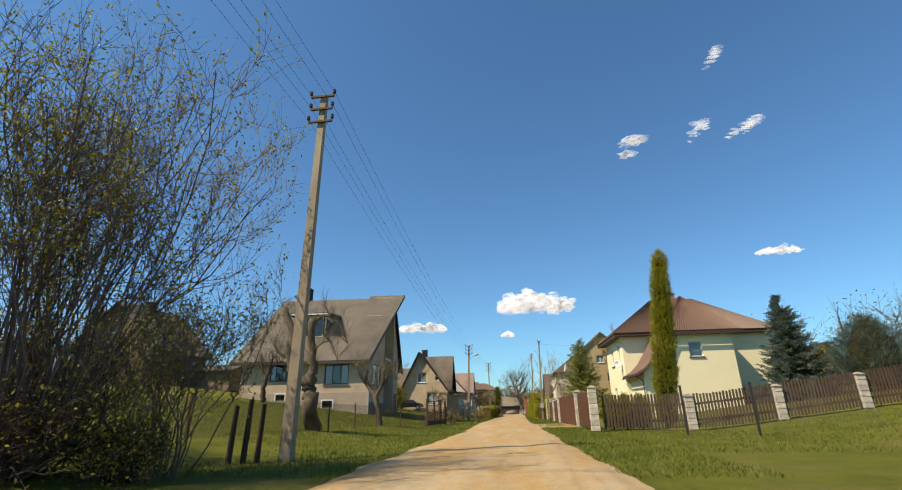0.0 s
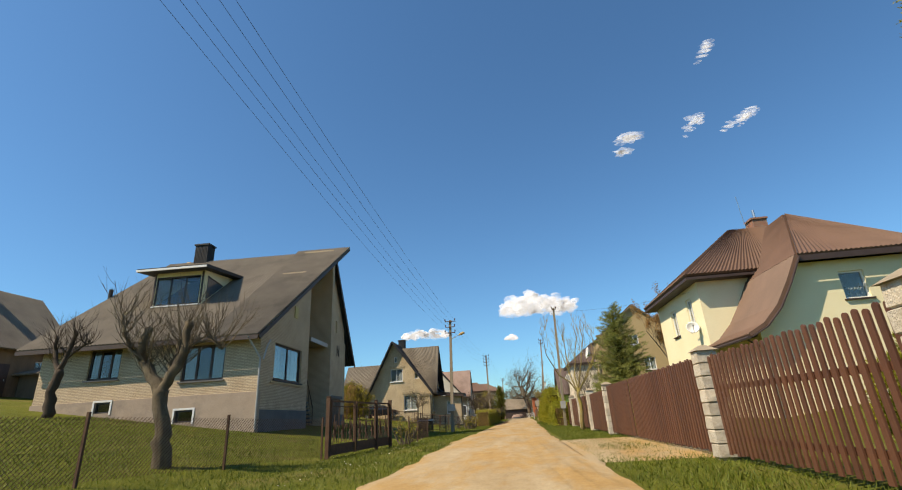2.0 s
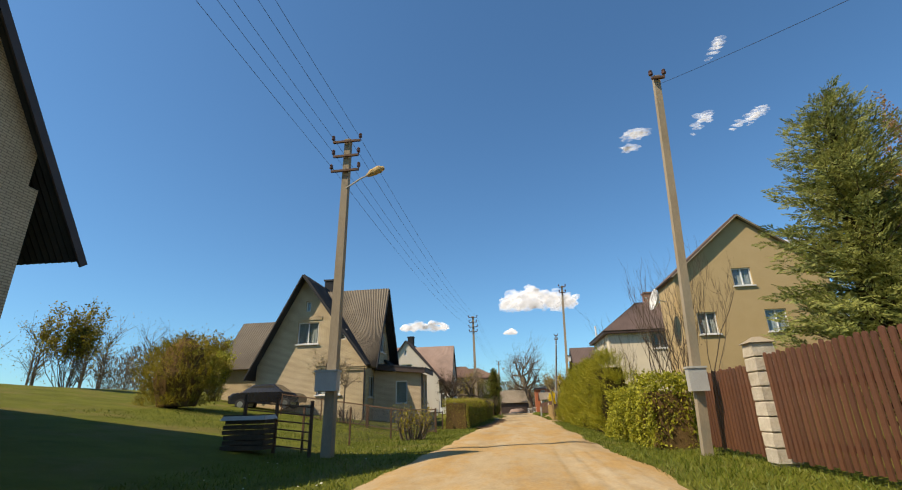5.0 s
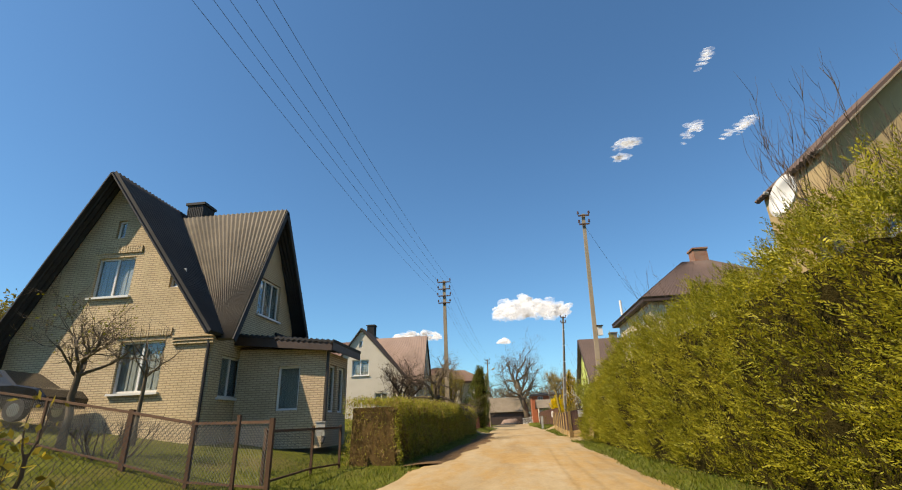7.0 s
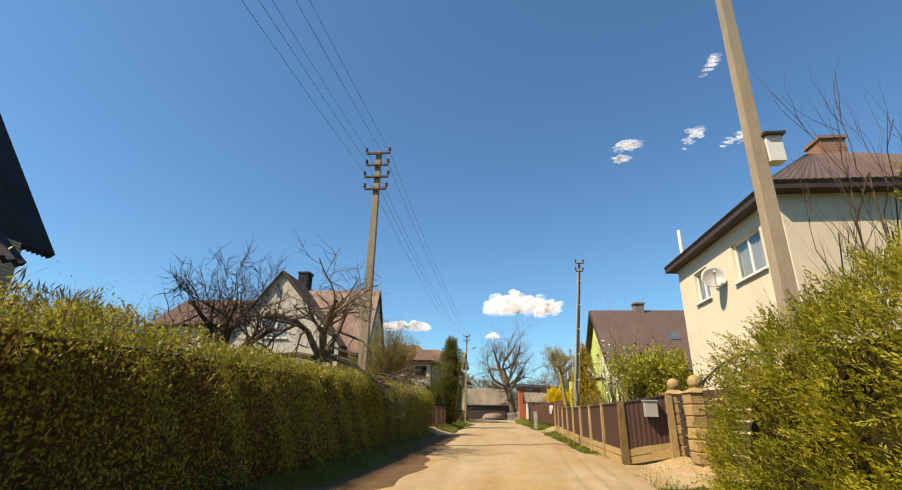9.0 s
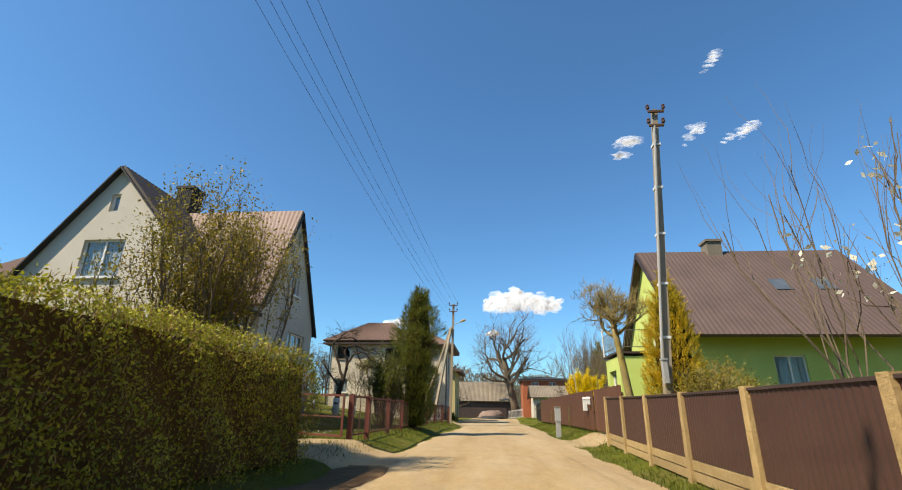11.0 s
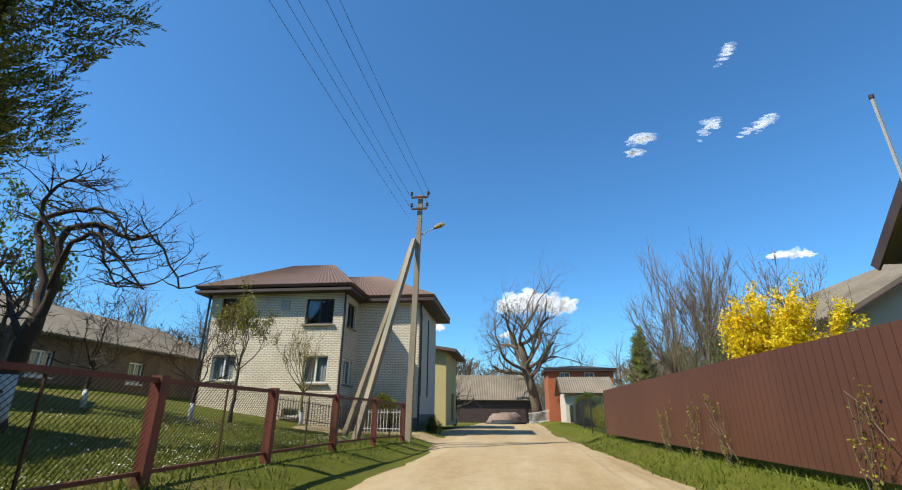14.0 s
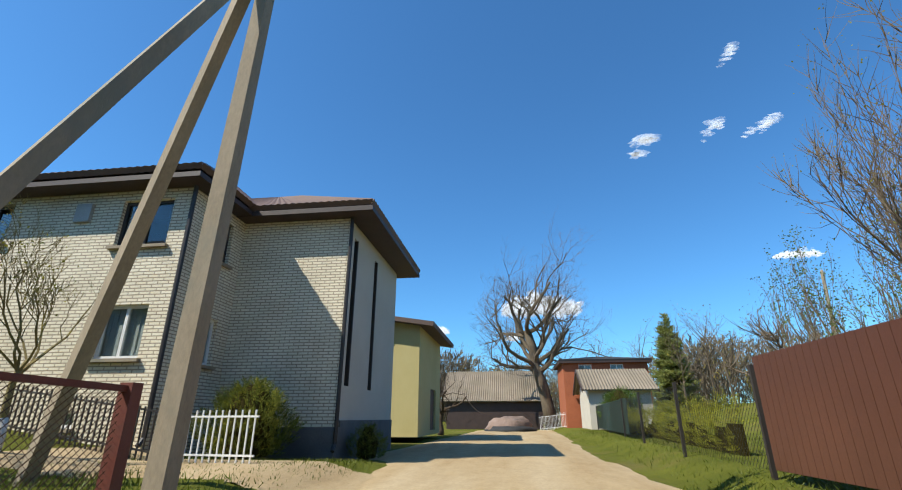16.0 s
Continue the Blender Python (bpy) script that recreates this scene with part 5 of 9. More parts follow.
M_BRICK_ORANGE = surface("orange_red_brick", (0.296, 0.081, 0.030), (0.348, 0.104, 0.041), 1.2, 0.85, 14)
# brick house by the oak
house_plain("low pale rendered house with tan sheet roof", 5.0, 9.0, 152.4, 157.0, 0.2, 2.9, "gable", 4.2, M_WHITEPAINT, M_ROOF_BARN, [("-y", 6.0, 6.8, 1.5, 2.5, 2), ("-y", 7.4, 8.2, 1.5, 2.5, 2)])
house_plain("orange-red brick house with dark flat roof", 4.0, 10.4, 157.6, 163.0, 0.2, 5.2, "hip", 5.7, M_BRICK_ORANGE, M_ROOF_DARK, [("-y", 5.2, 6.2, 3.9, 4.9, 2), ("-y", 7.6, 8.6, 3.9, 4.9, 2)], over=0.3)
house_plain("long low grey shed with pale eaves boards", -27.0, -18.2, 122.5, 136.0, 1.4, 4.0, "gable", 5.9, M_FARMWALL, M_ROOF_GREY, [("+x", 124.5, 125.5, 2.2, 3.2, 2), ("+x", 129.5, 130.5, 2.2, 3.2, 2)], None, "y", 0.5, M_FRAME_WHITE)
# white house seen past the lime green one
house_plain("white house with grey roof", 11.0, 19.0, 124.0, 132.0, 0.4, 4.2, "gable", 6.5, M_WHITEPAINT, M_ROOF_GREY, [("-x", 126.0, 127.4, 1.9, 3.0, 2)], ridge_axis="y")


def house_lime():
    """Lime green house with a balcony on a corner bay."""
    h = thing("house", 12, 112, 0.4, "lime green rendered house with brown roof and balcony", "house", "village houses")
    x0, x1, y0, y1 = 7.8, 16.6, 109.2, 117.0
    ze, zr, ym = 4.75, 8.7, 113.0
    w = Shape()
    holes = [(111.0, 112.1, 3.6, 6.1), (112.75, 113.5, 3.6, 5.4), (109.85, 110.75, 1.8, 3.1)]
    w.wall("x", x0, x0 + 0.3, [(y0, ze), (ym, zr - 0.1), (y1, ze)], 0.1, holes)
    w.wall("y", y0, y0 + 0.3, [(x0 + 0.3, ze), (x1, ze)], 0.1, [(11.0, 12.2, 2.0, 3.2)])
    w.wall("y", y1 - 0.3, y1, [(x0 + 0.3, ze), (x1, ze)], 0.1)
    w.wall("x", x1 - 0.3, x1, [(y0 + 0.3, ze), (ym, zr - 0.1), (y1 - 0.3, ze)], 0.1)
    part("wall", w, M_GREENPAINT, h)
    for o in holes:
        window(h, "x", x0, -1, *o, panes=2, sill=M_FRAME_WHITE, curtain=True, deep=0.16)
    window(h, "y", y0, -1, 11.0, 12.2, 2.0, 3.2, panes=2, sill=M_FRAME_WHITE, curtain=True)
    s = (zr - ze) / (ym - y0)
    xo = x0 - 0.35
    r = Shape()
    r.sheet((xo, y0 - 0.9, ze - 0.9 * s), (x1 + 0.5, y0 - 0.9, ze - 0.9 * s), (x1 + 0.5, ym, zr), (xo, ym, zr), 0.14, 0.007)
    r.sheet((x1 + 0.5, y1 + 0.9, ze - 0.9 * s), (xo, y1 + 0.9, ze - 0.9 * s), (xo, ym, zr), (x1 + 0.5, ym, zr), 0.14, 0.007)
    part("roof", r, M_ROOF_BROWN, h)
    b = Shape()
    b.beam((xo - 0.03, y0 - 0.9, ze - 0.1 - 0.9 * s), (xo - 0.03, ym, zr - 0.07), 0.22, 0.05, (1, 0, 0))
    b.beam((xo - 0.03, ym, zr - 0.07), (xo - 0.03, y1 + 0.9, ze - 0.1 - 0.9 * s), 0.22, 0.05, (1, 0, 0))
    part("bargeboard", b, M_DARKWOOD, h)
    for sx in (12.4, 14.2):
        yy = 110.4
        zz = ze + (yy - y0) * s
        part("skylight", Shape().sheet((sx, yy, zz + 0.12), (sx + 0.7, yy, zz + 0.12), (sx + 0.7, yy + 0.6, zz + 0.12 + 0.6 * s), (sx, yy + 0.6, zz + 0.12 + 0.6 * s), 0.06), M_GLASSDARK, h)
    bay = Shape()
    bx0, by0, by1 = 5.6, 111.2, 113.7
    bay.wall("x", bx0, bx0 + 0.25, [(by0, 3.35), (by1, 3.35)], 0.1, [(111.9, 113.2, 1.3, 2.8)])
    bay.wall("y", by0, by0 + 0.25, [(bx0 + 0.25, 3.35), (x0, 3.35)], 0.1, [(6.9, 7.4, 1.9, 2.6)])
    bay.wall("y", by1 - 0.25, by1, [(bx0 + 0.25, 3.35), (x0, 3.35)], 0.1)
    by = part("bay", bay, M_GREENPAINT, h)
    part("balcony_floor", Shape().box(bx0 - 0.1, x0 - 0.003, by0 - 0.1, by1 + 0.1, 3.46, 3.55), M_DARKWOOD, by)
    window(h, "x", bx0, -1, 111.9, 113.2, 1.3, 2.8, panes=2, curtain=True, deep=0.18)
    window(h, "y", by0, -1, 6.9, 7.4, 1.9, 2.6, panes=1, casing=M_FRAME_DARK)
    rail = Shape()
    corners = [(x0 - 0.1, by0 - 0.05), (bx0 - 0.05, by0 - 0.05), (bx0 - 0.05, by1 + 0.05)]
    for (ax, ay), (cx, cy) in zip(corners, corners[1:]):
        rail.beam((ax, ay, 4.5), (cx, cy, 4.5), 0.035, 0.03)
        rail.beam((ax, ay, 3.75), (cx, cy, 3.75), 0.03, 0.03)
        n = int(math.hypot(cx - ax, cy - ay) / 0.13)
        for i in range(n):
            t = (i + 0.5) / n
            px, py = ax + (cx - ax) * t, ay + (cy - ay) * t
            rail.tube([(px, py, 3.75), (px + 0.03, py, 4.0), (px - 0.03, py, 4.25), (px, py, 4.5)], 0.008, 4, False)
    part("balcony_rail", rail, M_BRONZE, h, "wavy metal balcony railing")
    for cx, cy in corners:
        part("rail_post", Shape().lathe(cx, cy, [(0.035, 3.55), (0.035, 4.72), (0.06, 4.77), (0.06, 4.85), (0.02, 4.92)], 10), M_FRAME_WHITE, h, "white rail post with ball top")
    chimney(h, 11.2, 113.0, 8.3, 9.3, 0.7, 0.7, M_ROOF_GREY)
    downpipe(h, x0 - 0.08, y0 + 0.1, 0.4, 4.3, M_FRAME_DARK)
    return h


house_lime()


# ---------------------------------------------------------------- poles and wires
def power_pole(x, y, z0, top, lean=(0, 0), arms=3, wide=0.9, lamp=0.0, label="square concrete power pole with insulator crossarms", step=0.45, box=False, arm_axis="x"):
    p = thing("power_pole", x, y, z0, label, "pole", "power poles")
    tx, ty = x + lean[0], y + lean[1]
    s = Shape()
    a, b = ((0.13, 0.085) if y < 100 else (0.1, 0.075)) if x < 0 else (0.09, 0.07)
    s.hexa([(x - a, y - a, z0 - 0.1), (x + a, y - a, z0 - 0.1), (x + a, y + a, z0 - 0.1), (x - a, y + a, z0 - 0.1),
            (tx - b, ty - b, top), (tx + b, ty - b, top), (tx + b, ty + b, top), (tx - b, ty + b, top)])
    part("shaft", s, M_CONCRETE, p)
    for i in range(arms):
        z = top - 0.12 - step * i
        f = (z - z0) / (top - z0)
        cx, cy = x + lean[0] * f, y + lean[1] * f
        w = wide / 2 * (1 - 0.08 * (i % 2))
        arm = Shape()
        ends = [(cx - w, cy, z), (cx + w, cy, z)] if arm_axis == "x" else [(cx, cy - w, z), (cx, cy + w, z)]
        dy = -0.14 if arm_axis == "x" else 0
        arm.beam((ends[0][0], ends[0][1] + dy, z), (ends[1][0], ends[1][1] + dy, z), 0.06, 0.06)
        am = part("crossarm", arm, M_RUST, p)
        for ex, ey, ez in ends:
            part("insulator", Shape().lathe(ex, ey + dy, [(0.015, z), (0.015, z + 0.08), (0.05, z + 0.09), (0.055, z + 0.14), (0.035, z + 0.16), (0.05, z + 0.19), (0.02, z + 0.23)], 8), M_PORCELAIN, am)
    if lamp:
        z = top - 1.55
        k = lamp
        arm = part("lamp_arm", Shape().tube([(tx, ty, z), (tx + 0.5 * k, ty - 0.1 * k, z + 0.25 * k), (tx + 0.75 * k, ty - 0.12 * k, z + 0.33 * k)], 0.03 * k, 6), M_GREYBOX, p)
        head = [(tx + u * k, ty - v * k, z + w * k) for u, v, w in ((0.7, 0.12, 0.3), (0.85, 0.14, 0.38), (1.1, 0.16, 0.47), (1.25, 0.17, 0.5))]
        part("lamp_head", Shape().tube(head, [0.05 * k, 0.11 * k, 0.12 * k, 0.05 * k], 10), M_STONEYELLOW, arm, "yellowed street lamp head")
    return p


POLES = [(-5.1, 10.95, 0.0, 10.05, (0.0, 0.35)), (-5.1, 57.3, 0.0, 8.45, (0.35, -0.6)), (-3.98, 89.6, 0.25, 9.4, (0.0, 0.0)), (-2.95, 123.1, 0.1, 8.35, (0.15, 0.1))]
power_pole(*POLES[0], arms=3, wide=0.72)
power_pole(*POLES[1], arms=3, wide=0.8, lamp=0.9)
power_pole(*POLES[2], arms=4, wide=0.8)
ep = power_pole(*POLES[3], arms=2, wide=0.6, lamp=0.72)
for bx, by in ((-3.85, 120.6), (-5.3, 124.0)):
    part("brace", Shape().beam((bx, by, 0.0), (-2.95, 123.05, 6.6), 0.15, 0.15), M_CONCRETE, ep, "slanting concrete brace")
RPOLES = [(3.3, 56.3, 0.0, 8.45, (0.15, -1.0)), (3.25, 81.4, 0.0, 10.0, (0.5, 0.6)), (3.88, 100.87, 0.3, 8.95, (0.78, 0.1))]
power_pole(*RPOLES[0], arms=1, wide=0.3, label="round-topped concrete pole with a house cable")
power_pole(*RPOLES[1], arms=2, wide=0.5, label="concrete pole with a white meter box")
power_pole(*RPOLES[2], arms=2, wide=0.42, label="pale concrete pole with wrapped cables")
b = thing("meter_box", 3.6, 81.45, 3.9, "white meter box strapped to a concrete pole", "box")
part("body", Shape().box(3.57, 3.77, 81.55, 81.72, 4.18, 4.56), M_PLASTIC, b)
part("hood", Shape().box(3.54, 3.81, 81.5, 81.75, 4.562, 4.6), M_FRAME_DARK, b)
b = thing("meter_box", 3.9, 100.6, 1.5, "grey cable box at the foot of the pale pole", "box")
part("body", Shape().box(3.86, 3.96, 100.6, 100.75, 1.6, 2.1), M_GREYBOX, b)
part("hood", Shape().box(3.845, 3.975, 100.58, 100.76, 2.102, 2.13), M_GREYBOX, b)
cable = thing("strapped_cable", 3.86, 100.8, 2.2, "grey cable conduit strapped up the pale pole", "cable")
part("conduit", Shape().tube([(3.9, 100.74, 2.1), (4.2, 100.78, 5.0), (4.55, 100.82, 8.4)], 0.03, 6), M_GREYBOX, cable)
for i in range(6):
    f = 0.12 + 0.15 * i
    cx, cy, cz = 3.88 + 0.78 * f, 100.87 + 0.1 * f, 0.3 + 8.65 * f
    part("strap", Shape().box(cx - 0.1, cx + 0.1, cy - 0.105, cy + 0.095, cz - 0.03, cz + 0.03), M_PLASTIC, cable, "pale cable strap")
b = thing("steel_pole", 3.98, 112.6, 0.3, "thin grey steel pole behind the brown fence", "pole")
part("shaft", Shape().tube([(4.02, 112.6, 0.2), (3.68, 112.3, 3.8)], 0.015, 8), M_GREYBOX, b)
part("cap", Shape().tube([(3.68, 112.3, 3.802), (3.68, 112.3, 3.84)], 0.022, 8), M_FRAME_DARK, b)
b = thing("fuse_box", -5.0, 57.0, 1.5, "light grey fuse box on a concrete pole", "box")
part("body", Shape().box(-5.35, -4.8, 56.85, 57.1, 1.5, 1.95), M_GREYBOX, b)
part("lid", Shape().box(-5.38, -4.77, 56.82, 57.12, 1.952, 2.0), M_GREYBOX, b)
b = thing("fuse_box", 3.3, 56.2, 1.3, "light grey fuse box on a pole", "box")
part("body", Shape().box(3.12, 3.48, 55.95, 56.15, 1.2, 1.65), M_GREYBOX, b)
part("lid", Shape().box(3.1, 3.5, 55.93, 56.16, 1.652, 1.69), M_GREYBOX, b)


def wire(a, b, sag, r=0.0055):
    s = Shape()
    pts = [Vector(a).lerp(Vector(b), t / 14) - Vector((0, 0, 4 * sag * (t / 14) * (1 - t / 14))) for t in range(15)]
    s.tube(pts, r, 4, False)
    return tagged(part("overhead_wire", s, M_CABLE), "thin dark overhead power wire", "wire", "overhead wires")


def pole_top(p, off, drop):
    x, y, z0, top, lean = p
    f = (top - 0.0 - drop - z0) / (top - z0)
    return (x + lean[0] * f + off, y + lean[1] * f - 0.14, top - drop + 0.1)


START = (-5.3, -22.0, 0.0, 9.2, (0.0, 0.0))
for a, b, sag in ((START, POLES[0], 0.5), (POLES[0], POLES[1], 0.75), (POLES[1], POLES[2], 0.6), (POLES[2], POLES[3], 0.6)):
    for off, drop in ((-0.38, 0.12), (0.38, 0.12), (-0.35, 0.57), (0.35, 0.57), (-0.36, 1.02)):
        wire(pole_top(a, off, drop), pole_top(b, off, drop), sag)
wire((3.4, 55.3, 8.2), (10.6, 47.0, 7.0), 0.3)
wire((3.65, 81.6, 9.3), (8.2, 90.0, 7.0), 0.2)


# ---------------------------------------------------------------- vegetation
def grow(shape, rng, base, way, length, radius, level, spread, tips, gnarl=0.25, up=0.15, kids=(3, 4), seg=4, shrink=0.66):
    """A limb that bends as it goes and carries smaller ones; collects the tips."""
    pts, radii = [Vector(base)], [radius]
    d = Vector(way).normalized()
    for i in range(seg):
        d = (d + Vector(rng.normal(size=3)) * gnarl + Vector((0, 0, up))).normalized()
        pts.append(pts[-1] + d * (length / seg))
        radii.append(radius * (1 - (0.55 if level else 0.75) * (i + 1) / seg))
    shape.tube(pts, radii, 6 if radius > 0.05 else 4 if radius > 0.015 else 3, False)
    if level <= 0:
        tips.extend(tuple(p) for p in pts[1:])
        return
    for _ in range(rng.integers(kids[0], kids[1] + 1)):
        t = rng.uniform(0.35, 1.0)
        i = min(int(t * seg), seg - 1)
        p = pts[i].lerp(pts[i + 1], t * seg - i)
        k = (d + Vector(rng.normal(size=3)) * spread + Vector((0, 0, up))).normalized()
        grow(shape, rng, p, k, length * shrink * rng.uniform(0.75, 1.15), max(radii[i + 1] * 0.62, 0.006), level - 1, spread, tips, gnarl, up, kids, max(3, seg - 1), shrink)


def tree(name, x, y, label, seed, trunk_h, trunk_r, limbs, limb_len, levels, spread=0.7, up=0.15, kids=(3, 4), gnarl=0.25, bark=None, leaf=None, leaf_n=0, leaf_size=0.06, lean=(0, 0), category="tree", white=0.0, z=None, shrink=0.66, flat=0.5, stout=0.55, low=0.9):
    rng = np.random.default_rng(seed)
    z0 = gz(x, y) if z is None else z
    t = thing(name, x, y, z0, label, category, "trees and shrubs")
    bark = bark or M_BARK
    s, tips = Shape(), []
    pts = [Vector((x, y, z0 - 0.1))]
    for i in range(5):
        pts.append(Vector((x + lean[0] * (i + 1) / 5 + rng.normal() * trunk_r * 0.25, y + lean[1] * (i + 1) / 5 + rng.normal() * trunk_r * 0.25, z0 + trunk_h * (i + 1) / 5)))
    s.tube(pts, [trunk_r * 1.35] + [trunk_r * (1 - 0.07 * i) for i in range(5)], 9)
    part("trunk", s, bark, t, "", True)
    if white:
        w = Shape().tube([pts[0], pts[1], pts[2]], [trunk_r * 1.4, trunk_r * 1.06, trunk_r * 1.0], 9)
        part("limewash", w, M_LIME, t, "white limewashed lower trunk", True)
    c = Shape()
    for i in range(limbs):
        a = 2 * math.pi * (i + rng.uniform(-0.3, 0.3)) / limbs
        v = rng.uniform(0, low)
        p = pts[-1 - int(v)].lerp(pts[-2 - int(v)], v - int(v))
        grow(c, rng, p, (math.cos(a), math.sin(a), flat + rng.uniform(0, 0.5)), limb_len * rng.uniform(0.8, 1.15), trunk_r * stout, levels, spread, tips, gnarl, up, kids, 5, shrink)
    part("crown", c, bark, t)
    if leaf is not None and leaf_n:
        tips = np.array(tips)
        where = tips[rng.integers(0, len(tips), leaf_n)] + rng.normal(size=(leaf_n, 3)) * 0.08
        leaves("foliage", leaf_quads(rng, where, leaf_size), leaf, t)
    return t


def shrub(name, x, y, label, seed, stems, height, width, levels=2, bark=None, leaf=None, leaf_n=0, leaf_size=0.06, up=0.35, category="shrub", spread=0.5, r=0.035, kids=(3, 4), gnarl=0.18, fuzz=0.1, shrink=0.5):
    """Many stems out of the ground."""
    rng = np.random.default_rng(seed)
    z0 = gz(x, y)
    t = thing(name, x, y, z0, label, category, "trees and shrubs")
    s, tips = Shape(), []
    for i in range(stems):
        a, q = rng.uniform(0, 2 * math.pi), math.sqrt(rng.uniform(0, 1))
        bx, by = x + math.cos(a) * q * width * 0.25, y + math.sin(a) * q * width * 0.25
        d = (math.cos(a) * q * width / height, math.sin(a) * q * width / height, 1.0)
        grow(s, rng, (bx, by, z0 - 0.05), d, height * rng.uniform(0.55, 0.85), r * rng.uniform(0.6, 1.2), levels, spread, tips, gnarl, up, kids, 6, shrink)
    part("branchwork", s, bark or M_BARK_DARK, t)
    if leaf is not None and leaf_n:
        tips = np.array(tips)
        where = tips[rng.integers(0, len(tips), leaf_n)] + rng.normal(size=(leaf_n, 3)) * fuzz
        leaves("foliage", leaf_quads(rng, where, leaf_size), leaf, t)
    return t


def lumps_at(where, seed, size, waves=14):
    """Soft uneven swelling over space, between about -1 and 1."""
    r = np.random.default_rng(seed)
    k = r.normal(size=(waves, 3)) * (2.2 / size)
    ph = r.uniform(0, 2 * math.pi, waves)
    return np.sin(where @ k.T + ph).sum(1) / math.sqrt(waves * 0.5) * 0.5


def frond_quads(rng, base, axis, length, count=16, width=0.34, leaf=0.26, curl=0.25):
    """Feathered sprays: leaflets on both sides of a rib that sets out from base along axis."""
    n = len(base)
    axis = axis / (np.linalg.norm(axis, axis=1, keepdims=True) + 1e-9)
    side = np.cross(axis, rng.normal(size=(n, 3)))
    side /= np.linalg.norm(side, axis=1, keepdims=True) + 1e-9
    flat = np.cross(axis, side)
    t = np.tile((np.arange(count) + 0.5) / count, (n, 1)) + rng.uniform(-0.03, 0.03, (n, count))
    sign = np.where(np.arange(count) % 2, 1.0, -1.0)[None, :] * np.ones((n, 1))
    ln = length[:, None]
    reach = ln * width * (1.05 - t) * rng.uniform(0.35, 1.0, (n, count))
    pos = base[:, None] + axis[:, None] * (ln * t)[..., None] + side[:, None] * (sign * reach * 0.6)[..., None] - flat[:, None] * (curl * ln * t * t)[..., None]
    way = axis[:, None] * 0.85 + side[:, None] * (sign * (0.75 - 0.4 * t))[..., None] + rng.normal(size=(n, count, 3)) * 0.16
    way /= np.linalg.norm(way, axis=2, keepdims=True)
    nrm = flat[:, None] + rng.normal(size=(n, count, 3)) * 0.3
    wide = np.cross(nrm, way)
    wide /= np.linalg.norm(wide, axis=2, keepdims=True) + 1e-9
    size = (ln * leaf * (1.15 - 0.5 * t) * rng.uniform(0.7, 1.2, (n, count)))[..., None]
    u, w = way * size * 0.5, wide * size * 0.17
    pos, u, w = pos.reshape(-1, 3), u.reshape(-1, 3), w.reshape(-1, 3)
    return np.stack([pos - u, pos + w, pos + u, pos - w], 1)


def conifer(name, x, y, label, seed, profile, leaf, fronds, frond_len, core, count=14, z=None, lumps=0.25, category="tree", lean=(0, 0), lift=0.9, core_share=0.6, lump_size=0.8, leaf_share=0.26):
    """A dense evergreen: pairs of height and radius give the outline, feathered sprays stand out of it."""
    rng = np.random.default_rng(seed)
    z0 = gz(x, y) if z is None else z
    t = thing(name, x, y, z0, label, category, "trees and shrubs")
    hs, rs = np.array([p[0] for p in profile]), np.array([p[1] for p in profile])
    top = hs[-1]
    s = Shape().tube([(x, y, z0 - 0.1), (x + lean[0], y + lean[1], z0 + top * 0.9)], [max(0.06, top * 0.016), 0.02], 7)
    part("trunk", s, M_BARK_DARK, t)
    rad = lambda h: np.interp(h, hs, rs)  # noqa: E731
    # solid filling behind the sprays; with M_CORE its colour holds the crown's inner shade
    body = Shape()
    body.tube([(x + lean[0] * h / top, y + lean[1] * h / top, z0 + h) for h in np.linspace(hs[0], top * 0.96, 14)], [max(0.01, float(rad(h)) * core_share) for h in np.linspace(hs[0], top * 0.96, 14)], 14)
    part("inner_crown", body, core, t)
    n = fronds
    h = rng.uniform(0, 1, 5 * n) * (top - hs[0]) + hs[0]
    keep = rng.uniform(0, rs.max(), 5 * n) < rad(h) + 0.06
    h = h[keep][:n]
    a = rng.uniform(0, 2 * math.pi, len(h))
    out = np.stack([np.cos(a), np.sin(a), 0 * a], 1)
    spot = np.stack([x + lean[0] * h / top, y + lean[1] * h / top, z0 + h], 1)
    swell = lumps_at(spot + out * rad(h)[:, None], seed + 5, lump_size)
    r = rad(h) * (1 + lumps * swell) * (1 - 0.35 * rng.uniform(0, 1, len(h)) ** 2) - frond_len * 0.35
    where = spot + out * np.maximum(r, 0.0)[:, None]
    rise = out * 0.75 + np.array([0, 0, lift]) + rng.normal(size=out.shape) * 0.35
    leaves("foliage", frond_quads(rng, where, rise, frond_len * rng.uniform(0.6, 1.35, len(h)), count, 0.34, leaf_share), leaf, t)
    return t


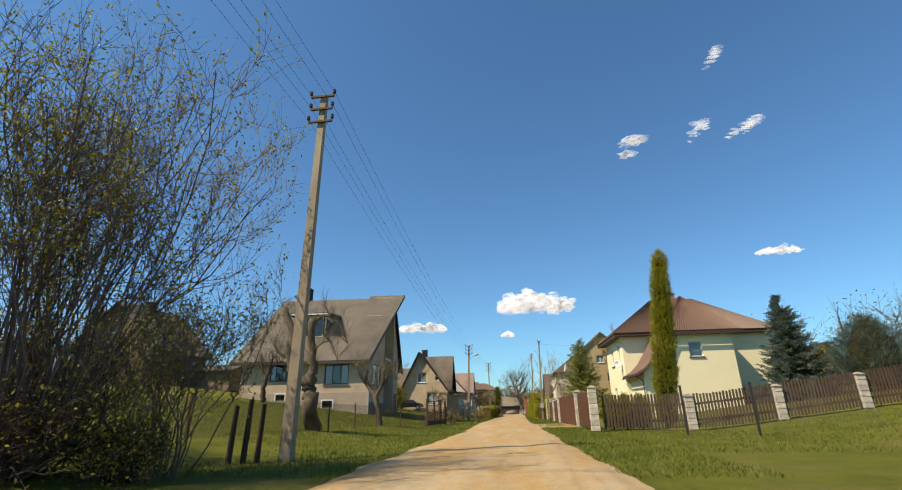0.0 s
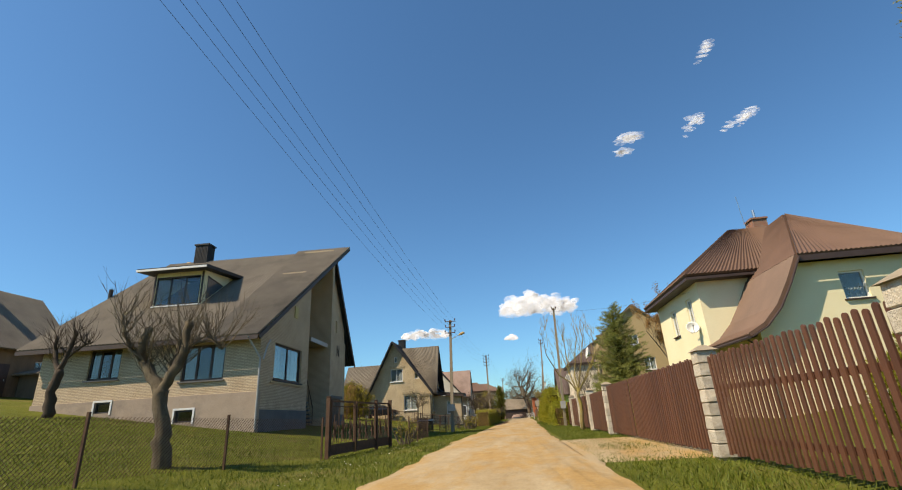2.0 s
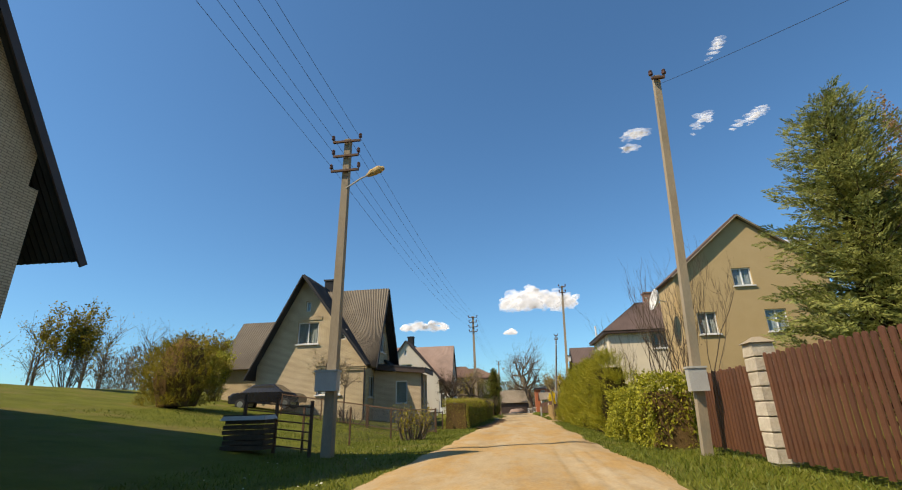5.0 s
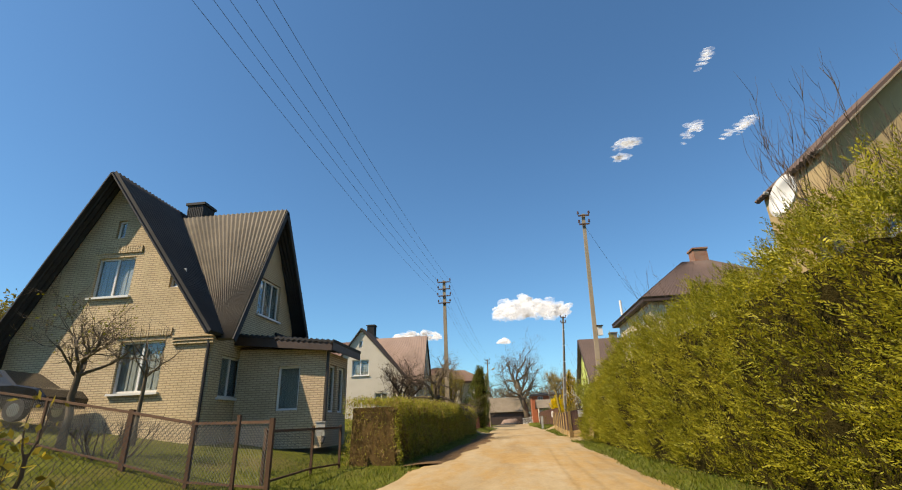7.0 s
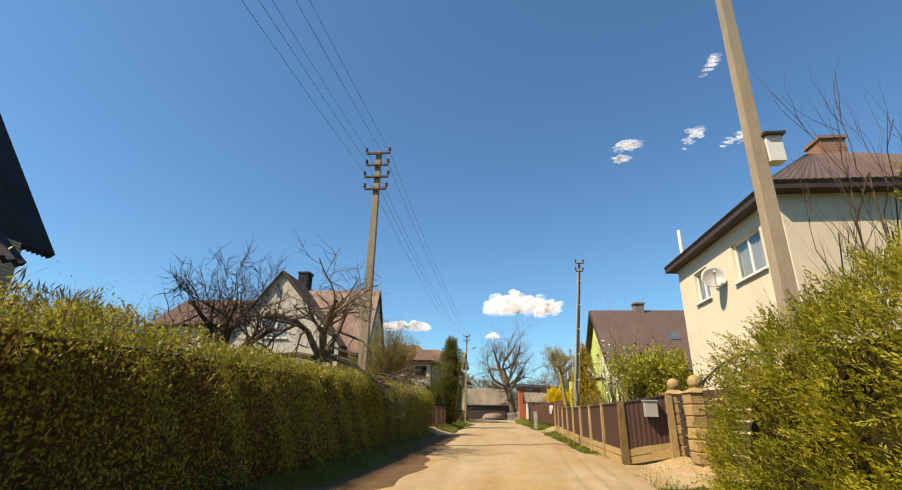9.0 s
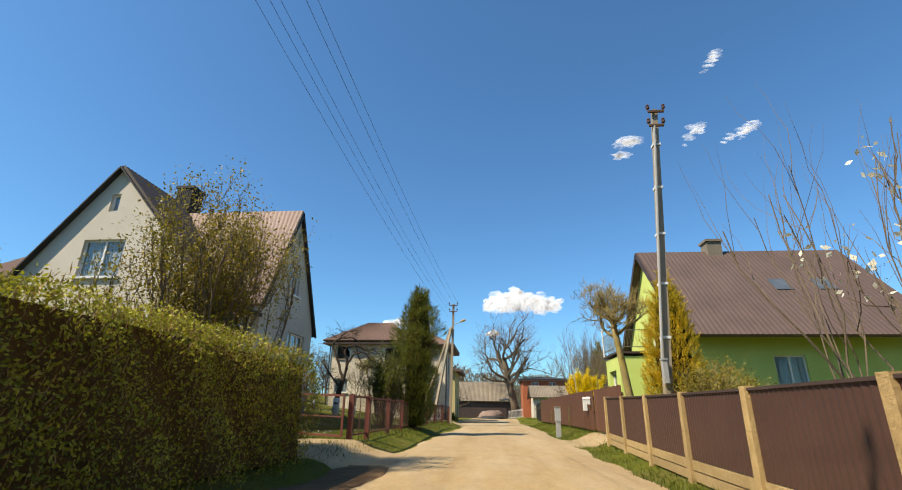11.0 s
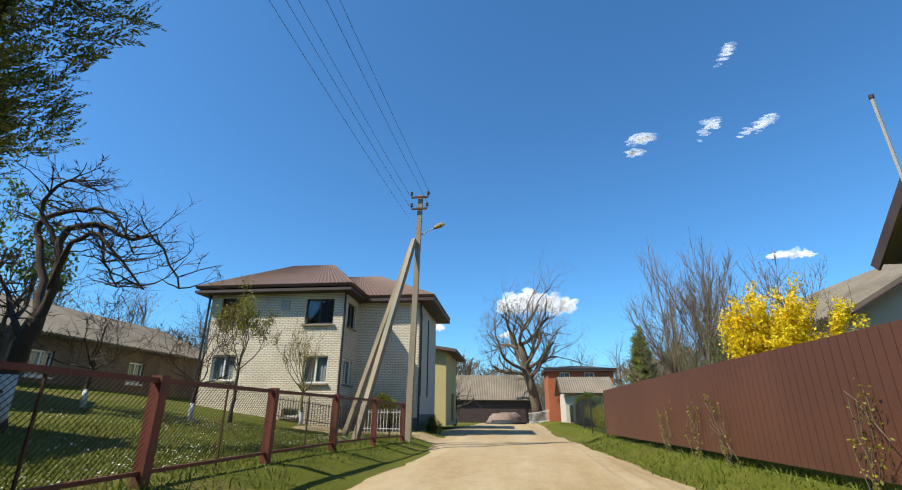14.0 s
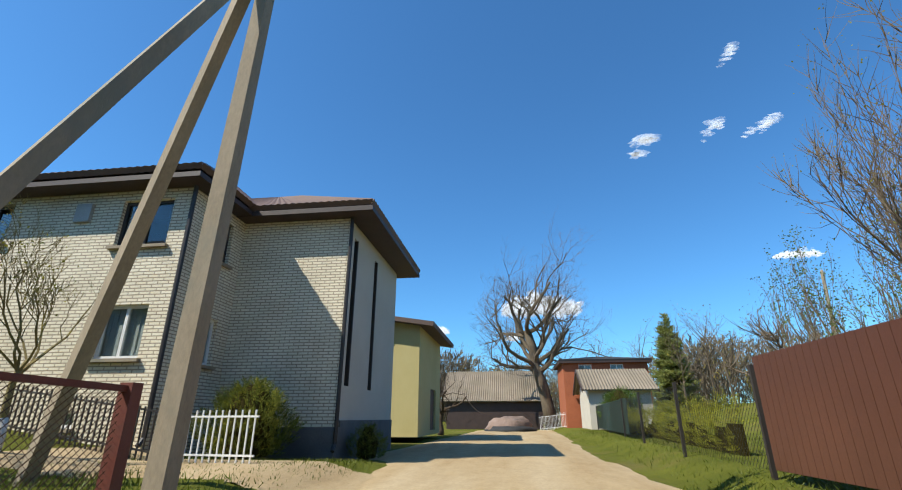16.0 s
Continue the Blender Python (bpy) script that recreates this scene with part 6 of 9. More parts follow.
def tiered_conifer(name, x, y, label, seed, height, radius, leaf, gap=0.33, per_tier=10, droop=0.35, low=0.3, frond_len=0.5, count=12, leaf_share=0.3, taper=0.85, start=0.15, core=0.42):
    """A spruce or pine: whorls of limbs that carry feathered twigs on both sides."""
    rng = np.random.default_rng(seed)
    z0 = gz(x, y)
    t = thing(name, x, y, z0, label, "tree", "trees and shrubs")
    part("trunk", Shape().tube([(x, y, z0 - 0.1), (x, y, z0 + height * 0.55), (x + 0.05, y, z0 + height * 0.98)], [height * 0.02, height * 0.013, 0.015], 8), M_BARK_DARK, t)
    wood, base, axis, size = Shape(), [], [], []
    h = low
    while h < height * 0.97:
        share = (1 - h / height) ** taper
        for k in range(per_tier if share > 0.25 else max(4, per_tier // 2)):
            a = 2 * math.pi * (k + rng.uniform(-0.4, 0.4)) / per_tier + h * 2.1
            ln = max(0.18, radius * share * rng.uniform(0.62, 1.12))
            d = Vector((math.cos(a), math.sin(a), 0.25 - droop * 0.4 + 0.5 * (h / height) ** 2))
            p = Vector((x, y, z0 + h + rng.uniform(-0.1, 0.1)))
            pts = [p]
            steps = max(2, int(ln / 0.2))
            for i in range(steps):
                f = (i + 1) / steps
                d = (d + Vector((0, 0, -droop * 0.35 * (1 - f) + droop * 0.4 * f)) * 0.6 + Vector(rng.normal(size=3)) * 0.08).normalized()
                pts.append(pts[-1] + d * ln / steps)
                if f > start:
                    side = d.cross(Vector((0, 0, 1))).normalized()
                    for sg in (-1, 1):
                        base.append(tuple(pts[-1]))
                        axis.append(tuple(d * 0.8 + side * sg * rng.uniform(0.5, 1.0) + Vector((0, 0, rng.uniform(-0.35, 0.25)))))
                        size.append(frond_len * (1.1 - 0.5 * f) * rng.uniform(0.7, 1.25) * (0.5 + 0.5 * share))
            base.append(tuple(pts[-1]))
            axis.append(tuple(d))
            size.append(frond_len * 0.7 * (0.5 + 0.5 * share))
            wood.tube(pts, [max(0.006, 0.03 * share * (1 - i / len(pts))) for i in range(len(pts))], 4, False)
        h += gap * rng.uniform(0.8, 1.2) * (0.55 + 0.45 * share)
    part("branchwork", wood, M_BARK_DARK, t)
    # solid cone filling; the dark colour stands in for shade between the limbs
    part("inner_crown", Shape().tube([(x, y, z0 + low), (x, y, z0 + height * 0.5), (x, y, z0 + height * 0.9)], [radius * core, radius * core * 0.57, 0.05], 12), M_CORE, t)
    leaves("foliage", frond_quads(rng, np.array(base), np.array(axis), np.array(size), count, 0.5, leaf_share, 0.1), leaf, t)
    return t


def thuja_row(name, line, height, width, label, leaf, fronds, frond_len, core, seed, front=0.8):
    """An unclipped evergreen hedge: plant by plant swelling, feathered all over. height: of the way along, 0 to 1."""
    rng = np.random.default_rng(seed)
    (ax, ay), (bx, by) = line
    t = thing(name, ax, ay, gz(ax, ay), label, "hedge")
    ln = math.hypot(bx - ax, by - ay)
    d, side = np.array([bx - ax, by - ay]) / ln, np.array([by - ay, ax - bx]) / ln
    s = Shape()
    k = int(ln / 0.8)
    for i in range(k):
        u0, u1 = i / k, (i + 1) / k
        p, q = np.array([ax, ay]) + d * ln * u0, np.array([ax, ay]) + d * ln * u1
        w, h0 = width / 2 - 0.3, height((u0 + u1) / 2) - 0.45
        z = gz(*p) - 0.05
        s.hexa([(*(p - side * w), z), (*(p + side * w), z), (*(q + side * w), z), (*(q - side * w), z),
                (*(p - side * w * 0.5), z + h0), (*(p + side * w * 0.5), z + h0), (*(q + side * w * 0.5), z + h0), (*(q - side * w * 0.5), z + h0)])
    # solid filling of the hedge; its dark colour is painted inner shade
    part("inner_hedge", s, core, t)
    n = fronds
    u = rng.uniform(-0.015, 1.015, n)
    hh = np.array([height(v) for v in np.clip(u, 0, 1)])
    plant = 0.5 + 0.5 * np.cos(2 * math.pi * u * ln / 0.95 + 1.2 * np.sin(u * 9))
    hh = hh * (0.93 + 0.1 * plant)
    sg = np.where(rng.uniform(0, 1, n) < front, -1.0, 1.0)
    arc = rng.uniform(0, 1, n)
    v = np.where(arc < 0.74, arc / 0.74, 1.0)
    slide = np.where(arc < 0.74, 1.0, 1 - (arc - 0.74) / 0.26)
    belly = (0.86 + 0.14 * np.sin(v * math.pi)) * (1 - 0.42 * np.clip((v - 0.72) / 0.28, 0, 1) ** 2)
    across = sg * width / 2 * belly * slide
    px, py = ax + d[0] * ln * u + side[0] * across, ay + d[1] * ln * u + side[1] * across
    ground = np.array([gz(a_, b_) for a_, b_ in zip(px, py)])
    where = np.stack([px, py, ground + v * hh + 0.03], 1)
    out = np.stack([side[0] * sg * slide, side[1] * sg * slide, 0.1 + 1.1 * (v > 0.97)], 1)
    ends = np.where(u < 0.004, -1.0, np.where(u > 0.996, 1.0, 0.0))
    out[:, :2] += d * ends[:, None]
    swell = 0.17 * lumps_at(where, seed + 3, 0.75) + 0.09 * lumps_at(where, seed + 4, 0.28) + 0.1 * (plant - 0.5)
    where = where + out * (swell - 0.12 - 0.1 * rng.uniform(0, 1, n) ** 2)[:, None]
    where[:, 2] = np.maximum(where[:, 2], ground + 0.05)
    rise = out * 0.7 + np.array([0, 0, 0.55]) + rng.normal(size=out.shape) * 0.38
    leaves("foliage", frond_quads(rng, where, rise, frond_len * rng.uniform(0.55, 1.4, n), 28, 0.42, 0.16, 0.3), leaf, t)
    return t


def hedge(name, line, height, width, label, leaf, count, size, core, seed, top_wave=0.06, lump=0.1, taper=0.1, sprays=False, twigs=None, front=0.5):
    """A clipped hedge along a line of (x, y) points."""
    rng = np.random.default_rng(seed)
    x, y = line[0]
    t = thing(name, x, y, gz(x, y), label, "hedge")
    s = Shape()
    pts = [np.array(p, float) for p in line]
    lens = [np.linalg.norm(b - a) for a, b in zip(pts, pts[1:])]
    hgt = height if callable(height) else (lambda u: height)  # noqa: E731
    total, done = sum(lens), 0.0
    cs, ns = [], []
    for a, b, ln in zip(pts, pts[1:], lens):
        d = (b - a) / ln
        side = np.array([d[1], -d[0]])
        k = max(1, int(ln / 1.0))
        for i in range(k):
            p, q = a + d * ln * i / k, a + d * ln * (i + 1) / k
            low = 0.03 if sprays else 0.1
            h0, h1 = hgt((done + ln * i / k) / total) - low, hgt((done + ln * (i + 1) / k) / total) - low
            w = width / 2 - (0.14 if sprays else 0.1 + lump * 0.6)
            z0, z1 = gz(*p) - 0.05, gz(*q) - 0.05
            s.hexa([(*(p - side * w), z0), (*(p + side * w), z0), (*(q + side * w), z1), (*(q - side * w), z1),
                    (*(p - side * w * (1 - taper)), z0 + h0), (*(p + side * w * (1 - taper)), z0 + h0), (*(q + side * w * (1 - taper)), z1 + h1), (*(q - side * w * (1 - taper)), z1 + h1)])
        n = int(count * ln / total)
        u = rng.uniform(-0.01, 1.01, n)
        h_here = np.array([hgt((done + ln * v) / total) for v in np.linspace(0, 1, 40)])
        hh = np.interp(u, np.linspace(0, 1, 40), h_here)
        face = rng.uniform(0, 1, n)
        hmean = float(hh.mean())
        pt = width / (width + 2 * hmean)
        on_top = face < pt
        sd = np.where(rng.uniform(0, 1, n) < front, -1.0, 1.0)
        v = rng.uniform(0, 1, n) ** 0.85
        across = np.where(on_top, rng.uniform(-1, 1, n) * width / 2, sd * width / 2 * (1 - taper * v))
        zz = np.where(on_top, hh, v * hh)
        ends = rng.uniform(0, 1, n) < 0.5 * width / ln
        across = np.where(ends & ~on_top, rng.uniform(-1, 1, n) * width / 2, across)
        u = np.where(ends & ~on_top, np.where(rng.uniform(0, 1, n) < 0.5, 0.0, 1.0), u)
        px, py = a[0] + d[0] * ln * u + side[0] * across, a[1] + d[1] * ln * u + side[1] * across
        wob = np.sin(px * 2.3 + py * 1.9) * np.sin(py * 2.7 + zz * 3.1) * lump + np.sin(py * 6.1 + zz * 5) * lump * 0.5
        wob = np.maximum(wob, -0.05) + 0.03 if sprays else wob
        px = px + side[0] * wob * np.where(on_top, 0, np.sign(across))
        py = py + side[1] * wob * np.where(on_top, 0, np.sign(across))
        zz = zz + np.where(on_top, wob * top_wave / max(lump, 0.01) + rng.exponential(0.03, n), 0) + np.array([gz(a_, b_) for a_, b_ in zip(px, py)])
        off = rng.normal(size=(n, 3)) * 0.035
        deep = np.where(on_top, 0, rng.exponential(0.03, n)) * np.sign(across)
        px, py = px - side[0] * deep, py - side[1] * deep
        cs.append(np.stack([px, py, zz], 1) + off)
        ns.append(np.stack([np.where(on_top, 0, side[0] * np.sign(across)), np.where(on_top, 0, side[1] * np.sign(across)), np.where(on_top, 1.0, 0.35)], 1))
        done += ln
    part("inner_hedge", s, core, t)
    where, out = np.concatenate(cs), np.concatenate(ns)
    if sprays:
        leaves("foliage", leaf_quads(rng, where, size, None, 1.0, 3.6, out * np.array([1.0, 1.0, 0.5]) + np.array([0, 0, 0.3]) + rng.normal(size=out.shape) * 0.5), leaf, t)
    else:
        leaves("foliage", leaf_quads(rng, where, size, out, 0.7, 1.7), leaf, t)
    if twigs is not None:
        pick = rng.integers(0, len(where), len(where) // 5)
        leaves("hedge_wood", leaf_quads(rng, where[pick] - out[pick] * 0.05 * np.array([1, 1, 0]), 0.012, None, 1.0, 9.0, out[pick] * 0.5 + np.array([0, 0, 0.9])), twigs, t, "bare brown hedge twigs")
    return t


# near-black filling colour: shade deep in the foliage, put into the colour
M_CORE = surface("core_shade_colour", (0.026, 0.021, 0.006), (0.044, 0.036, 0.010), 6, 0.95, 30, 0.9, 0.05, spec=0.05)
M_CORE_BROWN = surface("brown_hedge_wood", (0.11, 0.068, 0.028), (0.17, 0.108, 0.045), 9, 0.95, 40, 0.9, 0.05, spec=0.05)
L_TWIG = leafage("hedge_twigs", (0.21, 0.135, 0.055), (0.32, 0.21, 0.09), (0.44, 0.32, 0.15), 0.15)

hedge("privet_hedge", [(-3.9, 73.4), (-3.6, 97.2)], 1.5, 1.5, "clipped privet hedge along the road, yellow-green on top", L_PRIVET, 120000, 0.023, M_CORE_BROWN, 11, twigs=L_TWIG, front=0.25)
thuja_row("thuja_hedge", [(3.4, 64.0), (3.5, 82.4)], lambda u: 2.95 - 0.9 * smooth((u - 0.62) / 0.26) - 0.9 * (1 - smooth(u / 0.08)) - 0.4 * smooth((u - 0.94) / 0.06), 1.75, "tall unclipped golden-green thuja hedge along the road", L_THUJA, 11000, 0.27, M_CORE, 12)
hedge("shrub_hedge", [(3.25, 57.7), (3.3, 63.6)], lambda u: 1.35 + 0.4 * math.sin(u * 9 + 1) * math.sin(u * 4), 1.25, "uneven leafy shrubs by the road", L_PRIVET, 26000, 0.045, M_CORE_BROWN, 13, 0.25, 0.22)
conifer("columnar_thuja", 8.2, 28.0, "tall columnar golden-green thuja", 21, [(0.2, 0.5), (2.5, 0.64), (5.5, 0.6), (8.0, 0.5), (9.0, 0.38), (9.5, 0.12)], L_THUJA, 7500, 0.24, M_CORE, 14, lean=(0.7, -1.1), lumps=0.14, lift=1.0, lump_size=0.5)
tiered_conifer("blue_spruce", 20.6, 38.0, "blue spruce with tiered drooping branches", 22, 7.7, 2.6, L_SPRUCE, 0.26, 15, 0.3, 0.2, 0.62, 16, 0.34, 0.8, 0.1)
tiered_conifer("pine_tree", 8.1, 57.0, "bushy green pine tree beside the fence", 23, 8.8, 3.2, L_PINE, 0.34, 12, -0.3, 0.4, 0.6, 22, 0.28, 0.62, 0.22, 0.24)
conifer("juniper_tree", -3.15, 109.6, "tall green juniper with upright tufts beside the red fence", 24, [(0.1, 0.4), (0.8, 0.62), (2.0, 0.86), (3.4, 0.98), (4.5, 0.84), (5.2, 0.56), (5.85, 0.1)], L_CONIFER, 9500, 0.19, M_CORE, 24, lumps=0.5, lift=0.9, core_share=0.55, lump_size=0.6, leaf_share=0.19)
conifer("golden_thuja", 4.75, 102.35, "golden thuja bush behind the brown fence", 25, [(0.2, 0.6), (1.8, 0.76), (3.2, 0.55), (4.3, 0.06)], L_THUJA_GOLD, 3000, 0.22, M_CORE, 14, lift=1.2, lumps=0.22)

shrub("lilac_shrub", -7.7, 7.0, "huge leafless shrub of many purplish stems with yellow-green buds", 31, 64, 8.6, 2.6, 2, M_BARK_PURPLE, L_BUD, 20000, 0.04, r=0.026, kids=(7, 9), spread=0.7, up=0.2, gnarl=0.2, shrink=0.34)
shrub("bramble_thicket", -9.4, 8.6, "dense dark tangle of brown stems under the big shrub", 131, 120, 3.0, 3.4, 2, M_BARK_DARK, L_OLIVE, 2500, 0.04, r=0.022, kids=(3, 5), spread=0.8, up=0.15, gnarl=0.3)


shrub("lilac_shrub", -6.1, 8.1, "spreading leafless shrub with drooping twigs and buds", 134, 26, 3.9, 2.1, 2, M_BARK_PURPLE, L_BUD, 5000, 0.036, r=0.018, kids=(6, 8), spread=0.7, up=0.12, gnarl=0.2, shrink=0.4)
shrub("bramble_thicket", -7.4, 6.5, "low dark bramble scrub beside the lawn", 132, 110, 1.6, 1.8, 2, M_BARK_DARK, L_OLIVE, 1500, 0.04, r=0.016, kids=(4, 5), spread=0.9, up=0.1, gnarl=0.3)
shrub("bramble_thicket", -6.3, 7.5, "low brown scrub with a few young leaves", 133, 60, 1.1, 1.2, 2, M_BARK_DARK, L_OLIVE, 2500, 0.035, r=0.014, kids=(4, 5), spread=0.9, up=0.1, gnarl=0.3)


def gnarled(shape, rng, points, r0, r1, knob=0.09, sides=9, wander=0.022):
    """A knotty limb through the points, swelling and shrinking as it goes."""
    pts = [Vector(q) for q in points]
    line, radii = [], []
    for k in range(len(pts) - 1):
        a, b, c, d = pts[max(k - 1, 0)], pts[k], pts[k + 1], pts[min(k + 2, len(pts) - 1)]
        for m in range(4):
            f = m / 4
            line.append(0.5 * (2 * b + (c - a) * f + (2 * a - 5 * b + 4 * c - d) * f * f + (3 * b - a - 3 * c + d) * f ** 3))
    line.append(pts[-1])
    n = len(line)
    for k in range(n):
        r = r0 + (r1 - r0) * k / (n - 1)
        radii.append(r * (1 + knob * rng.uniform(-1, 1.4)))
        if 0 < k < n - 1:
            line[k] = line[k] + Vector(rng.normal(size=3)) * max(r * 0.25, wander)
    shape.tube(line, radii, sides)
    return line


def old_tree(name, x, y, label, seed, trunk, r, limbs, bark, shoots=30, shoot_len=(0.5, 1.2), up=0.5, curl=0.2, white=False, shoot_r=0.017, fork=1):
    """An old trunk with heavy limbs along given paths, each with a tangle of thin shoots. limbs: (path, radius, end radius)."""
    rng = np.random.default_rng(seed)
    z0 = gz(x, y)
    t = thing(name, x, y, z0, label, "tree", "trees and shrubs")
    tr = Shape()
    path = [(x, y, z0 - 0.1)] + [(x + q[0], y + q[1], z0 + q[2]) for q in trunk]
    gnarled(tr, rng, path, r * 1.35, r, 0.1, 11)
    part("trunk", tr, bark, t, "", True)
    if white:
        low = [Vector(path[0]), Vector(path[0]).lerp(Vector(path[1]), 0.5), Vector(path[1])]
        part("limewash", Shape().tube(low, [r * 1.6, r * 1.5, r * 1.42], 11), M_LIME, t, "white limewashed lower trunk", True)
    for way, lr, le in limbs:
        lb = Shape()
        line = gnarled(lb, rng, [(x + q[0], y + q[1], z0 + q[2]) for q in way], lr, le)
        limb = part("limb", lb, bark, t, "", True)
        sh, tips = Shape(), []
        for i in range(shoots):
            q = line[int(len(line) * rng.uniform(0.25, 1.0))]
            a = rng.uniform(0, 2 * math.pi)
            grow(sh, rng, q, (math.cos(a), math.sin(a), up), rng.uniform(*shoot_len), shoot_r, fork, 0.6, tips, 0.16, curl, (2, 4), 4, 0.55)
        part("twig_tangle", sh, bark, limb)
    return t


old_tree("apple_tree", -8.55, 20.4, "old apple tree lopped to two thick sawn-off limbs", 32, ((-0.05, 0, 0.6), (-0.2, 0, 1.3), (-0.22, 0, 1.85)), 0.25, (
    (((-0.22, 0, 1.75), (-1.0, 0.05, 2.35), (-1.22, 0.05, 3.2), (-1.22, 0.1, 4.1), (-1.75, 0.1, 5.3)), 0.21, 0.15),
    (((-0.22, 0, 1.75), (-0.08, 0, 2.4), (-0.25, 0, 3.4), (-0.3, 0, 4.7)), 0.23, 0.17),
    (((-0.3, 0, 4.5), (0.2, 0.1, 4.85), (0.9, 0.15, 4.5), (1.35, 0.2, 3.6)), 0.06, 0.015),
    (((-0.2, 0, 3.2), (0.35, -0.2, 3.6), (0.8, -0.3, 3.5), (1.1, -0.3, 2.8)), 0.045, 0.012),
    (((-1.2, 0.05, 3.0), (-1.6, -0.1, 3.1), (-2.0, -0.1, 3.7)), 0.05, 0.012)), M_BARK_OLD, 40, (0.4, 1.3), 0.9, 0.16, shoot_r=0.012)
old_tree("apple_tree", -8.2, 30.0, "knobbly pollarded apple tree with upright shoots on the lawn", 33, ((-0.05, 0, 0.7), (-0.25, 0, 1.7)), 0.16, (
    (((-0.25, 0, 1.6), (-0.75, 0.1, 2.2), (-1.05, 0.1, 2.6), (-0.95, 0.1, 3.3)), 0.14, 0.09),
    (((-0.25, 0, 1.6), (0.0, 0, 2.2), (0.15, 0.1, 2.7), (0.15, 0.1, 3.35)), 0.14, 0.09),
    (((-0.8, 0.1, 2.3), (-1.3, -0.1, 2.9), (-1.6, -0.1, 3.6)), 0.06, 0.03),
    (((0.1, 0.1, 2.6), (0.6, 0.3, 2.9), (1.0, 0.3, 2.6)), 0.05, 0.015),
    (((-0.3, 0, 1.7), (-0.4, 0.5, 2.5), (-0.5, 0.7, 3.2)), 0.09, 0.05)), M_BARK_OLD, 38, (0.4, 1.4), 0.7, 0.22, shoot_r=0.013)
old_tree("apple_tree", -20.5, 38.4, "small pollarded apple tree by the corner of the house", 34, ((0.05, 0, 1.0), (0.15, 0, 2.0)), 0.16, (
    (((0.15, 0, 1.9), (-0.3, 0.1, 2.6), (-0.5, 0.1, 3.6)), 0.12, 0.07),
    (((0.15, 0, 1.9), (0.4, 0, 2.7), (0.5, 0.1, 3.7)), 0.12, 0.07),
    (((0.3, 0, 2.4), (0.9, 0.2, 3.0), (1.3, 0.2, 3.1)), 0.06, 0.02)), M_BARK_DARK, 30, (0.5, 1.3), 0.7, 0.22)
tree("young_tree", 3.4, 46.8, "bare young tree with pale lichen-covered branches", 35, 2.2, 0.11, 7, 3.5, 3, 0.42, 0.3, (4, 6), gnarl=0.24, bark=M_BARK_LICHEN, flat=1.6, shrink=0.38, stout=0.34)
tree("russet_tree", 13.5, 60.5, "tall tree with reddish-brown young leaves", 36, 2.8, 0.13, 9, 4.3, 3, 0.45, 0.4, (4, 5), leaf=L_RUSSET, leaf_n=24000, leaf_size=0.055, shrink=0.5, flat=1.2, stout=0.5)
tree("apple_tree", -5.25, 85.4, "leafless apple tree with dense twigs", 37, 1.9, 0.12, 7, 1.4, 3, 0.9, 0.1, (5, 6), bark=M_BARK_DARK, lean=(-0.5, -0.2))
tree("apple_tree", -4.9, 86.9, "gnarled leafless apple tree behind the hedge", 38, 2.2, 0.17, 6, 1.75, 3, 0.9, -0.02, (5, 6), bark=M_BARK, lean=(0.7, 0.2))
tree("oak_tree", 3.4, 164.0, "huge bare oak at the end of the road", 39, 8.6, 0.55, 15, 5.2, 4, 0.6, 0.1, (4, 4), bark=M_BARK, flat=0.1, lean=(-1.8, 0), stout=0.4, low=2.7)
tree("pollard_tree", 3.95, 103.3, "pollarded tree with lichen-yellow bark and thin shoots", 40, 3.2, 0.115, 9, 0.95, 3, 0.95, 0.2, (6, 7), bark=M_BARK_LICHEN, lean=(-0.35, 0.2), shrink=0.62, stout=0.45)
shrub("forsythia", 5.05, 117.4, "yellow flowering forsythia bush", 41, 60, 3.2, 0.8, 1, M_BARK, L_YELLOW, 60000, 0.036, up=0.12, r=0.018, kids=(6, 8), shrink=0.2, spread=0.5, fuzz=0.05)
shrub("willow_shrub", 6.7, 125.3, "leafless multi-stemmed willow with fine grey twigs", 42, 24, 6.4, 3.0, 2, M_BARK, L_BUD, 3000, 0.025, r=0.028, kids=(10, 13), spread=0.5, up=0.14, gnarl=0.12, shrink=0.36)
shrub("willow_shrub", 7.2, 121.5, "tall bare shrub with thin twigs and buds", 142, 14, 4.6, 2.4, 2, M_BARK, L_BUD, 2500, 0.025, r=0.022, kids=(8, 10), spread=0.5, up=0.2, gnarl=0.12, shrink=0.36)
shrub("olive_shrub", -5.2, 97.3, "tall shrub with yellow-green young leaves behind the hedge end", 43, 40, 4.3, 1.7, 2, M_BARK, L_OLIVE, 34000, 0.03, kids=(5, 7), shrink=0.36, fuzz=0.13)


# ---------------------------------------------------------------- fences and gates
def piece(name, me, parent, x, y, z, rz=0.0):
    """One more object on a mesh that alike pieces share."""
    ob = new(name, me)
    ob.parent = parent
    ob.location = Vector((x, y, z)) - place_of(parent)
    ob.rotation_euler.z = rz
    return ob


def unit(shape, material):
    return mesh_of(shape, material)


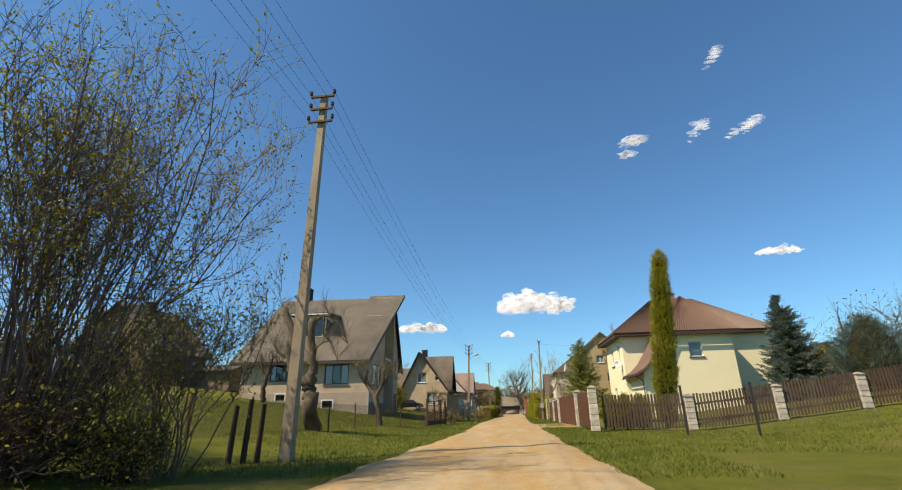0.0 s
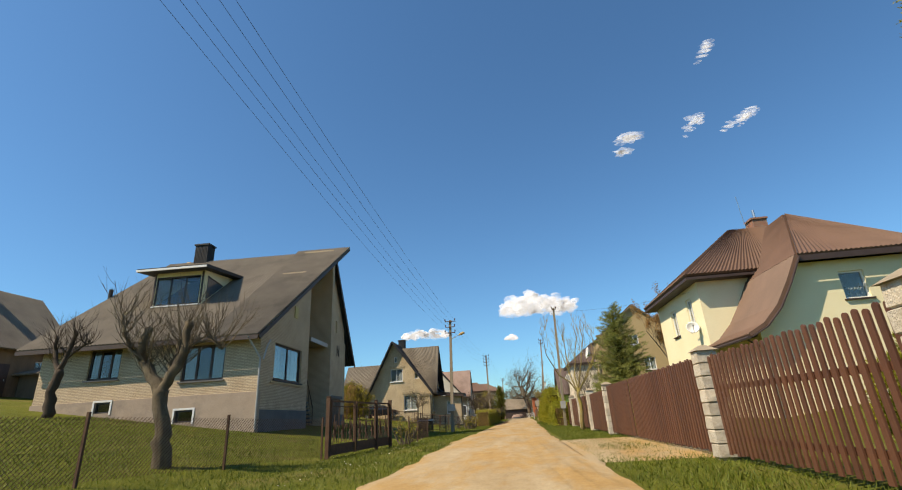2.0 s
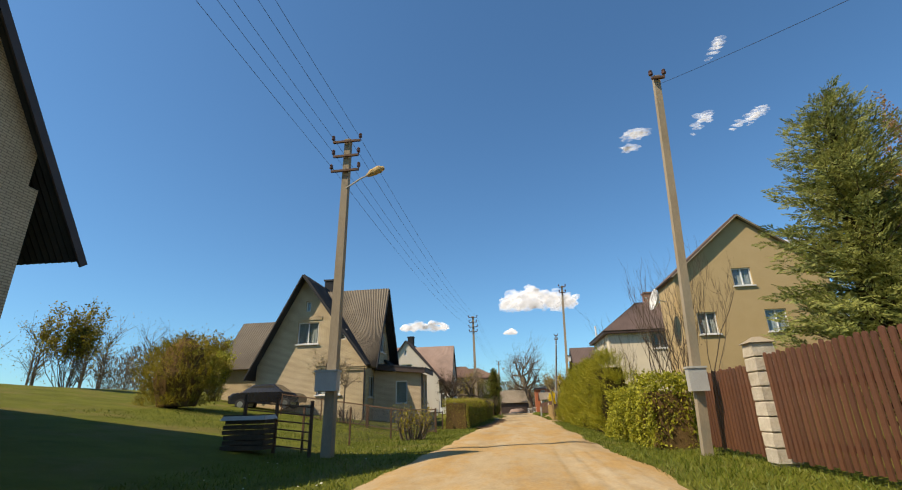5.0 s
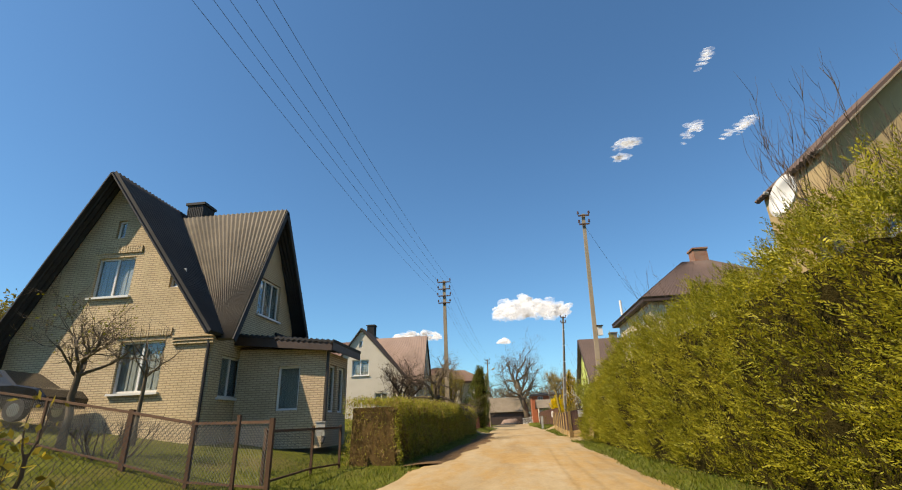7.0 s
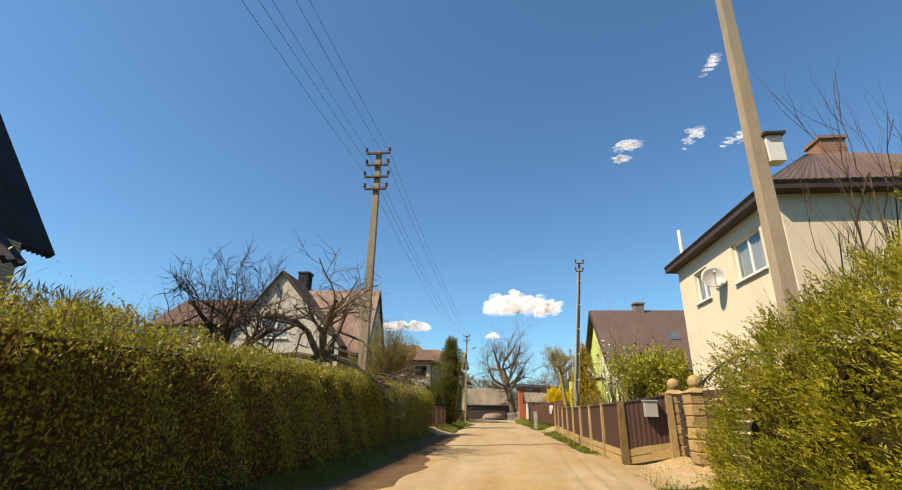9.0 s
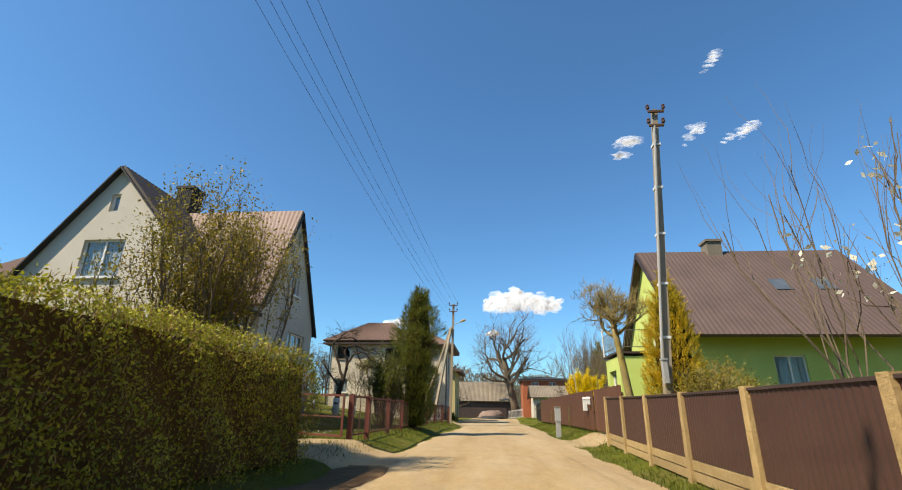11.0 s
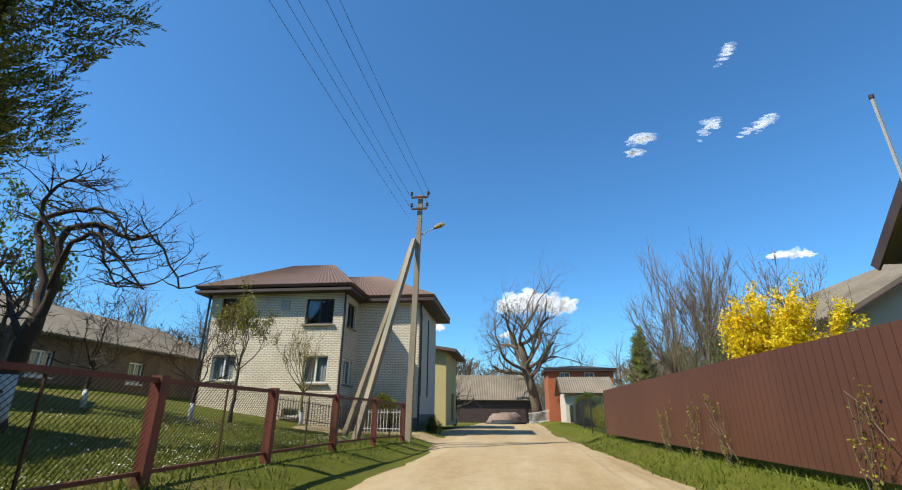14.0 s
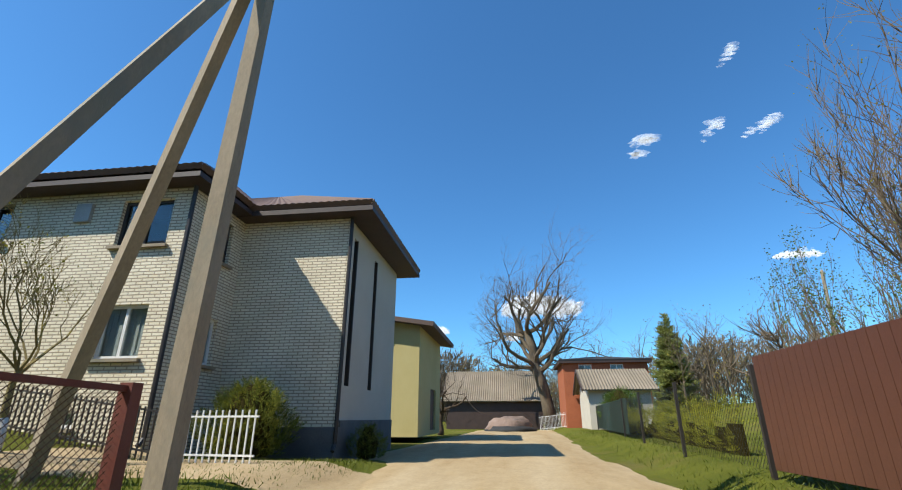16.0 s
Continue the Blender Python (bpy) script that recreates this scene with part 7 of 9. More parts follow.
def rounded_picket(w, h, t):
    top = [(w / 2 * math.cos(a), h - w * 0.45 + w * 0.45 * math.sin(a)) for a in (0.0, 0.5, 1.05, math.pi / 2, math.pi - 1.05, math.pi - 0.5, math.pi)]
    return Shape().prism([(-w / 2, 0.0), (w / 2, 0.0), *top], "y", -t / 2, t / 2)


def split_block(w, d, h, seed):
    """A rough stone block with chipped faces."""
    r = random.Random(seed)
    s = Shape()
    j = lambda v: v + r.uniform(-0.012, 0.012)  # noqa: E731
    c = 0.02
    lo = [(-w / 2, -d / 2), (w / 2, -d / 2), (w / 2, d / 2), (-w / 2, d / 2)]
    for z, k in ((0.004, c), (c, 0), (h - c, 0), (h - 0.004, c)):
        for x, y in lo:
            s.v.append((j(x - math.copysign(k, x)), j(y - math.copysign(k, y)), z))
    s.f.append((3, 2, 1, 0))
    for lv in range(3):
        for i in range(4):
            a, b = lv * 4 + i, lv * 4 + (i + 1) % 4
            s.f.append((a, b, b + 4, a + 4))
    s.f.append((12, 13, 14, 15))
    return s


BLOCK_MESH = [unit(split_block(0.36, 0.36, 0.24, k), M_STONEPOST) for k in range(4)]
YBLOCK_MESH = [unit(split_block(0.38, 0.38, 0.2, k + 9), M_STONEYELLOW) for k in range(4)]


def stone_post(x, y, h, blocks, bh, capmat, label, ball=False):
    z0 = gz(x, y)
    p = thing("gate_post", x, y, z0, label, "post", "stone fence posts")
    n = int(h / bh)
    part("core", Shape().box(x - 0.15, x + 0.15, y - 0.15, y + 0.15, z0 - 0.1, z0 + n * bh), M_CONCRETE, p)
    for i in range(n):
        piece("block", blocks[(i * 3 + int(y)) % len(blocks)], p, x, y, z0 + i * bh, (i % 4) * math.pi / 2)
    t = z0 + n * bh
    s = Shape().hexa([(x - 0.22, y - 0.22, t), (x + 0.22, y - 0.22, t), (x + 0.22, y + 0.22, t), (x - 0.22, y + 0.22, t), (x - 0.05, y - 0.05, t + 0.11), (x + 0.05, y - 0.05, t + 0.11), (x + 0.05, y + 0.05, t + 0.11), (x - 0.05, y + 0.05, t + 0.11)])
    part("cap", s, capmat, p)
    if ball:
        part("ball", Shape().blob(x, y, t + 0.2, 0.13, 0.13, 0.13, 0.0, 8, 12), capmat, p, "", True)
    return p


for y in (23.9, 29.2, 40.3, 45.4, 49.8, 54.3):
    stone_post(3.78, y, 2.05, BLOCK_MESH, 0.24, M_CONCRETE, "white split-stone fence post with a concrete cap")
for x in (8.1, 12.0, 15.6, 19.2, 22.8):
    stone_post(x, 24.0, 1.6, BLOCK_MESH, 0.24, M_CONCRETE, "white split-stone post in the picket fence")


def picket_fence(a, b, h, gap, width, label, low=0.08, rails=(0.35, 1.2), thick=0.025, round_top=True, category="fence", name="picket_fence", proud=1, material=None, wave=0.02):
    """Upright boards on two rails from a to b."""
    a, b = Vector(a), Vector(b)
    ln = (b - a).length
    d = (b - a) / ln
    t = thing(name, a.x, a.y, gz(a.x, a.y), label, category, "fences")
    rz = math.atan2(d.y, d.x)
    for r in rails:
        part("rail", Shape().beam((a.x, a.y, gz(a.x, a.y) + r), (b.x, b.y, gz(b.x, b.y) + r), 0.04, 0.09), M_BROWNFENCE, t)
    s = rounded_picket(width, h - low, thick) if round_top else Shape().box(-width / 2, width / 2, -thick / 2, thick / 2, 0, h - low)
    me = unit(s, material or M_BROWNFENCE)
    n = int(ln / (width + gap))
    nrm = Vector((-d.y, d.x)) * 0.045 * proud
    for i in range(n):
        p = a + d * (ln * (i + 0.5) / n)
        piece("picket", me, t, p.x + nrm.x, p.y + nrm.y, gz(p.x, p.y) + low + wave * math.sin(i * 2.3), rz)
    return t


xs = [3.98, 8.1, 12.0, 15.6, 19.2, 22.8, 27.0]
for x0, x1 in zip(xs, xs[1:]):
    picket_fence((x0 + 0.2, 24.0), (x1 - 0.2, 24.0), 1.58, 0.055, 0.09, "dark brown wooden picket fence between stone posts", rails=(0.4, 1.1), proud=-1, material=M_OLDPICKET)
picket_fence((3.78, 24.15), (3.78, 28.95), 1.8, 0.07, 0.09, "reddish-brown picket panel with rounded tops")
picket_fence((3.78, 29.45), (3.78, 35.9), 1.85, 0.07, 0.09, "reddish-brown picket wicket with rounded tops", category="gate", name="wicket_gate")
picket_fence((3.78, 36.0), (3.78, 40.05), 1.85, 0.06, 0.09, "reddish-brown picket sliding gate with rounded tops", category="gate", name="sliding_gate")
for y0, y1 in ((40.5, 45.2), (45.6, 49.6), (50.0, 54.1)):
    picket_fence((3.78, y0), (3.78, y1), 1.72, 0.05, 0.09, "reddish-brown picket fence panel between stone posts")
picket_fence((3.78, 54.5), (3.78, 57.3), 1.6, 0.05, 0.09, "reddish-brown picket fence end panel")

# dark steel posts of a mesh fence on the verge
for x, y in ((6.6, 20.2), (8.6, 18.9)):
    p = thing("steel_post", x, y, gz(x, y) - 0.2, "dark steel post of a wire mesh fence", "post", "steel posts")
    part("shaft", Shape().box(x - 0.035, x + 0.035, y - 0.035, y + 0.035, gz(x, y) - 0.2, 1.75), M_FRAME_DARK, p)
    part("cap", Shape().box(x - 0.042, x + 0.042, y - 0.042, y + 0.042, 1.752, 1.78), M_FRAME_DARK, p)


def mesh_net(shape, a, b, z0a, z0b, h, cell=0.075, w=0.0035):
    """Diamond wire netting from a to b as crossing flat wires."""
    a, b = Vector(a), Vector(b)
    ln = (b - a).length
    d = (b - a) / ln

    def at(u, v):
        p = a + d * u
        return (p.x, p.y, z0a + (z0b - z0a) * u / ln + v)

    n = int((ln + h) / cell)
    for sgn in (1, -1):
        for i in range(n):
            c = i * cell
            u0, u1 = max(0.0, c - h), min(ln, c)
            if u1 - u0 < 0.01:
                continue
            v0, v1 = (c - u0, c - u1) if sgn > 0 else (h - (c - u0), h - (c - u1))
            k = len(shape.v)
            p, q = at(u0, v0), at(u1, v1)
            off = (-d.y * w, d.x * w)
            shape.v += [(p[0], p[1], p[2] - w), (q[0], q[1], q[2] - w), (q[0] + off[0], q[1] + off[1], q[2] + w), (p[0] + off[0], p[1] + off[1], p[2] + w)]
            shape.f.append((k, k + 1, k + 2, k + 3))
    return shape


def verge_fence(points, label):
    """Slim steel posts with plain line wires and a faint woven mesh."""
    t = thing("wire_fence", *points[0], gz(*points[0]), label, "fence", "fences")
    for (ax, ay), (bx, by) in zip(points, points[1:]):
        za, zb = gz(ax, ay), gz(bx, by)
        for v in (0.45, 0.95, 1.45):
            part("line_wire", Shape().tube([(ax, ay, za + v), ((ax + bx) / 2, (ay + by) / 2, (za + zb) / 2 + v - 0.03), (bx, by, zb + v)], 0.004, 4, False), M_WIRE, t)
        part("netting", mesh_net(Shape(), (ax, ay), (bx, by), za + 0.05, zb + 0.05, 1.4, 0.11, 0.0022), M_WIRE, t)
    return t


def chain_fence(points, h, label, material, post, post_w=0.05, rail=False, name="mesh_fence", cell=0.075, wirew=0.0035, wiremat=None):
    """Wire netting between posts."""
    x, y = points[0]
    t = thing(name, x, y, gz(x, y), label, "fence", "fences")
    for px, py in points:
        z = gz(px, py)
        part("post", Shape().box(px - post_w / 2, px + post_w / 2, py - post_w / 2, py + post_w / 2, z - 0.1, z + h + 0.06), post, t)
    for (ax, ay), (bx, by) in zip(points, points[1:]):
        part("netting", mesh_net(Shape(), (ax, ay), (bx, by), gz(ax, ay) + 0.05, gz(bx, by) + 0.05, h - 0.07, cell, wirew), wiremat or M_WIRE, t)
        if rail:
            part("rail", Shape().beam((ax, ay, gz(ax, ay) + h), (bx, by, gz(bx, by) + h), 0.05, 0.05), material, t)
            part("rail", Shape().beam((ax, ay, gz(ax, ay) + 0.08), (bx, by, gz(bx, by) + 0.08), 0.035, 0.035), material, t)
    return t


verge_fence([(4.9, 21.4), (6.6, 20.2), (8.6, 18.9), (11.5, 17.1)], "thin wire mesh fence on dark steel posts across the verge")
chain_fence([(-8.6, 9.5), (-8.5, 12.2), (-8.3, 15.0), (-8.1, 18.0), (-8.0, 21.0), (-7.8, 24.0), (-7.6, 27.2), (-7.0, 30.6), (-6.1, 34.3)], 1.15, "rusty chain-link fence along the lawn", M_RUST, M_RUST, cell=0.085, wirew=0.006, wiremat=M_RUST)
chain_fence([(-4.9, 41.3), (-5.0, 43.6), (-5.3, 48.0)], 1.1, "leaning rusty chain-link fence on dark posts", M_RUST, M_RUST, cell=0.085, wirew=0.005, wiremat=M_RUST)
for x, y, h in ((-5.7, 10.75, 1.2), (-5.88, 10.5, 1.3), (-6.1, 10.3, 1.15)):
    p = thing("old_post", x, y, gz(x, y), "weathered dark wooden stake by the power pole", "post", "old wooden posts")
    part("stake", Shape().tube([(x, y, gz(x, y) - 0.1), (x + 0.05, y, gz(x, y) + h)], [0.065, 0.055], 7), M_BARK_DARK, p)


def ornate_gate(a, b, z0, h, label):
    """Iron gate leaf: frame, sheet foot, star motifs of bent bars."""
    a, b = Vector(a), Vector(b)
    d = (b - a).normalized()
    ln = (b - a).length
    t = thing("iron_gate", a.x, a.y, z0, label, "gate", "iron gates")
    P = lambda u, v: (a.x + d.x * u, a.y + d.y * u, z0 + v)  # noqa: E731
    fr = Shape()
    for v in (0.05, h):
        fr.beam(P(0, v), P(ln, v), 0.05, 0.06)
    fr.beam(P(0, h - 0.16), P(ln, h - 0.16), 0.03, 0.03)
    for u in (0.0, ln):
        fr.beam(P(u, 0.0), P(u, h + 0.03), 0.06, 0.06)
    part("frame", fr, M_RUST, t)
    part("foot_sheet", Shape().beam(P(0.03, 0.2), P(ln - 0.03, 0.2), 0.012, 0.28), M_RUST, t)
    n = max(1, int(ln / 0.55))
    for i in range(n):
        c = ln * (i + 0.5) / n
        star = part("star_motif", Shape().lathe(P(c, 0)[0], P(c, 0)[1], [(0.05, z0 + 0.72), (0.05, z0 + 0.78)], 8), M_RUST, t)
        for k in range(10):
            an = 2 * math.pi * k / 10 + 0.3
            r = (0.42, 0.3)[k % 2]
            part("ray", Shape().tube([P(c + 0.04 * math.cos(an), 0.75 + 0.04 * math.sin(an)), P(c + r * 0.62 * math.cos(an + 0.12), 0.75 + r * math.sin(an + 0.12)), P(c + r * 0.7 * math.cos(an), 0.75 + r * 1.15 * math.sin(an))], 0.018, 4), M_RUST, star)
        part("bar", Shape().beam(P(c + ln / n / 2 - 0.02, 0.35), P(c + ln / n / 2 - 0.02, h - 0.16), 0.016, 0.016), M_RUST, t)
    return t


ornate_gate((-5.95, 34.6), (-5.85, 36.6), 0.05, 1.66, "rusty iron gate leaf with star-shaped bar motifs")
ornate_gate((-5.8, 36.7), (-5.7, 38.7), 0.05, 1.66, "rusty iron gate leaf with star-shaped bar motifs")
ornate_gate((-5.65, 38.85), (-5.5, 40.0), 0.05, 1.66, "narrow rusty iron wicket with a star motif")
for x, y in ((-6.0, 34.5), (-5.68, 38.78), (-5.45, 40.1)):
    p = thing("gate_post", x, y, gz(x, y), "rusty square iron gate post", "post", "iron gate posts")
    part("shaft", Shape().box(x - 0.06, x + 0.06, y - 0.06, y + 0.06, -0.05, 1.82), M_RUST, p)
    part("cap", Shape().box(x - 0.07, x + 0.07, y - 0.07, y + 0.07, 1.822, 1.85), M_RUST, p)

# mesh gate and netting in front of the two-gabled house
chain_fence([(-13.5, 71.6), (-11.0, 71.2), (-8.2, 70.4)], 1.05, "old rusty chain-link fence overgrown with twigs", M_RUST, M_RUST, rail=True)
chain_fence([(-8.1, 70.35), (-6.2, 69.6), (-4.3, 68.8)], 1.05, "rusty mesh gate between bent pipe posts", M_RUST, M_RUST, 0.07, True, name="mesh_gate")
chain_fence([(-4.7, 69.4), (-4.9, 72.0), (-4.6, 73.0)], 0.9, "short rusty tube fence beside the hedge", M_RUST, M_RUST, 0.05, True)
b = thing("letter_box", -4.95, 72.6, 0.75, "pale metal letter box on the tube fence", "box")
part("body", Shape().box(-4.99, -4.77, 72.38, 72.5, 0.74, 1.04), M_GREYBOX, b)
part("lid", Shape().box(-5.005, -4.755, 72.36, 72.52, 1.042, 1.065), M_GREYBOX, b)
chain_fence([(-6.3, 58.5), (-6.0, 61.5), (-5.5, 65.0), (-4.6, 68.3)], 1.1, "chain-link fence with dry climbing stems", M_RUST, M_RUST)
b = thing("slat_stack", -7.2, 57.3, gz(-7.2, 57.3), "stack of dark weathered boards under a grey sheet", "stack")
for i in range(7):
    z = gz(-7.2, 57.3) + 0.02 + 0.12 * i
    part("board", Shape().box(-7.75 + 0.03 * (i % 3), -6.65 + 0.02 * (i % 2), 57.0 + 0.02 * (i % 2), 57.55, z, z + 0.1), M_BARK_DARK, b)
part("cover", Shape().hexa([(-7.8, 56.95, 0.88), (-6.6, 56.95, 0.88), (-6.6, 57.6, 0.9), (-7.8, 57.6, 0.9), (-7.75, 57.0, 0.98), (-6.65, 57.0, 0.98), (-6.65, 57.55, 1.0), (-7.75, 57.55, 1.0)]), M_GREYBOX, b, "grey sheet over the stack")
g = thing("iron_gate", -7.6, 57.9, gz(-7.6, 57.9), "rusty gate of level iron bars between square posts", "gate", "iron gates")
for i in range(6):
    part("bar", Shape().tube([(-7.7, 57.9, gz(-7.6, 57.9) + 0.12 + 0.2 * i), (-5.65, 57.5, gz(-5.65, 57.5) + 0.14 + 0.2 * i)], 0.018, 6), M_RUST, g)
for px, py in ((-7.7, 57.9), (-6.7, 57.7), (-5.65, 57.5)):
    part("upright", Shape().box(px - 0.035, px + 0.035, py - 0.035, py + 0.035, gz(px, py) - 0.1, gz(px, py) + 1.3), M_RUST, g)

# yellow stone gateway and panelled fence
stone_post(3.7, 86.6, 1.35, YBLOCK_MESH, 0.2, M_STONEYELLOW, "yellow split-stone gate post with a ball cap", True)
stone_post(3.58, 85.15, 1.35, YBLOCK_MESH, 0.2, M_STONEYELLOW, "yellow split-stone gate post with a ball cap", True)


def panel_fence(points, h, base, label, first_post=True):
    x, y = points[0]
    t = thing("panel_fence", x, y, gz(x, y), label, "fence", "fences")
    for i, (px, py) in enumerate(points):
        z = gz(px, py)
        part("post", Shape().hexa([(px - 0.07, py - 0.07, z - 0.1), (px + 0.07, py - 0.07, z - 0.1), (px + 0.07, py + 0.07, z - 0.1), (px - 0.07, py + 0.07, z - 0.1), (px - 0.06, py - 0.06, z + h + 0.05), (px + 0.06, py - 0.06, z + h + 0.05), (px + 0.06, py + 0.06, z + h + 0.05), (px - 0.06, py + 0.06, z + h + 0.05)]), M_STONEYELLOW, t)
    for (ax, ay), (bx, by) in zip(points, points[1:]):
        za, zb = gz(ax, ay), gz(bx, by)
        s = Shape().sheet((ax, ay, za + base), (bx, by, zb + base), (bx, by, zb + h), (ax, ay, za + h), 0.02, 0.005, 0.1)
        part("panel", s, M_BROWNTIN, t)
        part("coping", Shape().beam((ax, ay, za + h + 0.015), (bx, by, zb + h + 0.015), 0.07, 0.03), M_DARKWOOD, t)
        n = 2
        for k in range(n):
            part("base_board", Shape().beam((ax, ay, za + base * (k + 0.5) / n), (bx, by, zb + base * (k + 0.5) / n), 0.05, base / n - 0.02), M_STONEYELLOW, t)
    return t


panel_fence([(2.55, 86.6), (3.5, 86.45)], 1.2, 0.3, "brown sheet panel on a yellow stone base beside the gate")
panel_fence([(2.55, 86.6), *[(2.55 + 0.7 * i / 8, 86.6 + 17.2 * i / 8) for i in range(1, 9)]], 1.2, 0.3, "brown sheet fence with yellow posts and stone base")
g = thing("iron_gate", 3.6, 84.9, 0.2, "brown boarded gate with scrolled ironwork on top", "gate")
for i in range(7):
    z = gz(3.7, 84.0) + 0.15 + i * 0.17
    part("board", Shape().beam((3.6, 84.9, z), (3.85, 82.5, z), 0.03, 0.14), M_DARKWOOD, g)
for i in range(7):
    z = gz(3.7, 84.0) + 0.15 + i * 0.17
    part("wicket_board", Shape().beam((3.62, 85.38, z), (3.68, 86.38, z), 0.03, 0.14), M_DARKWOOD, g)
sc = Shape()
for i in range(9):
    u = (i + 0.5) / 9
    px, py = 3.6 + u * 0.25, 84.9 - u * 2.4
    zt = gz(3.7, 84.0) + 1.35 + 0.35 * math.sin(u * math.pi * 0.9)
    sc.tube([(px, py, gz(3.7, 84.0) + 1.3), (px + 0.05, py - 0.12, zt - 0.1), (px, py, zt), (px - 0.04, py + 0.1, zt - 0.12)], 0.014, 4)
sc.tube([(3.6 + u * 0.025, 84.9 - u * 0.24, gz(3.7, 84.0) + 1.37 + 0.35 * math.sin(u / 10 * math.pi * 0.9)) for u in range(11)], 0.02, 5)
part("scrollwork", sc, M_FRAME_DARK, g)
b = thing("letter_box", 3.1, 86.4, 1.1, "grey metal letter box on the brown panel", "box")
part("body", Shape().box(2.98, 3.22, 86.3, 86.46, 0.95, 1.25), M_GREYBOX, b)
part("lid", Shape().box(2.96, 3.24, 86.28, 86.47, 1.252, 1.28), M_GREYBOX, b)

# brown gate, slatted wicket and long brown fence
picket_fence((3.75, 103.9), (3.72, 107.6), 1.45, 0.002, 0.2, "flat dark brown board gate", name="board_gate", category="gate", round_top=False)
picket_fence((3.7, 107.7), (3.72, 109.95), 1.45, 0.07, 0.075, "brown slatted wicket gate", name="wicket_gate", category="gate", round_top=False)
for y, w, h in ((108.9, 0.26, 0.42), (108.2, 0.14, 0.2)):
    b = thing("letter_box", 3.55, y, 1.3, "white letter box hung on the slatted gate", "box", "white letter boxes")
    part("body", Shape().box(3.5, 3.62, y - w / 2, y + w / 2, 1.45 - h, 1.45), M_PLASTIC, b)
    part("lid", Shape().prism([(y - w / 2 - 0.015, 1.452), (y + w / 2 + 0.015, 1.452), (y, 1.52)], "x", 3.485, 3.63), M_PLASTIC, b)
    part("slot", Shape().box(3.492, 3.499, y - w * 0.3, y + w * 0.3, 1.38, 1.395), M_FRAME_DARK, b)
b = thing("meter_cabinet", 2.66, 110.2, gz(2.66, 110.2), "grey two-part electricity meter cabinet on the verge", "cabinet")
z = gz(2.66, 110.2)
part("foot", Shape().box(2.57, 2.75, 110.1, 110.28, z - 0.1, z + 0.6), M_GREYBOX, b)
part("body", Shape().box(2.55, 2.77, 110.08, 110.3, z + 0.602, z + 1.15), M_GREYBOX, b)
part("cap", Shape().box(2.53, 2.79, 110.06, 110.32, z + 1.152, z + 1.18), M_CONCRETE, b)


M_BROWNRIB = surface("reddish_brown_ribbed_tin", (0.074, 0.028, 0.016), (0.102, 0.039, 0.022), 0.5, 0.5, 30, 0.2, stain=(0.074, 0.027, 0.015))
TIN_LINE = [(3.8, 110.1), (3.75, 114), (3.65, 118), (3.55, 122), (3.5, 126.0)]
for p, q in zip(TIN_LINE, TIN_LINE[1:]):
    picket_fence(p, q, 1.5, 0.005, 0.14, "reddish-brown close-boarded fence panel along the verge", name="board_fence", round_top=False, material=M_BROWNRIB, wave=0.0)
chain_fence([(3.5, 126.2), (3.6, 130), (3.9, 134.5), (4.3, 139), (4.8, 145), (5.2, 151)], 1.35, "dark green mesh fence along the verge", M_FRAME_DARK, M_FRAME_DARK, 0.06, cell=0.1)
M_GREENNET = surface("green_shade_net", (0.015, 0.037, 0.033), (0.022, 0.052, 0.044), 2, 0.8, 60)
tin = thing("net_screen", 4.5, 141, gz(4.5, 141), "dark green shade net on the mesh fence", "screen")
part("net", Shape().sheet((4.28, 138.0, gz(4.3, 138) + 0.1), (5.25, 151.0, gz(5.2, 151) + 0.1), (5.25, 151.0, gz(5.2, 151) + 1.35), (4.28, 138.0, gz(4.3, 138) + 1.35), 0.01, 0.02, 0.5), M_GREENNET, tin)
part("hem", Shape().beam((4.27, 138.0, gz(4.3, 138) + 1.37), (5.24, 151.0, gz(5.2, 151) + 1.37), 0.03, 0.03), M_GREENNET, tin)


# red painted iron and mesh fence
def red_fence(points, h, label):
    x, y = points[0]
    t = thing("red_fence", x, y, gz(x, y), label, "fence", "fences")
    for i, (px, py) in enumerate(points):
        z = gz(px, py)
        part("post", Shape().box(px - 0.06, px + 0.06, py - 0.06, py + 0.06, z - 0.1, z + h + 0.02), M_REDIRON, t)
    for (ax, ay), (bx, by) in zip(points, points[1:]):
        za, zb = gz(ax, ay), gz(bx, by)
        part("rail", Shape().beam((ax, ay, za + h - 0.03), (bx, by, zb + h - 0.03), 0.05, 0.05), M_REDIRON, t)
        part("rail", Shape().beam((ax, ay, za + 0.1), (bx, by, zb + 0.1), 0.04, 0.04), M_REDIRON, t)
        part("netting", mesh_net(Shape(), (ax, ay), (bx, by), za + 0.1, zb + 0.1, h - 0.15, 0.06, 0.004), M_RUST, t)
        mx, my = (ax + bx) / 2, (ay + by) / 2
        part("bar", Shape().beam((mx, my, gz(mx, my)), (mx, my, gz(mx, my) + h - 0.06), 0.02, 0.02), M_RUST, t)
    return t


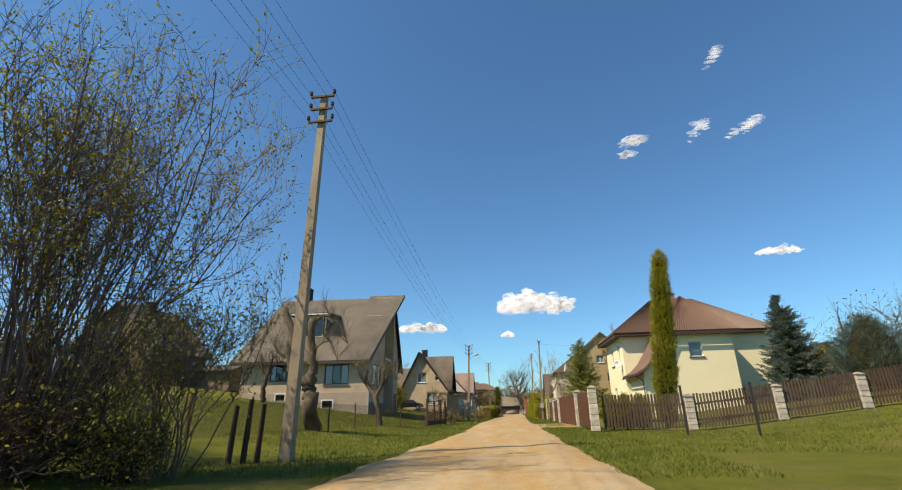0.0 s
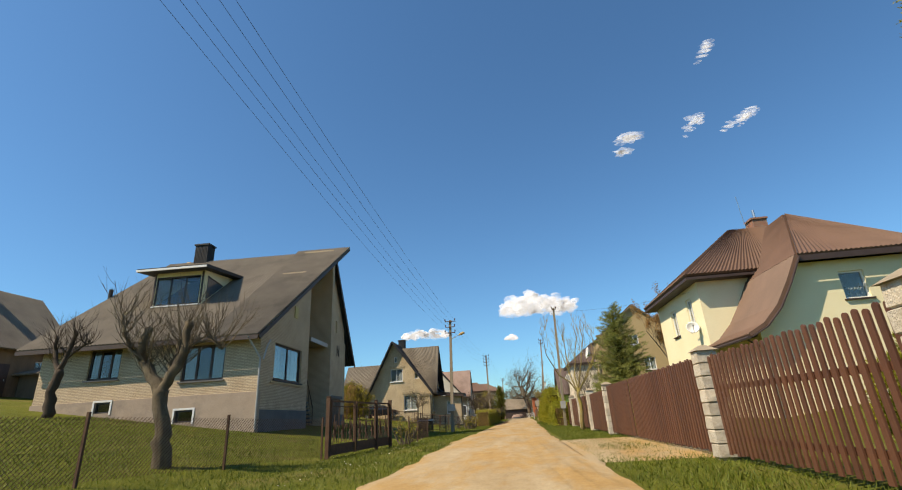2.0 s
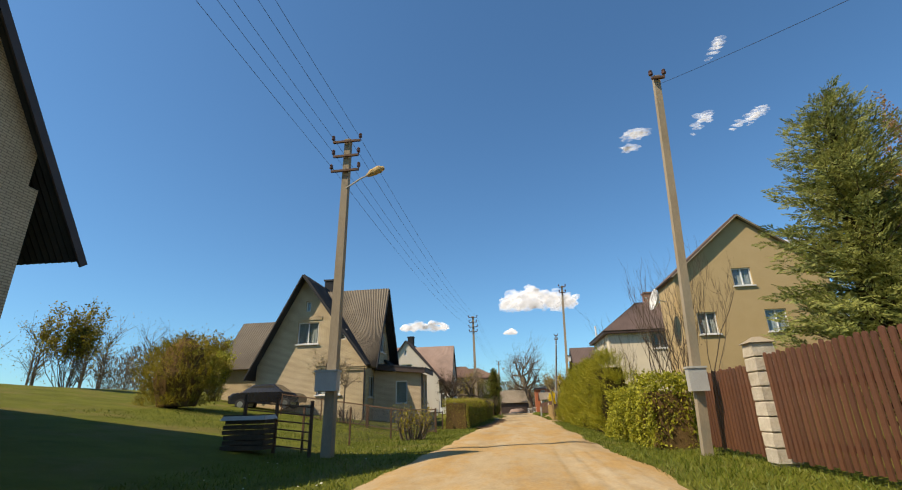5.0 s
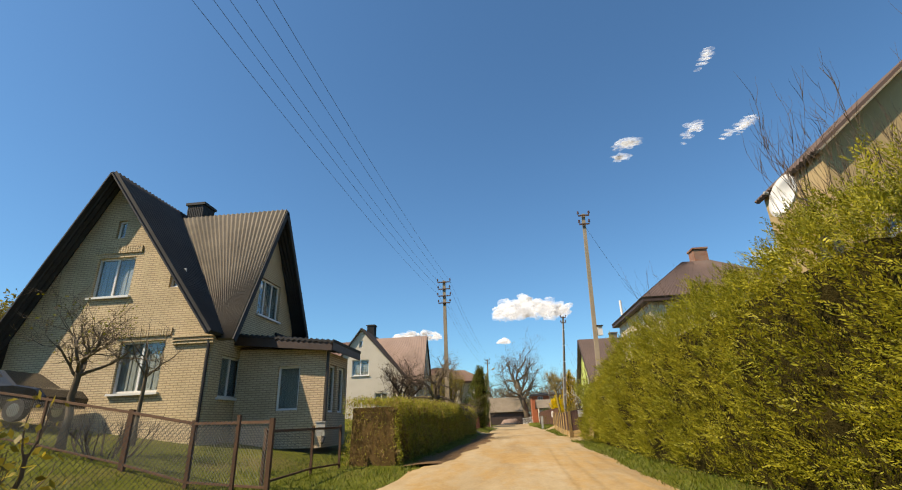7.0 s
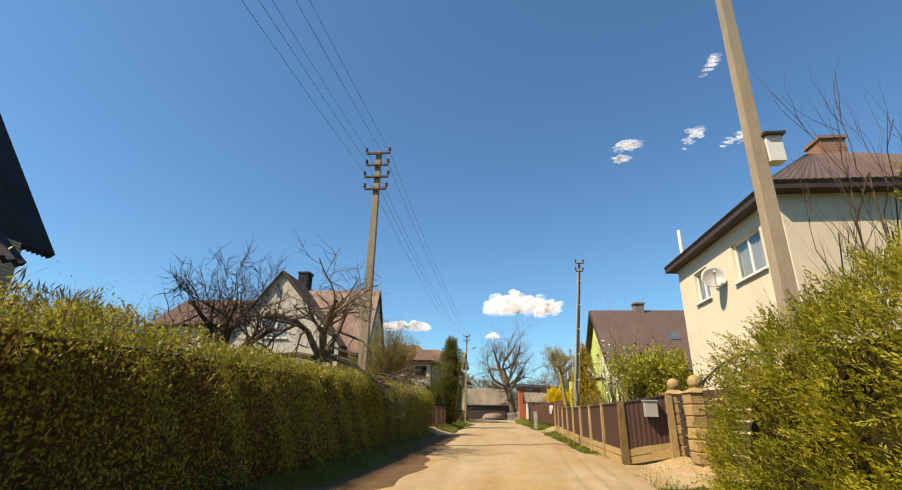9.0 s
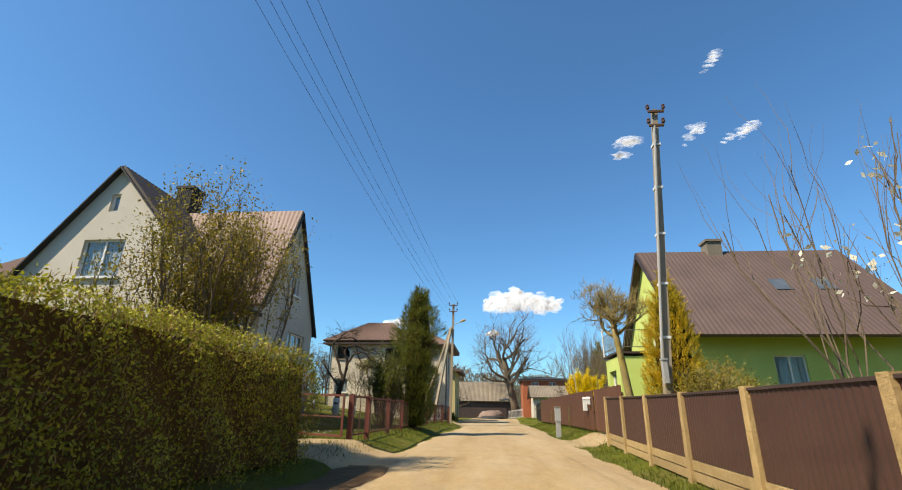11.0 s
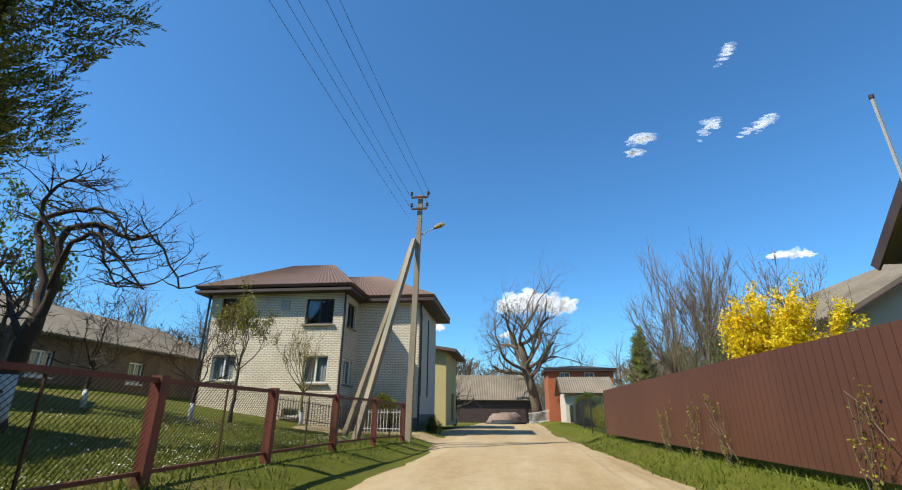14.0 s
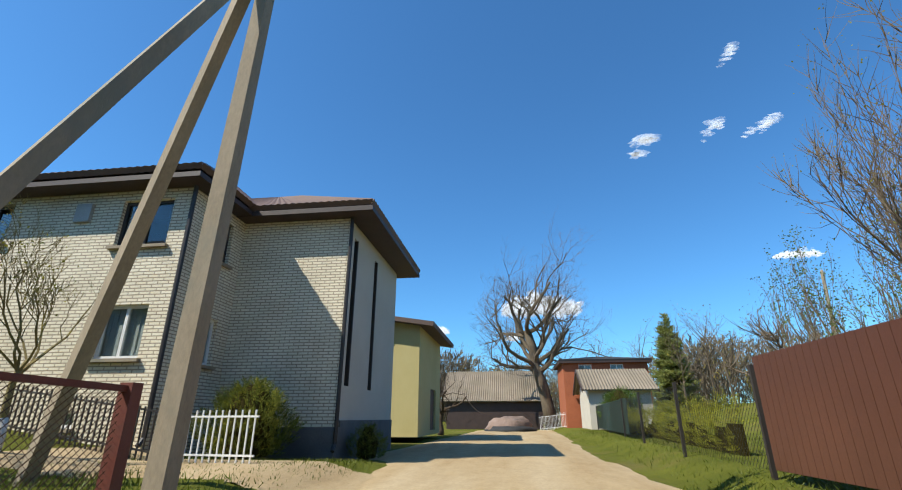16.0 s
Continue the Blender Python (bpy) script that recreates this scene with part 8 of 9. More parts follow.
red_fence([(-3.35, 101.1), (-3.25, 102.3), (-3.3, 105.0), (-3.35, 107.6), (-3.4, 110.2), (-3.45, 112.8), (-3.45, 115.3), (-3.35, 117.8), (-3.2, 120.2), (-3.0, 122.6)], 1.0, "rusty red iron-framed mesh fence along the verge")
g = thing("red_gate", -3.45, 100.9, gz(-3.45, 100.9), "open red iron mesh gate with a diamond frame", "gate")
ga, gb_ = Vector((-3.5, 100.95, gz(-3.5, 101))), Vector((-6.9, 101.6, gz(-3.5, 101) + 0.1))
d = (gb_ - ga)
Q = lambda u, v: tuple(ga + d * u + Vector((0, 0, v)))  # noqa: E731
fr = Shape()
for v in (0.08, 0.98):
    fr.beam(Q(0, v), Q(1, v), 0.045, 0.045)
for u in (0, 1):
    fr.beam(Q(u, 0.06), Q(u, 1.0), 0.045, 0.045)
part("frame", fr, M_REDIRON, g)
dm = Shape()
for (u0, v0), (u1, v1) in (((0.5, 0.1), (0.64, 0.5)), ((0.64, 0.5), (0.5, 0.95)), ((0.5, 0.95), (0.36, 0.5)), ((0.36, 0.5), (0.5, 0.1)), ((0.0, 0.5), (0.36, 0.5)), ((0.64, 0.5), (1.0, 0.5))):
    dm.beam(Q(u0, v0), Q(u1, v1), 0.03, 0.03)
part("diamond", dm, M_REDIRON, g)
part("netting", mesh_net(Shape(), (ga.x, ga.y), (gb_.x, gb_.y), ga.z + 0.08, gb_.z + 0.08, 0.88, 0.07, 0.0035), M_RUST, g)


# ---------------------------------------------------------------- further trees, shrubs and the distance
def wood_belt(name, line, height, label, seed, trees, leaf, n):
    """A far belt of bare and budding trees, too many to count."""
    rng = np.random.default_rng(seed)
    s = Shape()
    tops = []
    for i in range(trees):
        t = (i + rng.uniform(0, 1)) / trees
        k = t * (len(line) - 1)
        j = min(int(k), len(line) - 2)
        x = line[j][0] + (line[j + 1][0] - line[j][0]) * (k - j) + rng.normal() * 3
        y = line[j][1] + (line[j + 1][1] - line[j][1]) * (k - j) + rng.normal() * 3
        h = height * rng.uniform(0.65, 1.2)
        z0 = gz(x, y)
        s.tube([(x, y, z0 - 0.2), (x + rng.normal() * 0.3, y, z0 + h * 0.8)], [h * 0.018, 0.03], 5, False)
        for m in range(16):
            b = rng.uniform(0.25, 0.8) * h
            a = rng.uniform(0, 2 * math.pi)
            ln = h * rng.uniform(0.15, 0.32)
            e = Vector((x + math.cos(a) * ln * 0.6, y + math.sin(a) * ln * 0.6, z0 + b + ln * 0.8))
            s.tube([(x, y, z0 + b), e], [h * 0.006, 0.012], 3, False)
            for q in range(5):
                f = e + Vector(rng.normal(size=3)) * ln * 0.35 + Vector((0, 0, ln * 0.2))
                s.tube([Vector((x, y, z0 + b)).lerp(e, rng.uniform(0.4, 1)), f], [0.02, 0.008], 3, False)
                tops.append(tuple(f))
    ob = tagged(part(name, s, M_BARK), label, "trees", kind="stuff")
    tops = np.array(tops)
    where = tops[rng.integers(0, len(tops), n)] + rng.normal(size=(n, 3)) * 0.5
    tagged(leaves("far_leaves", leaf_quads(rng, where, 0.13), leaf), "sparse spring leaves of the far woods", "leaves", kind="stuff")
    return ob


wood_belt("far_woods", [(-40, 185), (-15, 188), (10, 186), (40, 180)], 9.5, "belt of bare far trees behind the barn", 61, 46, L_OLIVE, 5000)
wood_belt("far_woods", [(-75, 60), (-62, 95), (-48, 130), (-38, 170)], 9.5, "belt of far trees behind the gardens", 62, 80, L_OLIVE, 14000)
wood_belt("far_woods", [(34, 30), (38, 70), (32, 110), (36, 150)], 8.0, "belt of far trees behind the houses", 63, 40, L_GREEN, 5000)

tiered_conifer("fir_tree", 20.0, 183.0, "dark green fir tree behind the mesh fence", 64, 12.4, 3.2, L_PINE, 0.42, 12, 0.3, 0.3, 1.1, 14, 0.34, 0.8, 0.1)
for i, (x, y, hh) in enumerate(((-61.0, 63.0, 15.0), (-65.0, 66.0, 17.0), (-57.5, 68.0, 14.5), (-69.0, 62.0, 15.5))):
    tiered_conifer("fir_tree", x, y, "tall dark fir behind the old farmhouse", 640 + i, hh, 2.6, L_FIR, 0.5, 9, 0.35, 0.3, 1.0, 12, 0.34, 0.9, 0.1)
for x, y, sd in ((4.95, 25.7, 651), (5.65, 25.8, 652), (6.4, 25.9, 653)):
    conifer("golden_bush", x, y, "low golden-green evergreen bush behind the picket fence", sd, [(0.05, 0.4), (0.6, 0.62), (1.2, 0.45), (1.6, 0.05)], L_PRIVET, 1500, 0.2, M_CORE, 14, lumps=0.3, lump_size=0.4)
conifer("fir_tree", 24.8, 36.0, "rounded dark green garden conifer behind the picket fence", 65, [(0.2, 2.2), (1.6, 2.7), (3.2, 2.0), (4.4, 0.9), (4.9, 0.1)], L_SPRUCE, 5200, 0.45, M_CORE, 20, leaf_share=0.17, lumps=0.3, lump_size=1.2)
conifer("round_bush", 6.3, 149.0, "rounded green garden bush by the fence", 66, [(0.05, 0.9), (0.9, 1.4), (1.8, 1.0), (2.3, 0.1)], L_GREEN, 1200, 0.3, M_CORE, 12)
conifer("round_bush", -5.3, 128.6, "low rounded green bush by the white brick house", 67, [(0.05, 0.7), (0.6, 0.98), (1.2, 0.65), (1.5, 0.1)], L_CONIFER, 1800, 0.2, M_CORE, 14, lumps=0.3, lump_size=0.4)
conifer("round_bush", -16.5, 67.0, "big rounded green bush beyond the parked car", 68, [(0.05, 1.4), (1.4, 2.0), (2.8, 1.3), (3.4, 0.1)], L_OLIVE, 2200, 0.35, M_CORE_BROWN, 14, lumps=0.35)
conifer("round_bush", -3.45, 130.9, "small dark bush at the foot of the wall", 69, [(0.02, 0.35), (0.35, 0.45), (0.75, 0.1)], L_CONIFER, 700, 0.13, M_CORE, 12)
shrub("flowering_shrub", 5.0, 91.6, "fresh olive-green shrub behind the brown fence", 70, 30, 2.6, 2.2, 2, M_BARK, L_PRIVET, 16000, 0.05)
shrub("blossom_shrub", 4.2, 93.6, "slender shrub with white blossom", 71, 10, 2.6, 0.5, 2, M_BARK, L_WHITE, 500, 0.05)
shrub("dark_shrub", -4.35, 109.2, "sprawling dark twiggy shrub under the juniper", 72, 44, 2.7, 1.15, 2, M_BARK_DARK, L_CONIFER, 20000, 0.032, fuzz=0.08, kids=(5, 6), r=0.02, shrink=0.4)
shrub("weeping_shrub", 4.7, 100.2, "weeping shrub with arching twigs behind the fence", 73, 60, 2.0, 0.6, 2, M_BARK_LICHEN, L_OLIVE, 22000, 0.024, up=-0.06, r=0.016, kids=(5, 7), shrink=0.36, fuzz=0.07)
shrub("rose_shrub", -5.0, 40.9, "small shrub with pale new leaves at the gate", 74, 12, 1.1, 0.8, 1, M_BARK, L_OLIVE, 420, 0.045)
shrub("twig_shrub", 7.9, 71.0, "bare twiggy tree crown above the thuja hedge", 75, 22, 9.0, 3.2, 2, M_BARK_DARK, None, 0, r=0.03, kids=(5, 7), shrink=0.36)
shrub("twig_shrub", 7.2, 84.5, "bare twiggy shrub beside the brick house", 76, 14, 6.5, 3.2, 2, M_BARK_DARK, None, 0)
shrub("tall_shoots", 5.5, 96.8, "thin upright bare shoots behind the brown fence", 77, 16, 6.4, 1.6, 1, M_BARK, None, 0, up=0.3, r=0.02)
shrub("far_shrub", 10.0, 133.0, "wide leafless shrub with fine grey twigs", 78, 40, 5.5, 5.0, 2, M_BARK, L_GREEN, 7000, 0.04)
shrub("far_shrub", 6.4, 121.0, "low shrub with fresh green buds behind the brown fence", 79, 26, 2.6, 2.0, 2, M_BARK, L_GREEN, 4000, 0.035, r=0.02, kids=(4, 6))
for i, (x, y, sd) in enumerate(((-9.2, 121.8, 84), (-11.6, 120.5, 85))):
    tree("fruit_tree", x, y, "pruned leafless fruit tree with a limewashed trunk", sd, 1.1, 0.065, 6, 1.45, 3, 0.8, 0.05, (3, 5), bark=M_BARK_DARK, white=1.0, stout=0.42)
tree("fruit_tree", -7.4, 125.4, "slender lichen-grey fruit tree with upright twigs and a limewashed trunk", 82, 1.2, 0.06, 7, 1.6, 3, 0.6, 0.22, (3, 5), bark=M_BARK_LICHEN, leaf=L_BUD, leaf_n=300, leaf_size=0.03, white=1.0, stout=0.42, shrink=0.55, flat=0.8)
tree("budding_tree", -8.6, 122.9, "slender garden tree with fresh budding leaves", 86, 1.8, 0.06, 8, 1.7, 3, 0.6, 0.3, (3, 5), bark=M_BARK, leaf=L_BUD, leaf_n=2200, leaf_size=0.05, stout=0.42, shrink=0.5, flat=0.9)
old_tree("apple_tree", -8.45, 115.5, "old apple tree with limewashed trunk and drooping gnarled branches", 183, ((0.0, 0, 0.9), (0.25, 0, 1.9)), 0.12, (
    (((0.25, 0, 1.8), (0.4, 0, 2.7), (0.25, 0, 3.5), (0.8, 0.2, 3.75), (1.3, 0.3, 3.5), (1.9, 0.4, 3.45), (2.5, 0.5, 2.5)), 0.085, 0.015),
    (((0.25, 0, 1.8), (-0.2, 0.2, 2.9), (-0.6, 0.2, 3.8), (-0.1, 0.4, 4.2), (0.7, 0.5, 4.1), (1.4, 0.5, 3.2)), 0.08, 0.014),
    (((0.35, 0, 2.4), (0.75, -0.3, 3.1), (1.4, -0.4, 3.3), (1.8, -0.3, 2.9), (2.4, -0.2, 2.3)), 0.06, 0.012),
    (((0.3, 0, 3.2), (-0.1, -0.2, 3.9), (0.4, -0.4, 4.4), (1.1, -0.4, 4.2)), 0.05, 0.012),
    (((0.8, 0.2, 3.7), (1.0, 0.3, 3.0), (1.4, 0.3, 2.5)), 0.035, 0.01),
    (((0.1, 0, 1.5), (-0.8, 0.2, 2.4), (-1.4, 0.2, 3.2)), 0.06, 0.012)), M_BARK_DARK, 20, (0.35, 0.9), 0.25, 0.02, True, 0.016, 2)
tree("fruit_tree", -13.5, 119.5, "young tree with fine fresh leaves in the garden", 86, 1.6, 0.12, 6, 2.4, 2, 0.5, 0.3, (3, 4), leaf=L_GREEN, leaf_n=2600, leaf_size=0.07)
tree("fruit_tree", -10.7, 71.5, "small bare fruit tree in front of the brick gable", 87, 1.9, 0.09, 7, 1.1, 3, 0.9, 0.1, (4, 5), bark=M_BARK, leaf=L_BUD, leaf_n=300, leaf_size=0.04)
tree("fruit_tree", -10.6, 73.6, "slim bare tree by the brick house", 88, 2.0, 0.06, 5, 1.1, 2, 0.8, 0.15, (3, 4), bark=M_BARK)
tree("fruit_tree", -4.5, 149.5, "small gnarled bare tree before the barn", 90, 1.4, 0.16, 6, 2.0, 3, 0.8, 0.05, (3, 4), bark=M_BARK_DARK)
tree("fruit_tree", -24.0, 30.0, "pruned apple tree on the far lawn", 92, 1.5, 0.18, 5, 1.6, 2, 0.9, 0.1, (3, 4), bark=M_BARK_DARK)
shrub("bare_thicket", -4.4, 64.0, "dry brown thicket on the old fence", 93, 26, 1.2, 1.6, 1, M_BARK, L_OLIVE, 900, 0.05)
shrub("bare_thicket", -9.5, 71.5, "dead knobbly vines on the mesh fence", 94, 18, 1.2, 2.4, 1, M_BARK_DARK, None, 0, r=0.03)

for i, (x, y, hh, sd) in enumerate(((-20.5, 76.0, 3.0, 301), (-24.0, 81.0, 3.8, 302), (-19.5, 83.0, 3.2, 303), (-28.0, 72.0, 4.2, 304))):
    shrub("garden_bush", x, y, "olive-green budding garden bush behind the lawn", sd, 26, hh, hh * 0.5, 2, M_BARK, L_OLIVE if i % 2 else L_PRIVET, 7000, 0.09, kids=(4, 5), r=0.025)

def thicket(name, boxes, label, seed, leaf, per_clump=900):
    """Far scrub and wood edges: clumps of fine twigs, too many to count. boxes: (x0, x1, y0, y1, clumps, height)."""
    rng = np.random.default_rng(seed)
    cs = []
    for x0, x1, y0, y1, clumps, top in boxes:
        for _ in range(clumps):
            x, y = rng.uniform(x0, x1), rng.uniform(y0, y1)
            h = top * rng.uniform(0.55, 1.15)
            a, v = rng.uniform(0, 2 * math.pi, per_clump), rng.uniform(0, 1, per_clump) ** 0.75
            r = h * 0.38 * np.sqrt(rng.uniform(0, 1, per_clump)) * (0.45 + np.sin(v * 2.6))
            where = np.stack([x + np.cos(a) * r, y + np.sin(a) * r, gz(x, y) + v * h], 1)
            way = np.stack([np.cos(a) * 0.5, np.sin(a) * 0.5, 1.0 + 0 * a], 1)
            cs.append(leaf_quads(rng, where, 0.018 * h * np.ones(per_clump), None, 1.0, 7.0, way))
    return tagged(leaves(name, np.concatenate(cs), leaf), label, "scrub", kind="stuff")


L_FARTWIG = leafage("far_grey_brown_twigs", (0.126, 0.100, 0.078), (0.178, 0.144, 0.111), (0.229, 0.185, 0.133), 0.2)
thicket("far_thicket", [(-70, 70, 186, 215, 90, 8.5), (26, 50, 95, 180, 60, 4.5), (-60, -34, 100, 180, 50, 6.5)], "grey-brown belt of bare scrub and woods on the skyline", 611, L_FARTWIG)
thicket("far_scrub", [(22, 46, 120, 178, 46, 3.0), (-34, -22, 84, 104, 16, 3.4), (28, 44, 20, 60, 22, 3.6), (9, 24, 134, 150, 14, 1.2)], "olive garden scrub behind the plots", 612, L_OLIVE, 700)
thuja_row("thuja_hedge", [(4.6, 129.5), (5.9, 147.0)], lambda u: 0.95 + 0.14 * math.sin(u * 40), 0.7, "row of knee-high young thujas along the green mesh fence", L_PRIVET, 3000, 0.18, M_CORE, 613, 0.7)
old_tree("espalier_tree", 5.0, 127.8, "trained fruit tree with limewashed trunk and level branches", 614, ((0.0, 0, 0.5), (0.0, 0, 0.95)), 0.055, (
    (((0, 0, 0.9), (-0.05, 1.0, 1.3), (-0.1, 2.5, 1.7)), 0.035, 0.012), (((0, 0, 0.9), (0.05, -0.6, 1.3), (0.1, -1.3, 1.5)), 0.03, 0.012),
    (((0, 0, 0.9), (0.3, 0.9, 1.8), (0.6, 1.8, 2.3)), 0.03, 0.012)), M_BARK, 18, (0.3, 0.8), 0.5, 0.15, True)
far_pole = thing("power_pole", 19.4, 150.0, gz(19.4, 150.0), "slim concrete pole beyond the gardens", "pole", "power poles")
part("shaft", Shape().tube([(19.25, 150.0, 2.0), (19.75, 150.0, 9.6)], [0.13, 0.1], 8), M_CONCRETE, far_pole)
part("cap", Shape().tube([(19.75, 150.0, 9.602), (19.76, 150.0, 9.75)], [0.11, 0.05], 8), M_CONCRETE, far_pole)
house_plain("dark blue-grey garden shed with a gabled roof", 33.5, 36.8, 58.0, 62.0, 1.8, 5.6, "gable", 7.6, M_SHEDBLUE, M_ROOF_DARK, ridge_axis="y", over=0.35)

# parked cars
def parked_car(x, y, rz, paint, label):
    """A low saloon built along local x, then turned."""
    z0 = gz(x, y)
    t = thing("car", x, y, z0, label, "car", "parked cars")
    t.rotation_euler.z = rz
    side = [(-2.1, 0.35), (-2.15, 0.75), (-1.9, 0.95), (-1.35, 1.0), (-0.75, 1.42), (0.55, 1.45), (1.2, 1.0), (1.9, 0.88), (2.15, 0.65), (2.12, 0.35)]

    def add(name, shape, material, parent=t, label_=""):
        me = mesh_of(shape, material)
        ob = new(name, me)
        ob.parent = parent
        return ob

    body = Shape()
    k = len(side)
    for yy, sc in ((-0.84, 0.94), (-0.8, 1.0), (0.8, 1.0), (0.84, 0.94)):
        for u, v in side:
            inner = 0.16 if v > 1.2 else 0.0
            body.v.append((u * sc, yy - math.copysign(inner, yy), 0.35 + (v - 0.35) * (0.97 if abs(yy) > 0.82 else 1)))
    body.f.append(tuple(reversed(range(k))))
    for r in range(3):
        for i in range(k):
            a, b = r * k + i, r * k + (i + 1) % k
            body.f.append((a, b, b + k, a + k))
    body.f.append(tuple(3 * k + i for i in range(k)))
    bd = add("body", body, paint)
    for s in (-1, 1):
        add("side_glass", Shape().prism([(-1.15, 1.02), (-0.68, 1.36), (0.5, 1.38), (0.98, 1.02)], "y", s * 0.7, s * 0.745), M_RUBBER)
    for wx in (-1.35, 1.35):
        for wy in (-0.76, 0.76):
            ty = add("wheel", Shape().tube([(wx, wy - 0.1, 0.31), (wx, wy + 0.1, 0.31)], 0.31, 16), M_RUBBER)
            add("rim", Shape().tube([(wx, wy - 0.105, 0.31), (wx, wy + 0.105, 0.31)], 0.18, 12), M_CHROME, ty)
    for s in (-1, 1):
        add("tail_lamp", Shape().box(-2.17, -2.1, s * 0.62 - 0.14, s * 0.62 + 0.14, 0.68, 0.82), M_REDIRON)
    return t


parked_car(-15.6, 74.0, 0.1, M_CARPAINT, "dark saloon car parked on the lawn beside the brick house")
M_HEAP = surface("pinkish_earth", (0.178, 0.118, 0.089), (0.252, 0.178, 0.141), 1.5, 0.95, 16, 0.9, 0.05, stain=(0.074, 0.056, 0.044))
heap = thing("earth_heap", -0.4, 157.5, 0.0, "low heap of pinkish-brown earth on dark sheeting before the barn", "heap")
part("mound", Shape().blob(-0.5, 157.5, 0.15, 1.75, 1.3, 0.95, 0.35, 10, 18, 4.0), M_HEAP, heap, "", True)
part("sheeting", Shape().blob(-0.3, 157.2, 0.02, 2.0, 1.5, 0.45, 0.25, 8, 18, 7.0), M_RUBBER, heap, "dark sheeting under the heap", True)

# clouds
def cloud(x, y, z, w, h, seed, label, vapour, torn=False):
    """Heaped puffs over a flat base, or a torn wisp."""
    rng = np.random.default_rng(seed)
    s = Shape()
    for i in range(22 if torn else 200):
        u = rng.uniform(-1, 1)
        dome = math.sqrt(max(0.0, 1 - u * u)) * (0.72 + 0.28 * math.sin(seed + 6.1 * u) * math.cos(seed * 2 + 3.3 * u))
        r = h * rng.uniform(0.07, 0.19) * (0.4 + 0.6 * dome)
        lift = rng.uniform(-0.12, 1.0) * h * 0.6 * dome
        slant = (u * h * 0.35 if torn else 0.0)
        s.blob(x + u * w / 2, y + rng.normal() * h * 0.25, z - h * 0.25 + lift + slant, r * (2.2 if torn else 1.35), r, r * (0.55 if torn else 0.8), 0.9, 6, 9, seed + i)
    return tagged(part("cloud", s, vapour, None, "", True), label, "cloud", "clouds")


def cloud_material(name, low, high, most, size):
    m, nt, sh, node, link = nodes_of(name)
    sh.inputs["Base Color"].default_value = (0.62, 0.63, 0.65, 1)
    sh.inputs["Roughness"].default_value = 1.0
    sh.inputs["Specular IOR Level"].default_value = 0.0
    # added glow in place of sunlit whiteness, lifting the puffs' own shade
    sh.inputs["Emission Color"].default_value = (0.95, 0.97, 1.0, 1)
    sh.inputs["Emission Strength"].default_value = 0.56
    tr = node("ShaderNodeBsdfTranslucent")
    tr.inputs["Color"].default_value = (0.9, 0.92, 0.95, 1)
    a = node("ShaderNodeMixShader")
    a.inputs[0].default_value = 0.25
    link(sh.outputs[0], a.inputs[1])
    link(tr.outputs[0], a.inputs[2])
    tp = node("ShaderNodeBsdfTransparent")
    b = node("ShaderNodeMixShader")
    wisps = ramp(nt, noise_at(nt, position(nt), size, 6, 0.7), [(low, (0, 0, 0)), (high, (most,) * 3)])
    link(wisps, b.inputs[0])
    link(tp.outputs[0], b.inputs[1])
    link(a.outputs[0], b.inputs[2])
    link(b.outputs[0], nt.nodes["Material Output"].inputs["Surface"])
    return m


M_CLOUD = cloud_material("vapour_with_glow", 0.36, 0.66, 0.36, 0.012)
M_WISP = cloud_material("thin_vapour_with_glow", 0.36, 0.8, 0.34, 0.014)
FAR = 3500.0


def sky_spot(az, el):
    """A far place by compass angle to the right of the street and elevation, in degrees."""
    return FAR * math.sin(radians(az)), FAR * math.cos(radians(az)), FAR * math.tan(radians(el + 0.6))


for az, el, w, h, sd, words in ((3.6, 12.0, 540, 250, 3, "bright white cumulus cloud"), (-10.4, 9.2, 360, 120, 14, "small flat white cloud"), (-0.1, 8.1, 95, 55, 25, "tiny puff of white cloud"), (17.4, 28.7, 170, 230, 36, "thin torn wisp of white cloud"), (24.9, 28.4, 140, 140, 47, "thin torn wisp of white cloud"), (29.0, 27.2, 190, 110, 58, "thin torn wisp of white cloud"), (30.8, 27.7, 140, 130, 59, "thin torn wisp of white cloud"), (29.6, 14.4, 260, 80, 69, "small flat cloud of white vapour"), (28.3, 35.1, 100, 140, 80, "thin torn wisp of white cloud")):
    cloud(*sky_spot(az, el), w, h, sd, words, M_WISP if "wisp" in words else M_CLOUD, "wisp" in words)

# creeper on the brown fence
def creeper(x, y, seed):
    rng = np.random.default_rng(seed)
    z0 = gz(x, y)
    t = thing("creeper", x, y, z0, "thin creeper with small yellow-green leaves on the brown fence", "plant", "trees and shrubs")
    tips = []
    s = Shape()
    for _ in range(5):
        p = Vector((x, y + rng.normal() * 0.12, z0 - 0.02))
        pts = [p]
        for k in range(6):
            p = p + Vector((0, rng.normal() * 0.12, rng.uniform(0.08, 0.22)))
            pts.append(p)
            tips.append(tuple(p))
        s.tube(pts, 0.005, 4, False)
    part("stem", s, M_BARK, t)
    tips = np.array(tips)
    where = tips[rng.integers(0, len(tips), 110)] + rng.normal(size=(110, 3)) * np.array([0.012, 0.05, 0.05])
    leaves("foliage", leaf_quads(rng, where, 0.028), L_BUD, t)
    return t


